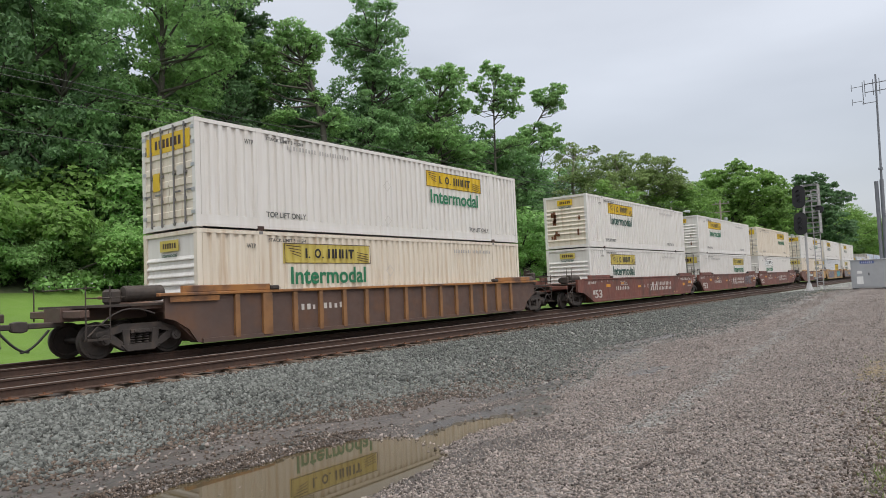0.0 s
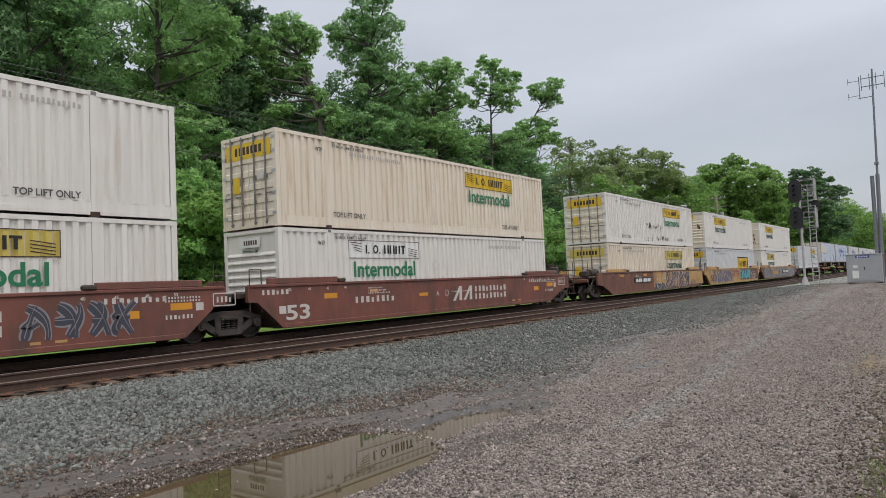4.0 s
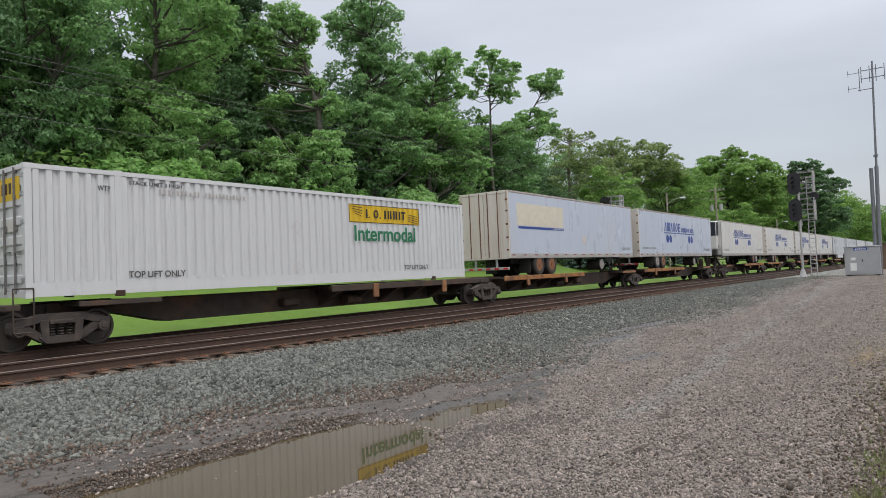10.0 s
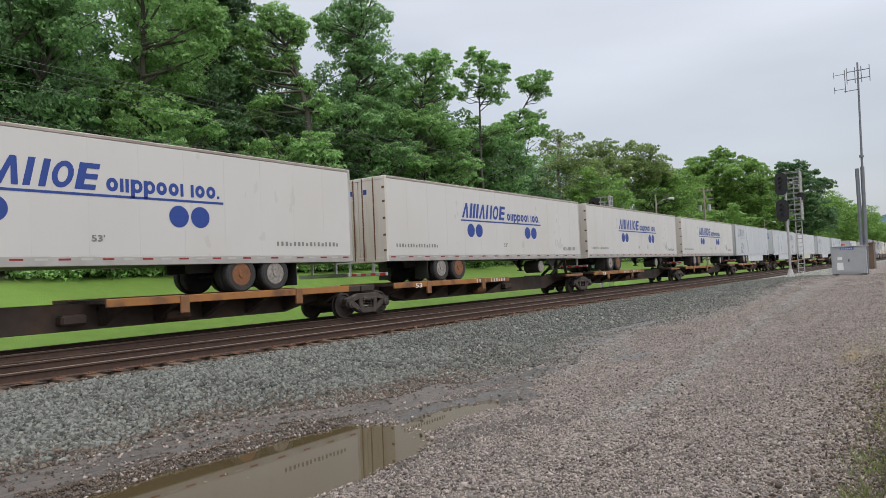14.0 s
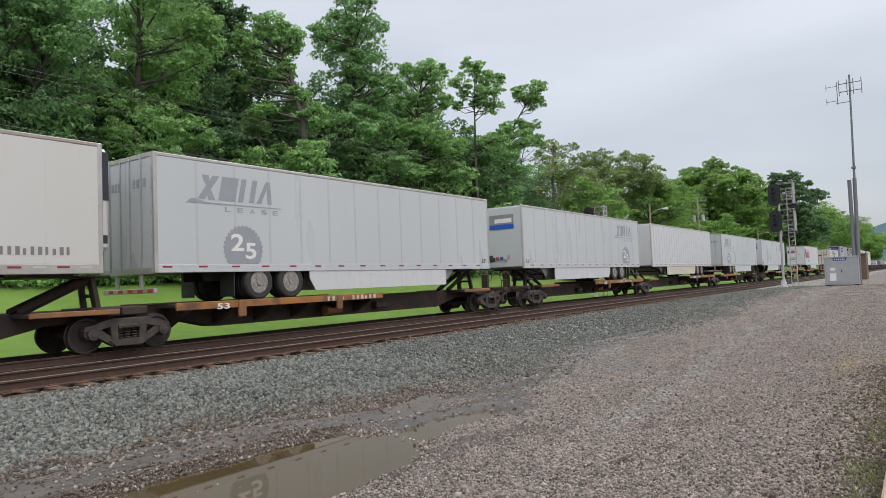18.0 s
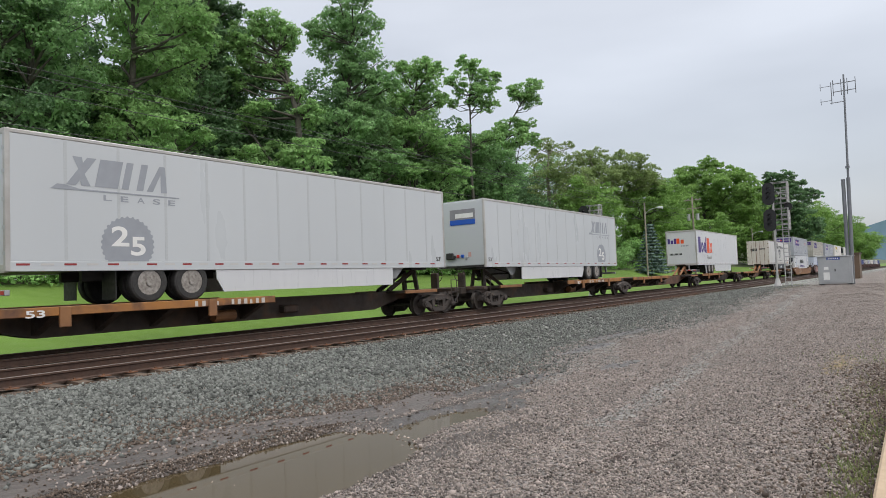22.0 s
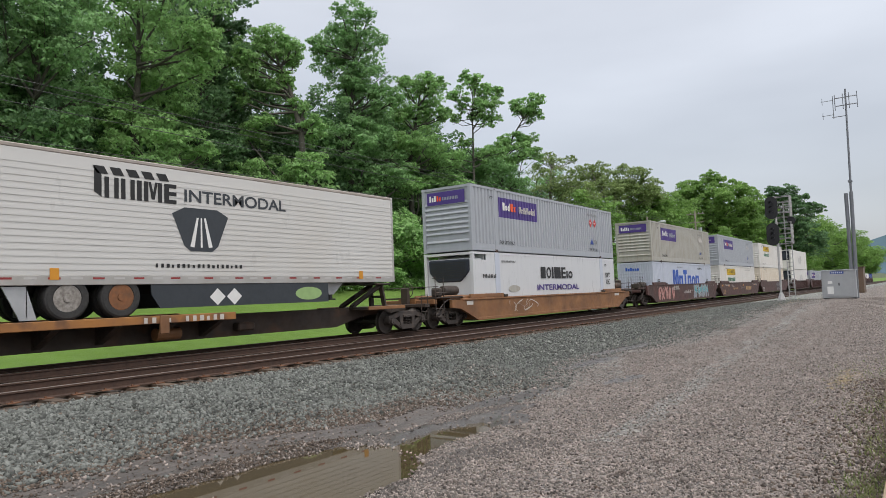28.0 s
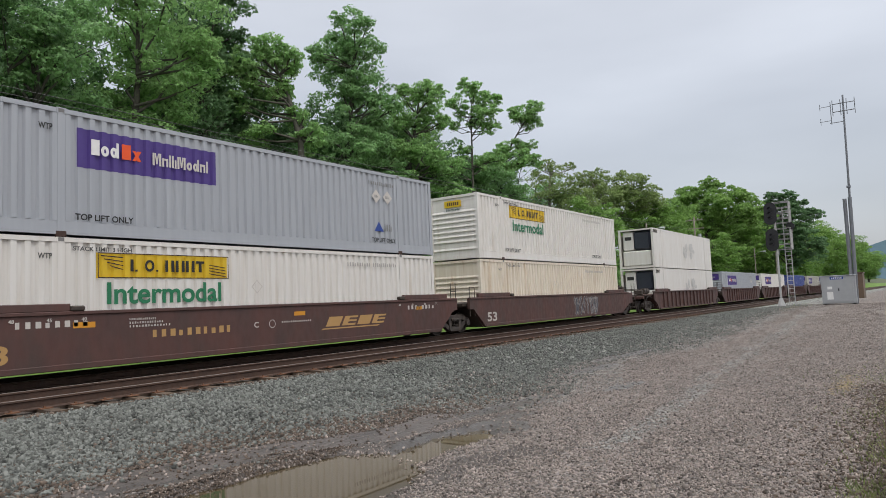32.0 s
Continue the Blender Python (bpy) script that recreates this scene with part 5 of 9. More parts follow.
def text_mesh(body):
    if ("text", body) not in CACHE:
        cu = bpy.data.curves.new("lettering", "FONT")
        cu.body, cu.size, cu.offset = body, 1.0, 0.022
        tmp = new("lettering", cu)
        me = bpy.data.meshes.new_from_object(tmp.evaluated_get(bpy.context.evaluated_depsgraph_get()))
        bpy.data.objects.remove(tmp)
        CACHE[("text", body)] = me
    return CACHE[("text", body)]


def lettering(name, body, x0, x1, z0, z1, mat, parent, y, turned=False, end=0):
    """Words fitted to a rectangle on the camera's side (or, with end=-1, on the end that faces -x)."""
    me = text_mesh(body)
    co = np.empty(len(me.vertices) * 3, np.float32)
    me.vertices.foreach_get("co", co)
    co = co.reshape(-1, 3)
    lo, hi = co.min(0), co.max(0)
    sx, sz = (x1 - x0) / (hi[0] - lo[0]), (z1 - z0) / (hi[1] - lo[1])
    key = ("ink", body, mat)
    if key not in CACHE:
        CACHE[key] = me.copy()
        CACHE[key].materials.clear()
        CACHE[key].materials.append(M[mat])
    ob = new(name, CACHE[key])
    ob.parent = parent
    if end:
        ob.matrix_basis = Matrix.LocRotScale((y, x1 + lo[0] * sx, z0 - lo[1] * sz), Euler((math.pi / 2, 0, -math.pi / 2)), (sx, sz, 1))
    else:
        ob.matrix_basis = Matrix.LocRotScale((x0 - lo[0] * sx, y, z0 - lo[1] * sz), Euler((math.pi / 2, 0, 0)), (sx, sz, 1))
    return stick(ob, turned)


def shape(bm, pts, y):
    """A flat polygon in x and z on the camera's side."""
    bm.faces.new([bm.verts.new((x, y, z)) for x, z in pts])


def disc_pts(cx, cz, rx, rz, n=20, a0=0.0, a1=2 * math.pi):
    return [(cx + rx * math.cos(a0 + (a1 - a0) * i / n), cz + rz * math.sin(a0 + (a1 - a0) * i / n)) for i in range(n)]


def ring(bm, cx, cz, rx, rz, w, y, n=16, a0=0.0, a1=2 * math.pi):
    for i in range(n):
        a, b = a0 + (a1 - a0) * i / n, a0 + (a1 - a0) * (i + 1) / n
        shape(bm, [(cx + k * math.cos(t) * (rx - (0 if q else w)), cz + k * math.sin(t) * (rz - (0 if q else w))) for t, q, k in ((a, 1, 1), (b, 1, 1), (b, 0, 1), (a, 0, 1))], y)


def mark(pattern, x0, x1, z0, z1, y, slant=0.0):
    """A brand mark as plain shapes: A block, I bar, T tee, V wedge, a low block, o low ring, O ring, l tall bar, p low block that hangs, blank."""
    bm = bmesh.new()
    wid = {"I": 0.45, "l": 0.4, " ": 0.5, ".": 0.35, "M": 1.35, "i": 0.4, "d": 1.05, "w": 1.35}
    tot = sum(wid.get(c, 1.0) for c in pattern)
    u = (x1 - x0) / tot
    h = z1 - z0
    x = x0
    for c in pattern:
        w = wid.get(c, 1.0) * u
        a, b = x + 0.07 * u, x + w - 0.07 * u
        top = z1 if c in "AITVOlMEhKw" else z0 + 0.68 * h
        s = 0.0
        if c in "oO":
            ring(bm, (a + b) / 2, (z0 + top) / 2, (b - a) / 2, (top - z0) / 2, 0.20 * h, y)
        elif c in "hnw":
            bar = (b - a) * (0.24 if c == "w" else 0.32)
            for q in (a, b - bar):
                shape(bm, [(q, z0), (q + bar, z0), (q + bar, top), (q, top)], y)
            if c == "n":
                shape(bm, [(a + bar, top - 0.17 * h), (b - bar, top - 0.17 * h), (b - bar, top), (a + bar, top)], y)
            if c == "w":
                m = (a + b) / 2
                shape(bm, [(m - bar * 0.35, z0 + 0.12 * h), (m + bar * 0.35, z0 + 0.12 * h), (b - bar, z1), (b - bar * 1.6, z1), (m, z0 + 0.5 * h), (a + bar * 1.6, z1), (a + bar, z1)], y)
        elif c == "d":
            ring(bm, a + 0.42 * (b - a), z0 + 0.34 * h, 0.42 * (b - a), 0.34 * h, 0.19 * h, y)
            shape(bm, [(b - 0.30 * (b - a), z0), (b, z0), (b, z1), (b - 0.30 * (b - a), z1)], y - 0.0008)
        elif c == "K":
            m = (a + b) / 2
            shape(bm, [(a, z0), (a + 0.34 * w, z0), (b, z1), (b - 0.34 * w, z1)], y)
            shape(bm, [(b - 0.34 * w, z0), (b, z0), (m + 0.10 * w, z0 + 0.45 * h), (m - 0.06 * w, z0 + 0.36 * h)], y - 0.0006)
            shape(bm, [(a, z1), (a + 0.34 * w, z1), (m + 0.05 * w, z0 + 0.62 * h), (m - 0.12 * w, z0 + 0.56 * h)], y - 0.0006)
        elif c == "k":
            m = (a + b) / 2
            shape(bm, [(a, z0), (a + 0.36 * w, z0), (b, top), (b - 0.36 * w, top)], y)
            shape(bm, [(b - 0.36 * w, z0), (b, z0), (m + 0.12 * w, z0 + 0.36 * h), (m - 0.06 * w, z0 + 0.26 * h)], y - 0.0006)
            shape(bm, [(a, top), (a + 0.36 * w, top), (m + 0.06 * w, z0 + 0.42 * h), (m - 0.12 * w, z0 + 0.32 * h)], y - 0.0006)
        elif c == "V":
            shape(bm, [(a, z0), (a + 0.26 * w, z0), ((a + b) / 2 + 0.1 * w, z1), ((a + b) / 2 - 0.1 * w, z1)], y)
            shape(bm, [(b - 0.26 * w, z0), (b, z0), ((a + b) / 2 + 0.14 * w, z1), ((a + b) / 2 - 0.05 * w, z1 - 0.1 * h)], y - 0.0008)
        elif c == "E":
            shape(bm, [(a, z0), (a + 0.34 * w, z0), (a + 0.34 * w + s, z1), (a + s, z1)], y)
            for k in (0.0, 0.4, 0.8):
                shape(bm, [(a + 0.3 * w, z0 + k * h), (b, z0 + k * h), (b + s * 0.2, z0 + (k + 0.2) * h), (a + 0.3 * w, z0 + (k + 0.2) * h)], y - 0.0008)
        elif c == "T":
            shape(bm, [(a, z1 - 0.22 * h), (b, z1 - 0.22 * h), (b, z1), (a, z1)], y)
            shape(bm, [((a + b) / 2 - 0.14 * w, z0), ((a + b) / 2 + 0.14 * w, z0), ((a + b) / 2 + 0.14 * w, z1 - 0.2 * h), ((a + b) / 2 - 0.14 * w, z1 - 0.2 * h)], y - 0.0008)
        elif c == "p":
            shape(bm, [(a, z0 - 0.25 * h), (a + 0.3 * w, z0 - 0.25 * h), (a + 0.3 * w, top), (a, top)], y)
            ring(bm, (a + b) / 2 + 0.05 * w, (z0 + top) / 2, (b - a) / 2, (top - z0) / 2, 0.18 * h, y - 0.0008)
        elif c == ".":
            shape(bm, [(a, z0), (b, z0), (b, z0 + 0.16 * h), (a, z0 + 0.16 * h)], y)
        elif c != " ":
            shape(bm, [(a, z0), (b, z0), (b + s, top), (a + s, top)], y)
        x += w
    for v in bm.verts:
        v.co.x += slant * (v.co.z - z0)
    return bm


def decal(name, bm, mat, parent, turned=False, label=""):
    ob = stick(part(name, bm, mat, parent, label), turned)
    if name in ("logo_word", "logo_mark", "end_mark", "word_marking", "ghost_lettering", "rust_patch", "placard_holder", "scroll_work"):
        tagged(ob, kind="stuff")
    return ob


def bars(name, x0, x1, z0, z1, n, mat, parent, y, turned=False):
    """Writing that is not to be read: a row of small bars."""
    bm = bmesh.new()
    u, h = (x1 - x0) / n, z1 - z0
    for i in range(n):
        a = x0 + u * (i + 0.12)
        b = a + u * (0.42, 0.58, 0.5)[i * 5 % 3]
        top = z1 - (0.22 * h if i * 7 % 4 == 1 else 0.0)
        shape(bm, [(a, z0), (b, z0), (b, top), (a, top)], y)
    return tagged(decal(name, bm, mat, parent, turned), kind="stuff")


# ---- containers: 16.15 m long, 2.59 m wide, 2.9 m high ----
CL, CW, CH, PITCH = 8.077, 1.295, 2.896, 0.28


def corr(x):
    u = (x / PITCH + 0.21) % 1.0
    if u < 0.42:
        return 0.0
    if u < 0.52:
        return (u - 0.42) / 0.10 * 0.058
    if u < 0.84:
        return 0.058
    return (1 - u) / 0.16 * 0.058


def corr_cuts(x0, x1):
    k = [x0, x1]
    i = math.floor(x0 / PITCH) - 1
    while i * PITCH < x1 + PITCH:
        k += [x for x in [(i + q - 0.21) * PITCH for q in (0.0, 0.42, 0.52, 0.84)] if x0 < x < x1]
        i += 1
    return sorted(k)


def corr_sheet(bm, x0, x1, z0, z1, y0, sign=-1):
    """A ribbed sheet from x0 to x1; the ribs go in from y0."""
    prev = None
    for x in corr_cuts(x0, x1):
        y = sign * (y0 - corr(x))
        pair = (bm.verts.new((x, y, z0)), bm.verts.new((x, y, z1)))
        if prev:
            bm.faces.new((prev[0], pair[0], pair[1], prev[1]) if sign < 0 else (pair[0], prev[0], prev[1], pair[1]))
        prev = pair


def c_frame():
    bm = bmesh.new()
    for s in (-1, 1):
        a, b = sorted((s * CW, s * (CW - 0.09)))
        box(bm, -CL + 0.12, CL - 0.12, a, b, CH - 0.11, CH - 0.005)
        box(bm, -CL + 0.12, CL - 0.12, a, b, 0.02, 0.15)
        a2, b2 = sorted((s * (CW - 0.012), s * (CW - 0.07)))
        box(bm, -CL + 0.12, CL - 0.12, a2, b2, 0.15, 0.33)
        for e in (-1, 1):
            p, q = sorted((e * CL, e * (CL - 0.15)))
            a3, b3 = sorted((s * CW, s * (CW - 0.15)))
            box(bm, p, q, a3, b3, 0.12, CH - 0.12)
            c0, c1 = sorted((e * (CL + 0.004), e * (CL - 0.18)))
            d0, d1 = sorted((s * (CW + 0.004), s * (CW - 0.16)))
            box(bm, c0, c1, d0, d1, 0.0, 0.118)
            box(bm, c0, c1, d0, d1, CH - 0.118, CH)
            p, q = sorted((e * 5.95, e * 6.12))
            a4, b4 = sorted((s * (CW + 0.002), s * (CW - 0.07)))
            box(bm, p, q, a4, b4, 0.02, CH - 0.002)
            c0, c1 = sorted((e * 5.93, e * 6.14))
            box(bm, c0, c1, *sorted((s * (CW + 0.006), s * (CW - 0.10))), CH - 0.115, CH + 0.01)
            box(bm, c0, c1, *sorted((s * (CW + 0.006), s * (CW - 0.10))), 0.0, 0.11)
    for e in (-1, 1):
        p, q = sorted((e * CL, e * (CL - 0.10)))
        box(bm, p, q, -CW + 0.15, CW - 0.15, CH - 0.12, CH - 0.01)
        box(bm, p, q, -CW + 0.15, CW - 0.15, 0.02, 0.16)
    return bm


def c_side(sign):
    def go():
        bm = bmesh.new()
        corr_sheet(bm, -CL + 0.15, CL - 0.15, 0.32, CH - 0.10, CW - 0.012, sign)
        return bm
    return go


def c_roof():
    bm = bmesh.new()
    for i in range(28):
        x = -CL + 0.1 + i * 0.567
        box(bm, x, x + 0.30, -CW + 0.08, CW - 0.08, CH - 0.05, CH - 0.015)
    box(bm, -CL + 0.08, CL - 0.08, -CW + 0.085, CW - 0.085, CH - 0.08, CH - 0.035)
    return bm


def c_front():
    bm = bmesh.new()
    x = -CL + 0.05
    pts = [(x + 0.05, CH - 0.11), (x + 0.05, 0.15)] + [(x, 0.15)]
    for z in (0.42, 0.78, 1.00, 1.22, 1.44, 1.66, 1.88, 2.10):
        pts += [(x, z - 0.015), (x - 0.045, z), (x - 0.045, z + 0.03), (x, z + 0.11)]
    pts += [(x, CH - 0.11)]
    prism(bm, pts, -CW + 0.14, CW - 0.14)
    return bm


def c_door(s):
    def go():
        bm = bmesh.new()
        a, b = (0.012, CW - 0.15) if s > 0 else (-CW + 0.15, -0.012)
        x = CL - 0.04
        pts = [(x - 0.04, CH - 0.12), (x - 0.04, 0.16), (x, 0.16)]
        for z in (0.30, 0.72, 1.14, 1.56, 1.98, 2.40):
            pts += [(x, z), (x + 0.03, z + 0.03), (x + 0.03, z + 0.19), (x, z + 0.22)]
        prism(bm, pts + [(x, CH - 0.12)], a, b)
        return bm
    return go


def c_rod(s):
    def go():
        bm = bmesh.new()
        tube(bm, (CL + 0.012, 0, 0.10), (CL + 0.012, 0, CH - 0.06), 0.028, 6)
        for z in (0.15, 0.8, 1.5, 2.2, 2.75):
            box(bm, CL - 0.04, CL + 0.02, -0.05, 0.05, z - 0.03, z + 0.03)
        box(bm, CL + 0.0, CL + 0.035, min(0, s * 0.30), max(0, s * 0.30), 0.98, 1.02)
        return bm
    return go


def container(x_left, z, paint, door_left, label, deco=None, front_paint=None, corner="white_paint"):
    rt = rolling("shipping_container", label, "container", x_left + CL, z, door_left)
    shared("frame", "c_frame", c_frame, paint, rt)
    if door_left:
        shared("door_gasket", "c_gasket", lambda: boxes((CL - 0.09, CL - 0.065, -CW + 0.14, CW - 0.14, 0.15, CH - 0.11)), "black_part", rt)
    for s in (-1, 1):
        shared("side_panel", ("c_side", s), c_side(s), paint, rt)
    shared("roof", "c_roof", c_roof, paint, rt)
    shared("front_wall", "c_front", c_front, front_paint or paint, rt)
    for s in (-1, 1):
        d = shared("door", ("c_door", s), c_door(s), front_paint or paint, rt)
        for y in (0.30, 0.82):
            shared("lock_rod", ("c_rod", s), c_rod(s), "rod_grey", d).location = (0, s * y, 0)
        if door_left:
            for z in (0.35, 0.95, 1.6, 2.2, 2.6):
                shared("hinge", ("c_hinge", s), lambda: boxes((CL - 0.03, CL + 0.012, *sorted((s * (CW - 0.20), s * (CW - 0.04))), 0, 0.09)), "galv", d).location = (0, 0, z)
    for e in (-1, 1):
        shared("corner_lock", ("c_lock", e), lambda: boxes((*sorted((e * 5.92, e * 6.15)), -CW - 0.012, -CW + 0.05, -0.045, 0.10), (*sorted((e * 5.92, e * 6.15)), CW - 0.05, CW + 0.012, -0.045, 0.10)), "rust_dark", rt, bevel=0.012)
        shared("post_stain", ("c_stain", e), lambda: boxes((*sorted((e * 5.97, e * 6.10)), -CW - 0.0075, -CW - 0.0035, CH - 0.10, CH - 0.01)), "rod_grey", rt)
    if deco:
        deco(rt, door_left)
    return rt


SIDE = -CW - 0.001


def ribbed_panel(x0, x1, z0, z1):
    bm = bmesh.new()
    corr_sheet(bm, x0, x1, z0, z1, CW - 0.012 + 0.004)
    return bm


def small_writing(rt, turned, ink="stencil_ink", mid=0.0):
    lettering("lettering", "TOP LIFT ONLY", -CL + 2.25, -CL + 3.75, 0.37, 0.53, ink, rt, SIDE, turned)
    lettering("lettering", "TOP LIFT ONLY", CL - 3.75, CL - 2.35, 0.37, 0.53, ink, rt, SIDE, turned)
    lettering("lettering", "WTP", -CL + 1.55, -CL + 1.85, 2.40, 2.53, ink, rt, SIDE, turned)
    lettering("lettering", "STACK LIMIT 3 HIGH", -CL + 2.3, -CL + 3.7, 2.60, 2.70, ink, rt, SIDE, turned)
    bars("number_marking", CL - 4.9 - mid, CL - 3.7 - mid, 2.42, 2.55, 10, "faint_ink", rt, SIDE, turned)
    bars("number_marking", CL - 3.6 - mid, CL - 2.3 - mid, 2.42, 2.55, 12, "faint_ink", rt, SIDE, turned)
    bm = bmesh.new()
    for cx0, cz0, r in ((-0.6, 1.75, 0.2), (-0.6, 0.55, 0.18)):
        for a in range(4):
            p0 = (cx0 + r * math.cos(a * math.pi / 2), cz0 + r * math.sin(a * math.pi / 2))
            p1 = (cx0 + r * math.cos((a + 1) * math.pi / 2), cz0 + r * math.sin((a + 1) * math.pi / 2))
            q0 = (cx0 + 0.84 * (p0[0] - cx0), cz0 + 0.84 * (p0[1] - cz0))
            q1 = (cx0 + 0.84 * (p1[0] - cx0), cz0 + 0.84 * (p1[1] - cz0))
            shape(bm, [p0, p1, q1, q0], SIDE - 0.002)
    decal("placard_holder", bm, "off_white_ink", rt, turned)


def yellow_board(kind="green", logo_left=True, mirrored=False, board="yellow", low=False, tall_board=False, end_logo=True):
    """Yellow board with dark marks, and the word under it."""
    def go(rt, turned):
        xa = -CL + 2.86 if logo_left else CL - 6.45
        if tall_board:
            xa = CL - 6.2
        xb = xa + 3.64
        z0, z1 = (1.98, 2.58) if not tall_board else (1.05, 2.12)
        if tall_board:
            decal("logo_border", ribbed_panel(xa - 0.12, xb + 0.12, z0 - 0.1, z1 + 0.1), "black_ink", rt, turned, "black border of the board")
        bm = ribbed_panel(xa, xb, z0, z1)
        for v in bm.verts:
            v.co.y -= 0.003 if tall_board else 0
        decal("logo_board", bm, board, rt, turned, "yellow board with dark marks")
        if not tall_board:
            bm = bmesh.new()
            for p0, p1, q0, q1 in ((xa, xb, z0, z0 + 0.022), (xa, xb, z1 - 0.022, z1), (xa, xa + 0.022, z0 + 0.022, z1 - 0.022), (xb - 0.022, xb, z0 + 0.022, z1 - 0.022)):
                shape(bm, [(p0, q0), (p1, q0), (p1, q1), (p0, q1)], SIDE - 0.005)
            tagged(decal("board_border", bm, "rust_dark", rt, turned, "thin dark border of the board"), kind="stuff")
        h = z1 - z0
        decal("logo_mark", mark("l. O. hhhT", xa + 0.78, xb - 0.75, z0 + 0.27 * h, z0 + 0.76 * h, SIDE - 0.006), "black_ink", rt, turned)
        bm = bmesh.new()
        for k in range(4):
            shape(bm, [(xa + 0.08 + 0.07 * k, z1 - (0.10 + 0.13 * k) * h), (xa + 0.62, z1 - (0.16 + 0.16 * k) * h), (xa + 0.62, z1 - (0.20 + 0.16 * k) * h), (xa + 0.08 + 0.07 * k, z1 - (0.14 + 0.13 * k) * h)], SIDE - 0.004)
            shape(bm, [(xb - 0.62, z0 + (0.62 - 0.13 * k) * h), (xb - 0.10, z0 + (0.50 - 0.13 * k) * h), (xb - 0.10, z0 + (0.46 - 0.13 * k) * h), (xb - 0.62, z0 + (0.58 - 0.13 * k) * h)], SIDE - 0.004)
        tagged(decal("scroll_work", bm, "rust_dark", rt, turned), kind="stuff")
        if not tall_board:
            lettering("lettering", "Intermodal", xa + 0.22, xb - 0.25, z0 - 0.62, z0 - 0.10, kind, rt, SIDE - 0.004, turned)
        small_writing(rt, turned, mid=0.0 if logo_left and not tall_board else 8.2)
        if end_logo:
            if turned:
                e = part("end_board", boxes((CL - 0.009, CL - 0.004, -1.06, 1.06, 2.14, 2.64)), board, rt, "yellow board on the doors")
                part("end_mark", boxes(*[(CL - 0.003, CL + 0.0, -0.62 + 0.19 * i, -0.50 + 0.19 * i, 2.28, 2.52) for i in range(7)]), "rust_dark", rt)
                part("warning_plate", boxes((CL - 0.008, CL - 0.003, -0.75, -0.42, 1.12, 1.62)), "yellow", rt)
                part("data_plate", boxes((CL - 0.008, CL - 0.003, 0.42, 0.72, 1.45, 1.70)), "off_white_ink", rt)
            else:
                part("end_board", boxes((-CL - 0.006, -CL + 0.0, -0.45, 0.45, 2.36, 2.66)), board, rt, "small yellow board on the end wall")
                part("end_mark", boxes(*[(-CL - 0.011, -CL - 0.008, -0.32 + 0.11 * i, -0.25 + 0.11 * i, 2.44, 2.58) for i in range(6)]), "rust_dark", rt)
                lettering("lettering", "Intermodal", -0.36, 0.36, 2.20, 2.31, "dark_green", rt, -CL - 0.008, False, -1)
    return go


def rust_spots(rt, turned, seed, x0, x1, rows, n):
    r = random.Random(seed)
    bm = bmesh.new()
    for _ in range(n):
        cx0, cz0 = r.uniform(x0, x1), r.choice(rows) + r.uniform(-0.1, 0.08)
        w, h = r.uniform(0.025, 0.085), r.uniform(0.04, 0.13)
        shape(bm, [(cx0 + w * (0.8 + 0.4 * r.random()) * math.cos(a), cz0 + h * (0.8 + 0.4 * r.random()) * math.sin(a)) for a in [i * 0.785 for i in range(8)]], SIDE - 0.001)
    decal("rust_patch", bm, "rust_dark", rt, turned, "rust holes in the paint")


def holed(rt, turned):
    yellow_board("green", False)(rt, turned)
    rust_spots(rt, turned, 5, -1.9, -0.6, (0.35, 1.2, 1.35), 16)
    rust_spots(rt, turned, 6, 0.3, 2.6, (0.45, 0.5), 22)
    rust_spots(rt, turned, 7, -0.4, 1.4, (1.2, 1.3), 10)


def rust_streaks(seed, n=14, end=True):
    def add(rt):
        r = random.Random(seed)
        bm = bmesh.new()
        for _ in range(n):
            y, z = r.choice((-0.75, 0.55, 0.75)) + r.uniform(-0.12, 0.12), r.uniform(0.5, 1.9)
            h, w = r.uniform(0.1, 0.35), r.uniform(0.03, 0.08)
            box(bm, -CL + 0.005, -CL + 0.0085, y - w, y + w, z, z + h)
        tagged(part("rust_streak", bm, "rust", rt), "rust streaks down the end wall", kind="stuff")
    return add


def rusty_yellow_board(kind, seed, **kw):
    def go(rt, turned):
        yellow_board(kind, **kw)(rt, turned)
        rust_streaks(seed)(rt)
    return go


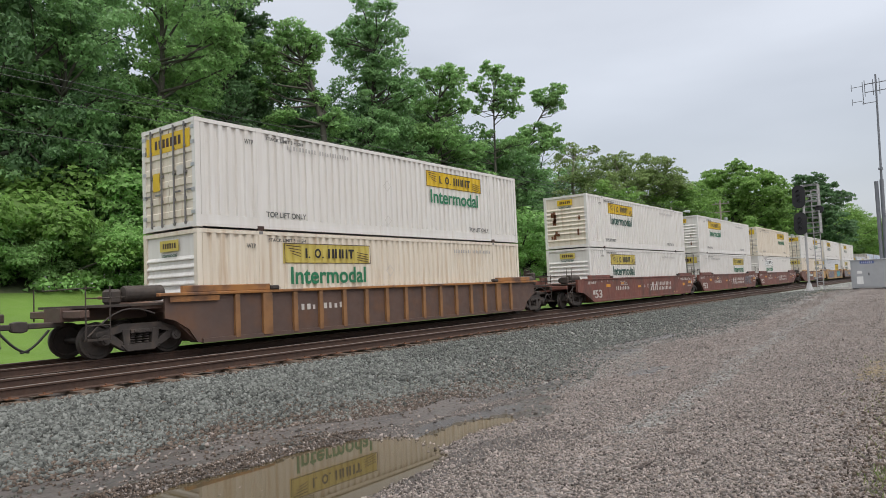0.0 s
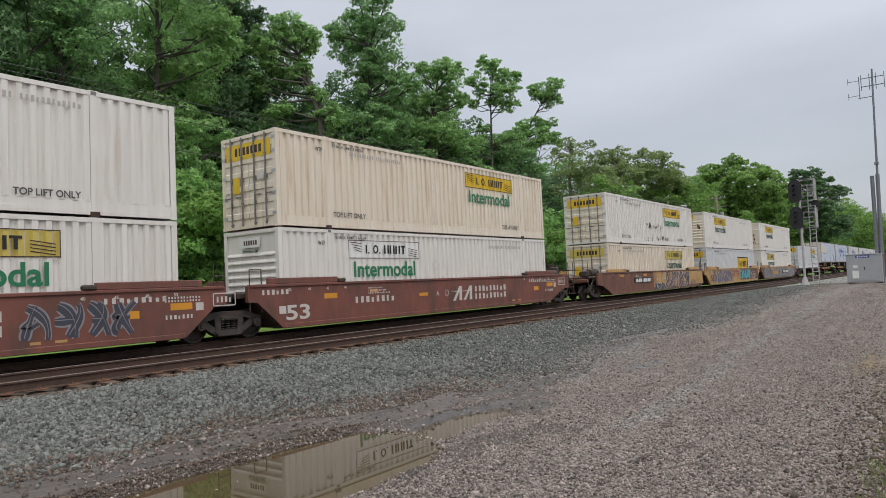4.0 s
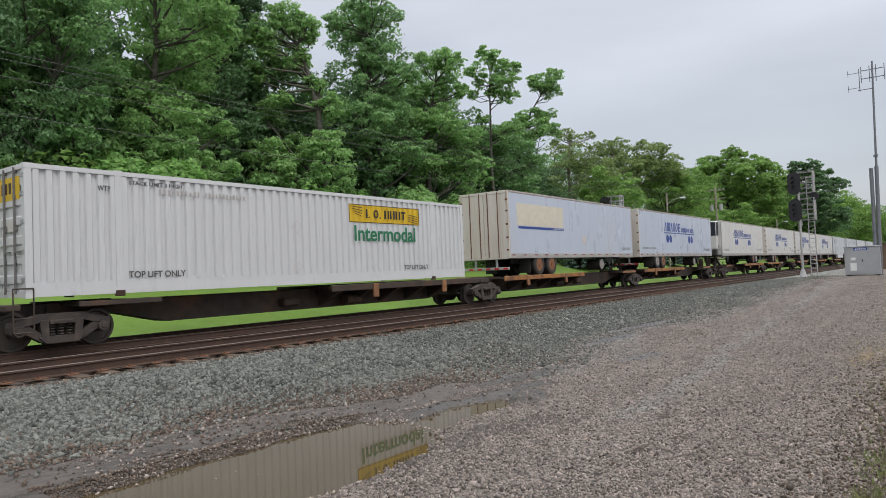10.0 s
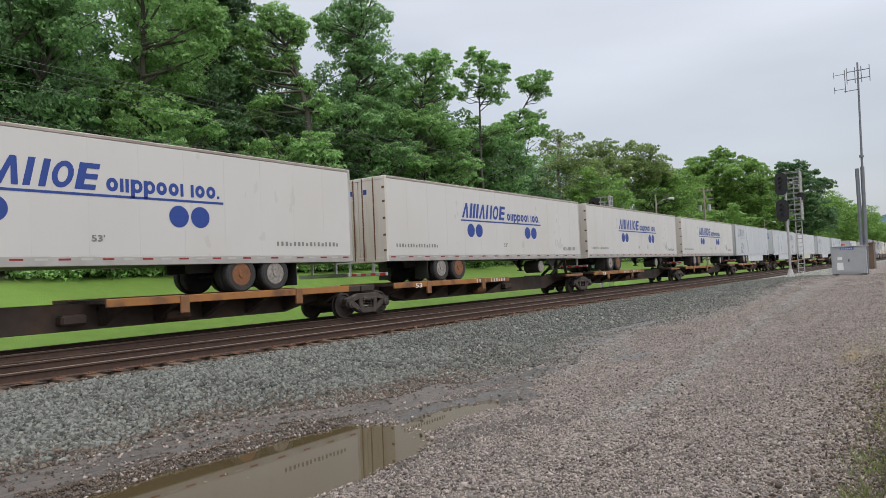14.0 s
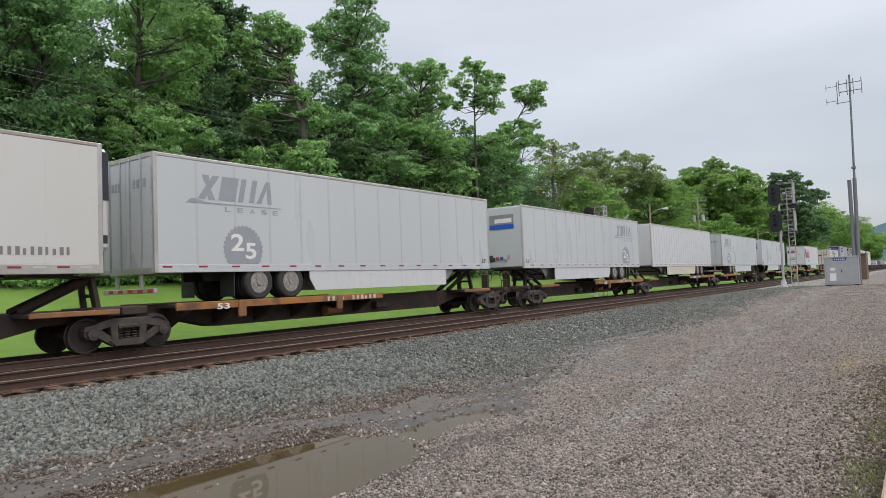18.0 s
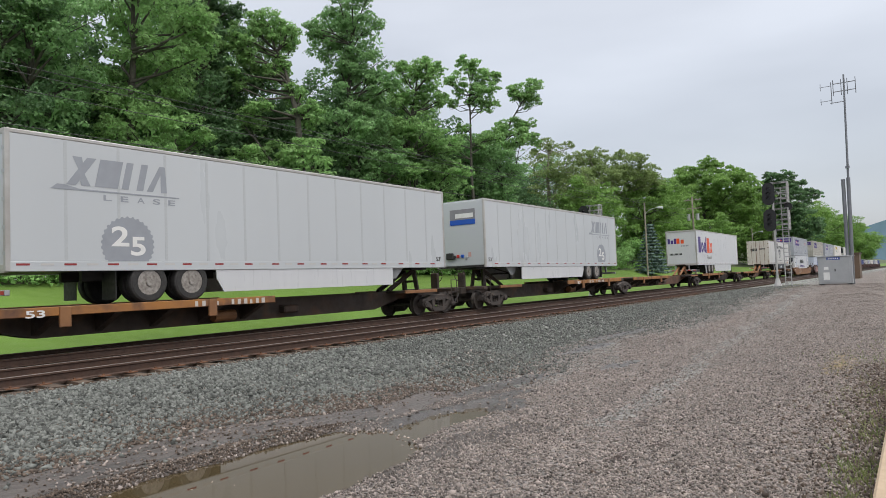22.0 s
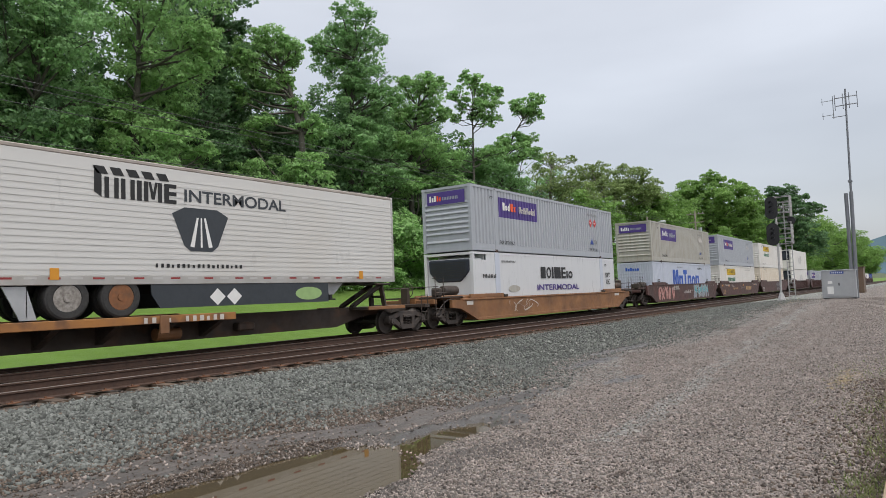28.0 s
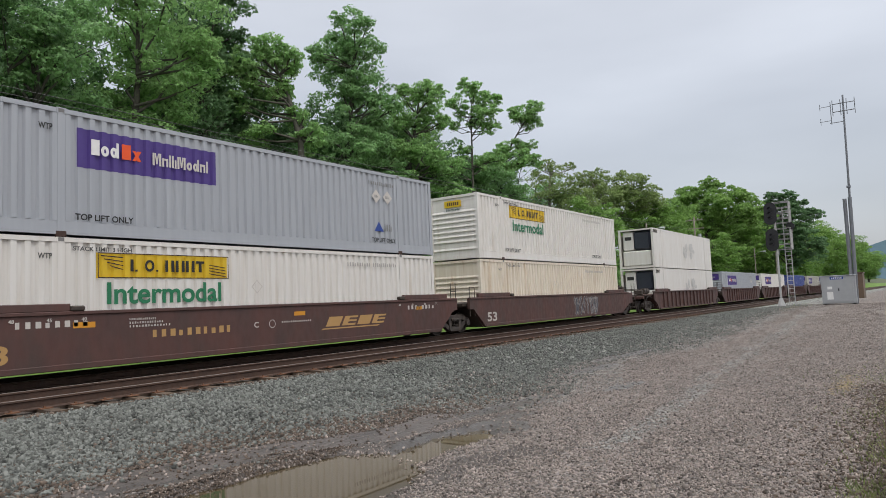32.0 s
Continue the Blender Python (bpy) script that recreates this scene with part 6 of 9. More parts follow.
def courier(faded=False, placard="off_white_ink"):
    """Purple board with white and orange marks."""
    def go(rt, turned):
        xa, xb, z0, z1 = -CL + 2.40, -CL + 6.15, 1.60, 2.52
        decal("logo_board", ribbed_panel(xa, xb, z0, z1), "purple", rt, turned, "purple board with white and orange marks")
        decal("logo_mark", mark("Aod", xa + 0.30, xa + 1.00, z0 + 0.33, z1 - 0.22, SIDE - 0.005), "white_ink", rt, turned)
        decal("logo_mark", mark("Ak", xa + 1.04, xa + 1.58, z0 + 0.33, z1 - 0.22, SIDE - 0.005), "white_ink" if faded else "orange", rt, turned)
        decal("word_marking", mark("wnlliwodnl", xa + 1.85, xb - 0.25, z0 + 0.30, z0 + 0.62, SIDE - 0.005), "off_white_ink" if not faded else "silver_ink", rt, turned)
        part("end_board", boxes((-CL - 0.004, -CL + 0.002, -1.0, 1.0, 2.12, 2.68)), "purple", rt, "purple board on the end wall")
        part("end_mark", boxes(*[(-CL - 0.010, -CL - 0.006, 0.78 - 0.13 * i, 0.87 - 0.13 * i, 2.28, 2.28 + (0.26 if i in (0, 2) else 0.18)) for i in range(3)]), "white_ink", rt)
        part("end_mark", boxes(*[(-CL - 0.010, -CL - 0.006, 0.38 - 0.13 * i, 0.47 - 0.13 * i, 2.28, 2.28 + 0.24 - 0.06 * i) for i in range(2)]), "white_ink" if faded else "orange", rt)
        end_word = part("end_word", boxes(*[(-CL - 0.010, -CL - 0.006, 0.12 - 0.085 * i, 0.17 - 0.085 * i, 2.30, 2.44) for i in range(10)]), "silver_ink", rt)
        tagged(end_word, kind="stuff")
        lettering("lettering", "TOP LIFT ONLY", -CL + 2.35, -CL + 3.75, 0.37, 0.52, "black_ink", rt, SIDE, turned)
        lettering("lettering", "TOP LIFT ONLY", CL - 3.6, CL - 2.3, 0.37, 0.52, "black_ink", rt, SIDE, turned)
        lettering("lettering", "WTP", -CL + 1.55, -CL + 1.85, 2.36, 2.50, "black_ink", rt, SIDE, turned)
        bars("number_marking", CL - 3.7, CL - 2.3, 2.4, 2.53, 12, "grey_ink", rt, SIDE, turned)
        for k in (0, 1):
            bm = bmesh.new()
            shape(bm, [(CL - 3.3 + 0.62 * k, 1.75), (CL - 3.05 + 0.62 * k, 2.0), (CL - 3.3 + 0.62 * k, 2.25), (CL - 3.55 + 0.62 * k, 2.0)], SIDE - 0.003)
            decal("placard", bm, placard, rt, turned, "diamond placard with bands")
            bars("placard_marking", CL - 3.42 + 0.62 * k, CL - 3.18 + 0.62 * k, 1.95, 2.05, 4, "grey_ink" if placard != "red" else "white_ink", rt, SIDE - 0.005, turned)
        bm = bmesh.new()
        shape(bm, [(CL - 3.45, 0.75), (CL - 2.95, 0.75), (CL - 3.2, 1.1)], SIDE - 0.003)
        decal("triangle_mark", bm, "navy", rt, turned)
        bars("number_marking", CL - 2.9, CL - 2.45, 0.78, 1.02, 4, "grey_ink", rt, SIDE, turned)
    return go


def island(rt, turned):
    """Large blue letters as plain shapes on pale blue."""
    bm = mark("wnTnon", -CL + 4.62, -CL + 12.1, 0.95, 2.35, SIDE - 0.005)
    decal("logo_mark", bm, "blue_ink", rt, turned, "large blue brand mark")
    lettering("lettering", "53", -CL + 0.95, -CL + 1.50, 1.28, 1.62, "black_ink", rt, SIDE - 0.003, turned)
    lettering("lettering", "53", CL - 1.75, CL - 1.2, 1.28, 1.62, "black_ink", rt, SIDE - 0.003, turned)
    bars("number_marking", CL - 4.4, CL - 3.0, 2.42, 2.54, 11, "black_ink", rt, SIDE, turned)
    bars("number_marking", -CL + 5.9, -CL + 7.4, 2.5, 2.6, 14, "grey_ink", rt, SIDE, turned)
    bm = bmesh.new()
    for i in range(14):
        y = -1.1 + i * 0.17
        box(bm, -CL - 0.012, -CL + 0.05, y, y + 0.09, 0.2, CH - 0.14)
    part("end_rib", bm, "pale_blue_paint", rt)
    part("end_mark", boxes(*[(-CL - 0.020, -CL - 0.016, 0.55 - 0.17 * i, 0.68 - 0.17 * i, 2.28, 2.28 + (0.24 if i in (0, 2) else 0.17)) for i in range(6)]), "blue_ink", rt)


def plain_writing(rt, turned):
    small_writing(rt, turned, "grey_ink")


# ---- trucks ----
WR = 0.42


def wheelset_bm():
    bm = bmesh.new()
    for s in (-1, 1):
        prof = [(0.11, -0.86), (0.13, -0.80), (0.33, -0.785), (0.355, -0.825), (0.415, -0.82), (0.42, -0.72), (0.445, -0.705), (0.44, -0.675), (0.36, -0.68), (0.33, -0.725), (0.12, -0.73)]
        n = len(bm.faces)
        lathe(bm, [(r, s * y) for r, y in (prof if s > 0 else prof[::-1])][::-1 if s < 0 else 1], 0.0, 28)
    tube(bm, (0, -1.0, 0), (0, 1.0, 0), 0.075, 12)
    for s in (-1, 1):
        tube(bm, (0, s * 0.96, 0), (0, s * 1.12, 0), 0.105, 12)
        for k in range(3):
            a = k * 2.094
            tube(bm, (0.055 * math.cos(a), s * 1.12, 0.055 * math.sin(a)), (0.055 * math.cos(a), s * 1.145, 0.055 * math.sin(a)), 0.02, 6)
    bmesh.ops.recalc_face_normals(bm, faces=bm.faces[:])
    return bm


def side_frame_bm():
    """Cast side frame with two windows and a spring nest; centred on the truck, y = 0."""
    bm = bmesh.new()
    y0, y1 = -0.09, 0.09
    prism(bm, [(-1.08, 0.52), (-0.74, 0.53), (-0.46, 0.62), (0.46, 0.62), (0.74, 0.53), (1.08, 0.52), (1.06, 0.63), (0.80, 0.68), (0.48, 0.79), (-0.48, 0.79), (-0.80, 0.68), (-1.06, 0.63)], y0 - 0.03, y1)
    prism(bm, [(-0.34, 0.13), (0.34, 0.13), (0.50, 0.28), (0.30, 0.30), (-0.30, 0.30), (-0.50, 0.28)], y0 - 0.05, y1 + 0.03)
    for s in (-1, 1):
        pts = [(s * 0.40, 0.15), (s * 0.84, 0.42), (s * 0.86, 0.56), (s * 0.68, 0.55), (s * 0.36, 0.31)]
        prism(bm, pts if s > 0 else pts[::-1], y0 - 0.02, y1)
        pts = [(s * 0.26, 0.26), (s * 0.43, 0.28), (s * 0.47, 0.66), (s * 0.28, 0.66)]
        prism(bm, pts if s > 0 else pts[::-1], y0 - 0.04, y1)
        pts = [(s * 0.78, 0.38), (s * 0.86, 0.31), (s * 0.94, 0.31), (s * 1.06, 0.40), (s * 1.08, 0.56), (s * 0.76, 0.56)]
        prism(bm, pts if s > 0 else pts[::-1], y0 - 0.01, y1 + 0.02)
        tube(bm, (s * 0.89, y0 - 0.11, 0.44), (s * 0.89, y1, 0.44), 0.125, 14)
        tube(bm, (s * 0.89, y0 - 0.13, 0.44), (s * 0.89, y0 - 0.10, 0.44), 0.07, 8)
    for x in (-0.18, 0.0, 0.18):
        for k in range(4):
            tube(bm, (x, -0.02, 0.31 + 0.062 * k), (x, -0.02, 0.345 + 0.062 * k), 0.078, 8)
    box(bm, -0.27, 0.27, y0 - 0.07, y1, 0.55, 0.65)
    for x in (-0.14, 0.14):
        box(bm, x - 0.05, x + 0.05, y0 - 0.09, y0 - 0.06, 0.57, 0.63)
    return bm


def bolster_bm():
    bm = bmesh.new()
    box(bm, -0.22, 0.22, -1.0, 1.0, 0.48, 0.72)
    tube(bm, (0, 0, 0.72), (0, 0, 0.86), 0.30, 14)
    for s in (-1, 1):
        box(bm, s * 0.42 - 0.03, s * 0.42 + 0.03, -0.8, 0.8, 0.36, 0.44)
    return bm


def truck(x, parent):
    tk = shared("truck", "bolster", bolster_bm, "frame_dark", parent)
    tk.location = (x, 0, 0)
    for s in (-1, 1):
        f = shared("side_frame", "side_frame", side_frame_bm, "truck_steel", tk, bevel=0.012)
        f.location = (0, s * 1.0, 0)
    for s in (-1, 1):
        w = shared("wheelset", "wheelset", wheelset_bm, "wheel_steel", tk)
        w.location = (s * 0.89, 0, WR)
        WHEELS.append(w)
    return tk


def coupler(parent, x, d):
    """Knuckle coupler and air hose at a car's end; d is the way it points."""
    bm = bmesh.new()
    box(bm, *sorted((x - d * 0.20, x - d * 1.0)), -0.075, 0.075, 0.78, 0.91)
    prism(bm, [(p if d > 0 else 2 * x - p, q) for p, q in ((x - 0.24, 0.74), (x - 0.03, 0.70), (x + 0.10, 0.74), (x + 0.10, 0.93), (x - 0.03, 0.97), (x - 0.24, 0.95))][::1 if d > 0 else -1], *((-0.16, 0.0) if d > 0 else (0.004, 0.16)))
    part("coupler", bm, "truck_steel", parent, bevel=0.02)
    path = []
    for i in range(9):
        u = i / 8
        path.append((np.array([x - d * 0.55 + d * 0.6 * u, -0.32, 0.74 - 0.46 * math.sin(math.pi * 0.5 * u)]), 0.027))
    v, f = limb_tubes([path], 6)
    soup("air_hose", v, f, "tyre", parent)


def handrails(parent, rows):
    for r in rows:
        part("handrail", tubes(*[(a, b, 0.017) for a, b in zip(r, r[1:])], n=6), "frame_dark", parent)


# ---- well cars ----


def well_side(s, ribbed, left, right, drop=0.0):
    def go():
        bm = bmesh.new()
        L = CL
        def end(mode):
            return [(L + 0.02, 0.22), (L + 1.30, 0.74), (L + 1.95, 0.80), (L + 1.95, 1.44 - drop)] if mode == "c" else [(L + 0.06, 0.22), (L + 0.95, 0.98), (L + 1.25, 1.00), (L + 1.25, 1.44 - drop)]
        pts = [(-x, z) for x, z in end(left)[::-1]] + end(right)
        if ribbed:
            pts = [(-L - 1.0, 0.86), (-L - 0.75, 0.80), (-L - 0.35, 0.55), (-L - 0.1, 0.20), (L + 0.1, 0.20), (L + 0.35, 0.55), (L + 0.75, 0.80), (L + 1.0, 0.86), (L + 1.0, 1.40), (-L - 1.0, 1.40)]
        a, b = sorted((s * (1.43 if ribbed else 1.49), s * 1.36))
        prism(bm, pts, a, b)
        return bm
    return go


def well_floor():
    bm = bmesh.new()
    box(bm, -CL - 0.1, CL + 0.1, -1.36, -1.05, 0.20, 0.24)
    box(bm, -CL - 0.1, CL + 0.1, 1.05, 1.36, 0.20, 0.24)
    for i in range(9):
        x = -CL + 0.4 + i * 1.91
        box(bm, x - 0.12, x + 0.12, -1.355, 1.355, 0.19, 0.25)
    return bm


def end_body(d, reach):
    """Sloped end sheet and draft sill over the truck."""
    def go():
        bm = bmesh.new()
        e = CL
        pts = [(d * (e + 0.15), 0.25), (d * (e + 0.95), 1.02), (d * (e + 0.95), 1.20), (d * (e + 0.15), 1.30)]
        prism(bm, pts if d > 0 else pts[::-1], -1.36, 1.36)
        box(bm, *sorted((d * (e + 0.9), d * (e + reach))), -0.42, 0.42, 0.90, 1.22)
        box(bm, *sorted((d * (e + 0.9), d * (e + min(reach, 1.75)))), -1.25, 1.25, 1.12, 1.24)
        return bm
    return go


def well_car(x_left, paint, chord, label, left, right, ribbed=False, rib_paint="rib_orange", deco=None, left_gap=3.2, right_gap=3.2, end_paint=None, drop=0.0):
    """One well unit. left and right: 'c' coupled end with its own truck, 't' shared truck carried here, 's' shared truck carried by the neighbour."""
    rt = rolling("well_car", label, "railway wagon", x_left + CL)
    for s in (-1, 1):
        sd = shared("side_sill", ("well_side", s, ribbed, left == "c", right == "c", drop), well_side(s, ribbed, left, right, drop), paint, rt)
        a, b = sorted((s * 1.53, s * 1.36))
        shared("top_chord", ("top_chord", s, drop), lambda: boxes((-CL - 1.2, CL + 1.2, a, b, 1.40 - drop, 1.48 - drop)), chord, rt, bevel=0.012)
        if ribbed:
            for i in range(17):
                if i in (0, 16):
                    continue
                x = -CL + 0.05 + i * 1.0
                wide = 0.16 if i in (2, 14) else 0.075
                rib = shared("rib", ("rib", s, wide), lambda: boxes((-wide, wide, *sorted((s * 1.52, s * 1.42)), 0.24, 1.40)), rib_paint, rt, bevel=0.01)
                rib.location = (x, 0, 0)
            shared("bottom_chord", ("bottom_chord", s), lambda: boxes((-CL + 0.0, CL, *sorted((s * 1.50, s * 1.36)), 0.18, 0.29)), paint, rt)
        else:
            shared("bottom_chord", ("bottom_chord2", s), lambda: boxes((-CL - 0.02, CL + 0.02, *sorted((s * 1.505, s * 1.36)), 0.20, 0.33)), paint, rt, bevel=0.012)
        for d in (-1, 1):
            shared("end_chord", ("end_chord", s, d, drop), lambda: boxes((*sorted((d * (CL - 2.15), d * (CL + 0.55))), *sorted((s * 1.50, s * 1.37)), 1.48 - drop, 1.65 - drop)), end_paint or chord, rt, bevel=0.015)
            shared("tie_hook", ("hook", s, d, drop), lambda: boxes((*sorted((d * (CL - 2.45), d * (CL - 2.15))), *sorted((s * 1.56, s * 1.36)), 1.48 - drop, 1.60 - drop)), "frame_dark", rt, bevel=0.03)
    shared("well_floor", "well_floor", well_floor, "frame_dark", rt)
    for d, mode, gap in ((-1, left, left_gap), (1, right, right_gap)):
        reach = {"c": 3.0, "t": 1.6, "s": 1.45}[mode]
        shared("end_platform", ("end_body", d, reach), end_body(d, reach), "frame_dark" if mode != "c" else paint, rt)
        if mode == "c":
            truck(d * (CL + 1.45), rt)
            coupler(rt, d * (CL + gap / 2 + 0.05), d)
            part("end_sill", boxes((*sorted((d * (CL + 2.75), d * (CL + 2.95))), -1.32, 1.32, 0.98, 1.16)), paint if d < 0 else "sill_brown", rt, bevel=0.02)
            part("end_deck", boxes((*sorted((d * (CL + 0.95), d * (CL + 2.75))), -1.34, 1.34, 1.20, 1.26)), "frame_dark", rt)
            bm = bmesh.new()
            tube(bm, (d * (CL + 0.75), -0.86, 1.50), (d * (CL + 1.75), -0.86, 1.50), 0.20, 14)
            part("air_reservoir", bm, "sill_brown" if d > 0 else "frame_dark", rt, "long air reservoir tank", bevel=0.03)
            bm = bmesh.new()
            tube(bm, (d * (CL + 0.9), -0.30, 1.44), (d * (CL + 1.55), -0.30, 1.44), 0.15, 12)
            part("brake_cylinder", bm, "frame_dark", rt, bevel=0.03)
            part("brake_valve", boxes((*sorted((d * (CL + 1.80), d * (CL + 2.12))), -0.95, -0.55, 1.26, 1.62 if d < 0 else 1.86)), "frame_dark", rt, bevel=0.06)
            if d > 0:
                bm = bmesh.new()
                prism(bm, [(min(d * (CL + 2.15), d * (CL + 2.30)), 1.20), (max(d * (CL + 2.15), d * (CL + 2.30)), 1.20), (max(d * (CL + 2.18), d * (CL + 2.28)), 1.98), (min(d * (CL + 2.18), d * (CL + 2.28)), 1.98)], -0.55, -0.25)
                part("brake_stand", bm, "frame_dark", rt, bevel=0.02)
                cw, sides = d * (CL + 2.36), 14
                path = [(np.array([cw, -0.40 + 0.27 * math.cos(2 * math.pi * k / sides), 1.80 + 0.27 * math.sin(2 * math.pi * k / sides)]), 0.016) for k in range(sides + 1)]
                v, f = limb_tubes([path] + [[(path[k][0], 0.012), (path[k + 7][0], 0.012)] for k in (0, 2, 5)], 5)
                soup("brake_wheel", v, f, "frame_dark", rt)
            path = [(np.array([d * (CL + 1.2 + 1.6 * u), -1.30, 1.0 + 0.34 * math.sin(math.pi * u) - 0.45 * u]), 0.022) for u in [k / 8 for k in range(9)]]
            v, f = limb_tubes([path], 6)
            soup("air_pipe", v, f, "truck_steel", rt)
            part("step", boxes((*sorted((d * (CL + 2.35), d * (CL + 2.85))), -1.42, -1.22, 0.46, 0.50)), "frame_dark", rt)
            X = CL + 2.85
            top = 1.7 if ribbed else 2.05
            handrails(rt, [[(d * X, -1.33, 0.45), (d * X, -1.33, top)], [(d * (X - 0.55), -1.33, 0.45), (d * (X - 0.55), -1.33, top)], [(d * X, -1.33, 1.42), (d * (X - 0.9), -1.33, 1.42)], [(d * X, -1.33, 0.8), (d * (X - 0.55), -1.33, 0.8)], [(d * X, 1.33, 0.9), (d * X, 1.33, top)], [(d * (X - 0.2), -1.33, 1.66), (d * (X - 0.2), 1.33, 1.66)]])
        elif mode == "t":
            truck(d * (CL + gap / 2), rt)
            X = CL + 0.95
            handrails(rt, [[(d * X, -1.40, 1.0), (d * X, -1.40, 2.1)], [(d * (X + 0.35), -1.40, 1.0), (d * (X + 0.35), -1.40, 2.1)], [(d * X, -1.40, 1.75), (d * (X + 0.35), -1.40, 1.75)], [(d * X, -1.40, 1.35), (d * (X + 0.35), -1.40, 1.35)]])
            part("joint_frame", boxes((*sorted((d * (CL + 1.1), d * (CL + 1.9))), -0.9, 0.9, 0.9, 1.15)), "frame_dark", rt, bevel=0.03)
        else:
            X = CL + 0.75
            handrails(rt, [[(d * X, -1.42, 0.7), (d * X, -1.42, 1.9), (d * (X + 0.4), -1.42, 1.9), (d * (X + 0.4), -1.42, 0.7)]])
    if deco:
        deco(rt)
    return rt


WS = -1.494


def plates(rt, spots, mat="amber"):
    for x, z, w, h in spots:
        bm = bmesh.new()
        shape(bm, [(x, z), (x + w, z), (x + w, z + h), (x, z + h)], WS)
        part("reflector", bm, mat, rt)


def ribbon(bm, a, c, b, w0, w1, y, n=9):
    """A curved brush stroke from a to b bent towards c, w0 wide at first and w1 at the end."""
    prev = None
    for i in range(n + 1):
        u = i / n
        p = a * (1 - u) ** 2 + c * 2 * u * (1 - u) + b * u * u
        d = ((c - a) * (1 - u) + (b - c) * u).normalized()
        side = Vector((-d.y, d.x)) * (w0 + (w1 - w0) * u) * (0.55 + 0.45 * math.sin(math.pi * min(u * 1.25 + 0.12, 1.0)))
        pair = (p + side, p - side)
        if prev:
            shape(bm, [tuple(prev[0]), tuple(pair[0]), tuple(pair[1]), tuple(prev[1])], y)
        prev = pair


def sprayed(rt, sets):
    for nm, bm, mt in sets:
        tagged(part(nm, bm, mt, rt, "sprayed graffiti on the side"), kind="stuff")


def graffiti(rt, x0, x1, z0, z1, letters, fill, outline, seed, y=WS - 0.002):
    """Fat rounded strokes with an edge, in no readable form."""
    r = random.Random(seed)
    u, h = (x1 - x0) / letters, z1 - z0
    back, front, lines = bmesh.new(), bmesh.new(), bmesh.new()
    k = 0
    for i in range(letters):
        m = x0 + u * (i + 0.5)
        for j in range(3):
            a = Vector((m + u * r.uniform(-0.42, 0.1), z0 + h * (0.15, 0.85, 0.5)[j]))
            b = Vector((m + u * r.uniform(0.0, 0.45), z0 + h * (0.88, 0.12, 0.5)[j]))
            c = (a + b) / 2 + Vector((u * r.uniform(-0.7, 0.7), h * r.uniform(-0.3, 0.3)))
            w = min(u, h) * r.uniform(0.13, 0.19)
            for bm, ww, dy in ((back, w + 0.045, 0.0), (front, w, -0.0012)):
                ribbon(bm, a, c, b, ww, ww * 0.9, y + dy - 0.00018 * k)
            ribbon(lines, a + Vector((0, w * 0.4)), c + Vector((0, w * 0.4)), b + Vector((0, w * 0.4)), 0.012, 0.006, y - 0.008 - 0.0001 * k, 6)
            k += 1
    sprayed(rt, (("graffiti_outline", back, outline), ("graffiti_fill", front, fill), ("graffiti_stroke", lines, outline)))


def wild_style(rt, x0, x1, z0, z1, letters, fill, outline, seed, y=WS - 0.008, thick=0.11, lean=0.25):
    """Interlocking curved and pointed strokes with a pale edge, in no readable form."""
    r = random.Random(seed)
    u, h = (x1 - x0) / letters, z1 - z0
    back, front = bmesh.new(), bmesh.new()
    k = 0
    for i in range(letters):
        for j in range(6):
            up = j % 2
            a = Vector((x0 + u * (i + r.uniform(-0.1, 0.9)), z0 + (0.04 if up else 0.96) * h))
            b = Vector((x0 + u * (i + r.uniform(0.0, 1.1)) + lean * h * (1 if up else -1), z0 + (r.uniform(0.55, 0.98) if up else r.uniform(0.02, 0.45)) * h))
            b.x = min(max(b.x, x0), x1)
            c = (a + b) / 2 + Vector((u * r.uniform(-0.75, 0.75), h * r.uniform(-0.25, 0.25)))
            c.y = min(max(c.y, z0), z1)
            w = thick * r.uniform(0.6, 1.15)
            for bm, ww, dy in ((back, w + 0.035, 0.0), (front, w, -0.0012)):
                ribbon(bm, a, c, b, ww, ww * 0.15 if j < 4 else ww, y + dy - 0.00016 * k)
            k += 1
    for bm in (back, front):
        for v in bm.verts:
            v.co.z = min(max(v.co.z, z0 - 0.03), z1 + 0.03)
    sprayed(rt, (("graffiti_outline", back, outline), ("graffiti_fill", front, fill)))


def stencils(rt, ink="off_white_ink", letter="A"):
    """Lengths of the loads the well takes, weight lines and the unit's letter."""
    for k, word in enumerate(("53", "48", "45", "40")):
        for e in (-1, 1):
            x = e * (CL - 0.2 - 0.75 * k) - 0.06
            lettering("lettering", word, x, x + 0.11, 1.26, 1.34, ink, rt, WS - 0.0135)
    lettering("lettering", letter, -0.9, -0.74, 0.84, 1.0, ink, rt, WS - 0.0135)
    bm = bmesh.new()
    ring(bm, -0.25, 0.92, 0.12, 0.12, 0.018, WS - 0.0135, 16)
    tagged(part("load_mark", bm, ink, rt), kind="stuff")
    for k in range(3):
        bars("data_marking", -CL + 3.5, -CL + 4.6 - 0.2 * k, 1.05 + 0.085 * k, 1.10 + 0.085 * k, 14, ink, rt, WS - 0.0135)
    bars("data_marking", 0.1, 1.3, 0.93, 0.98, 14, ink, rt, WS - 0.0135)


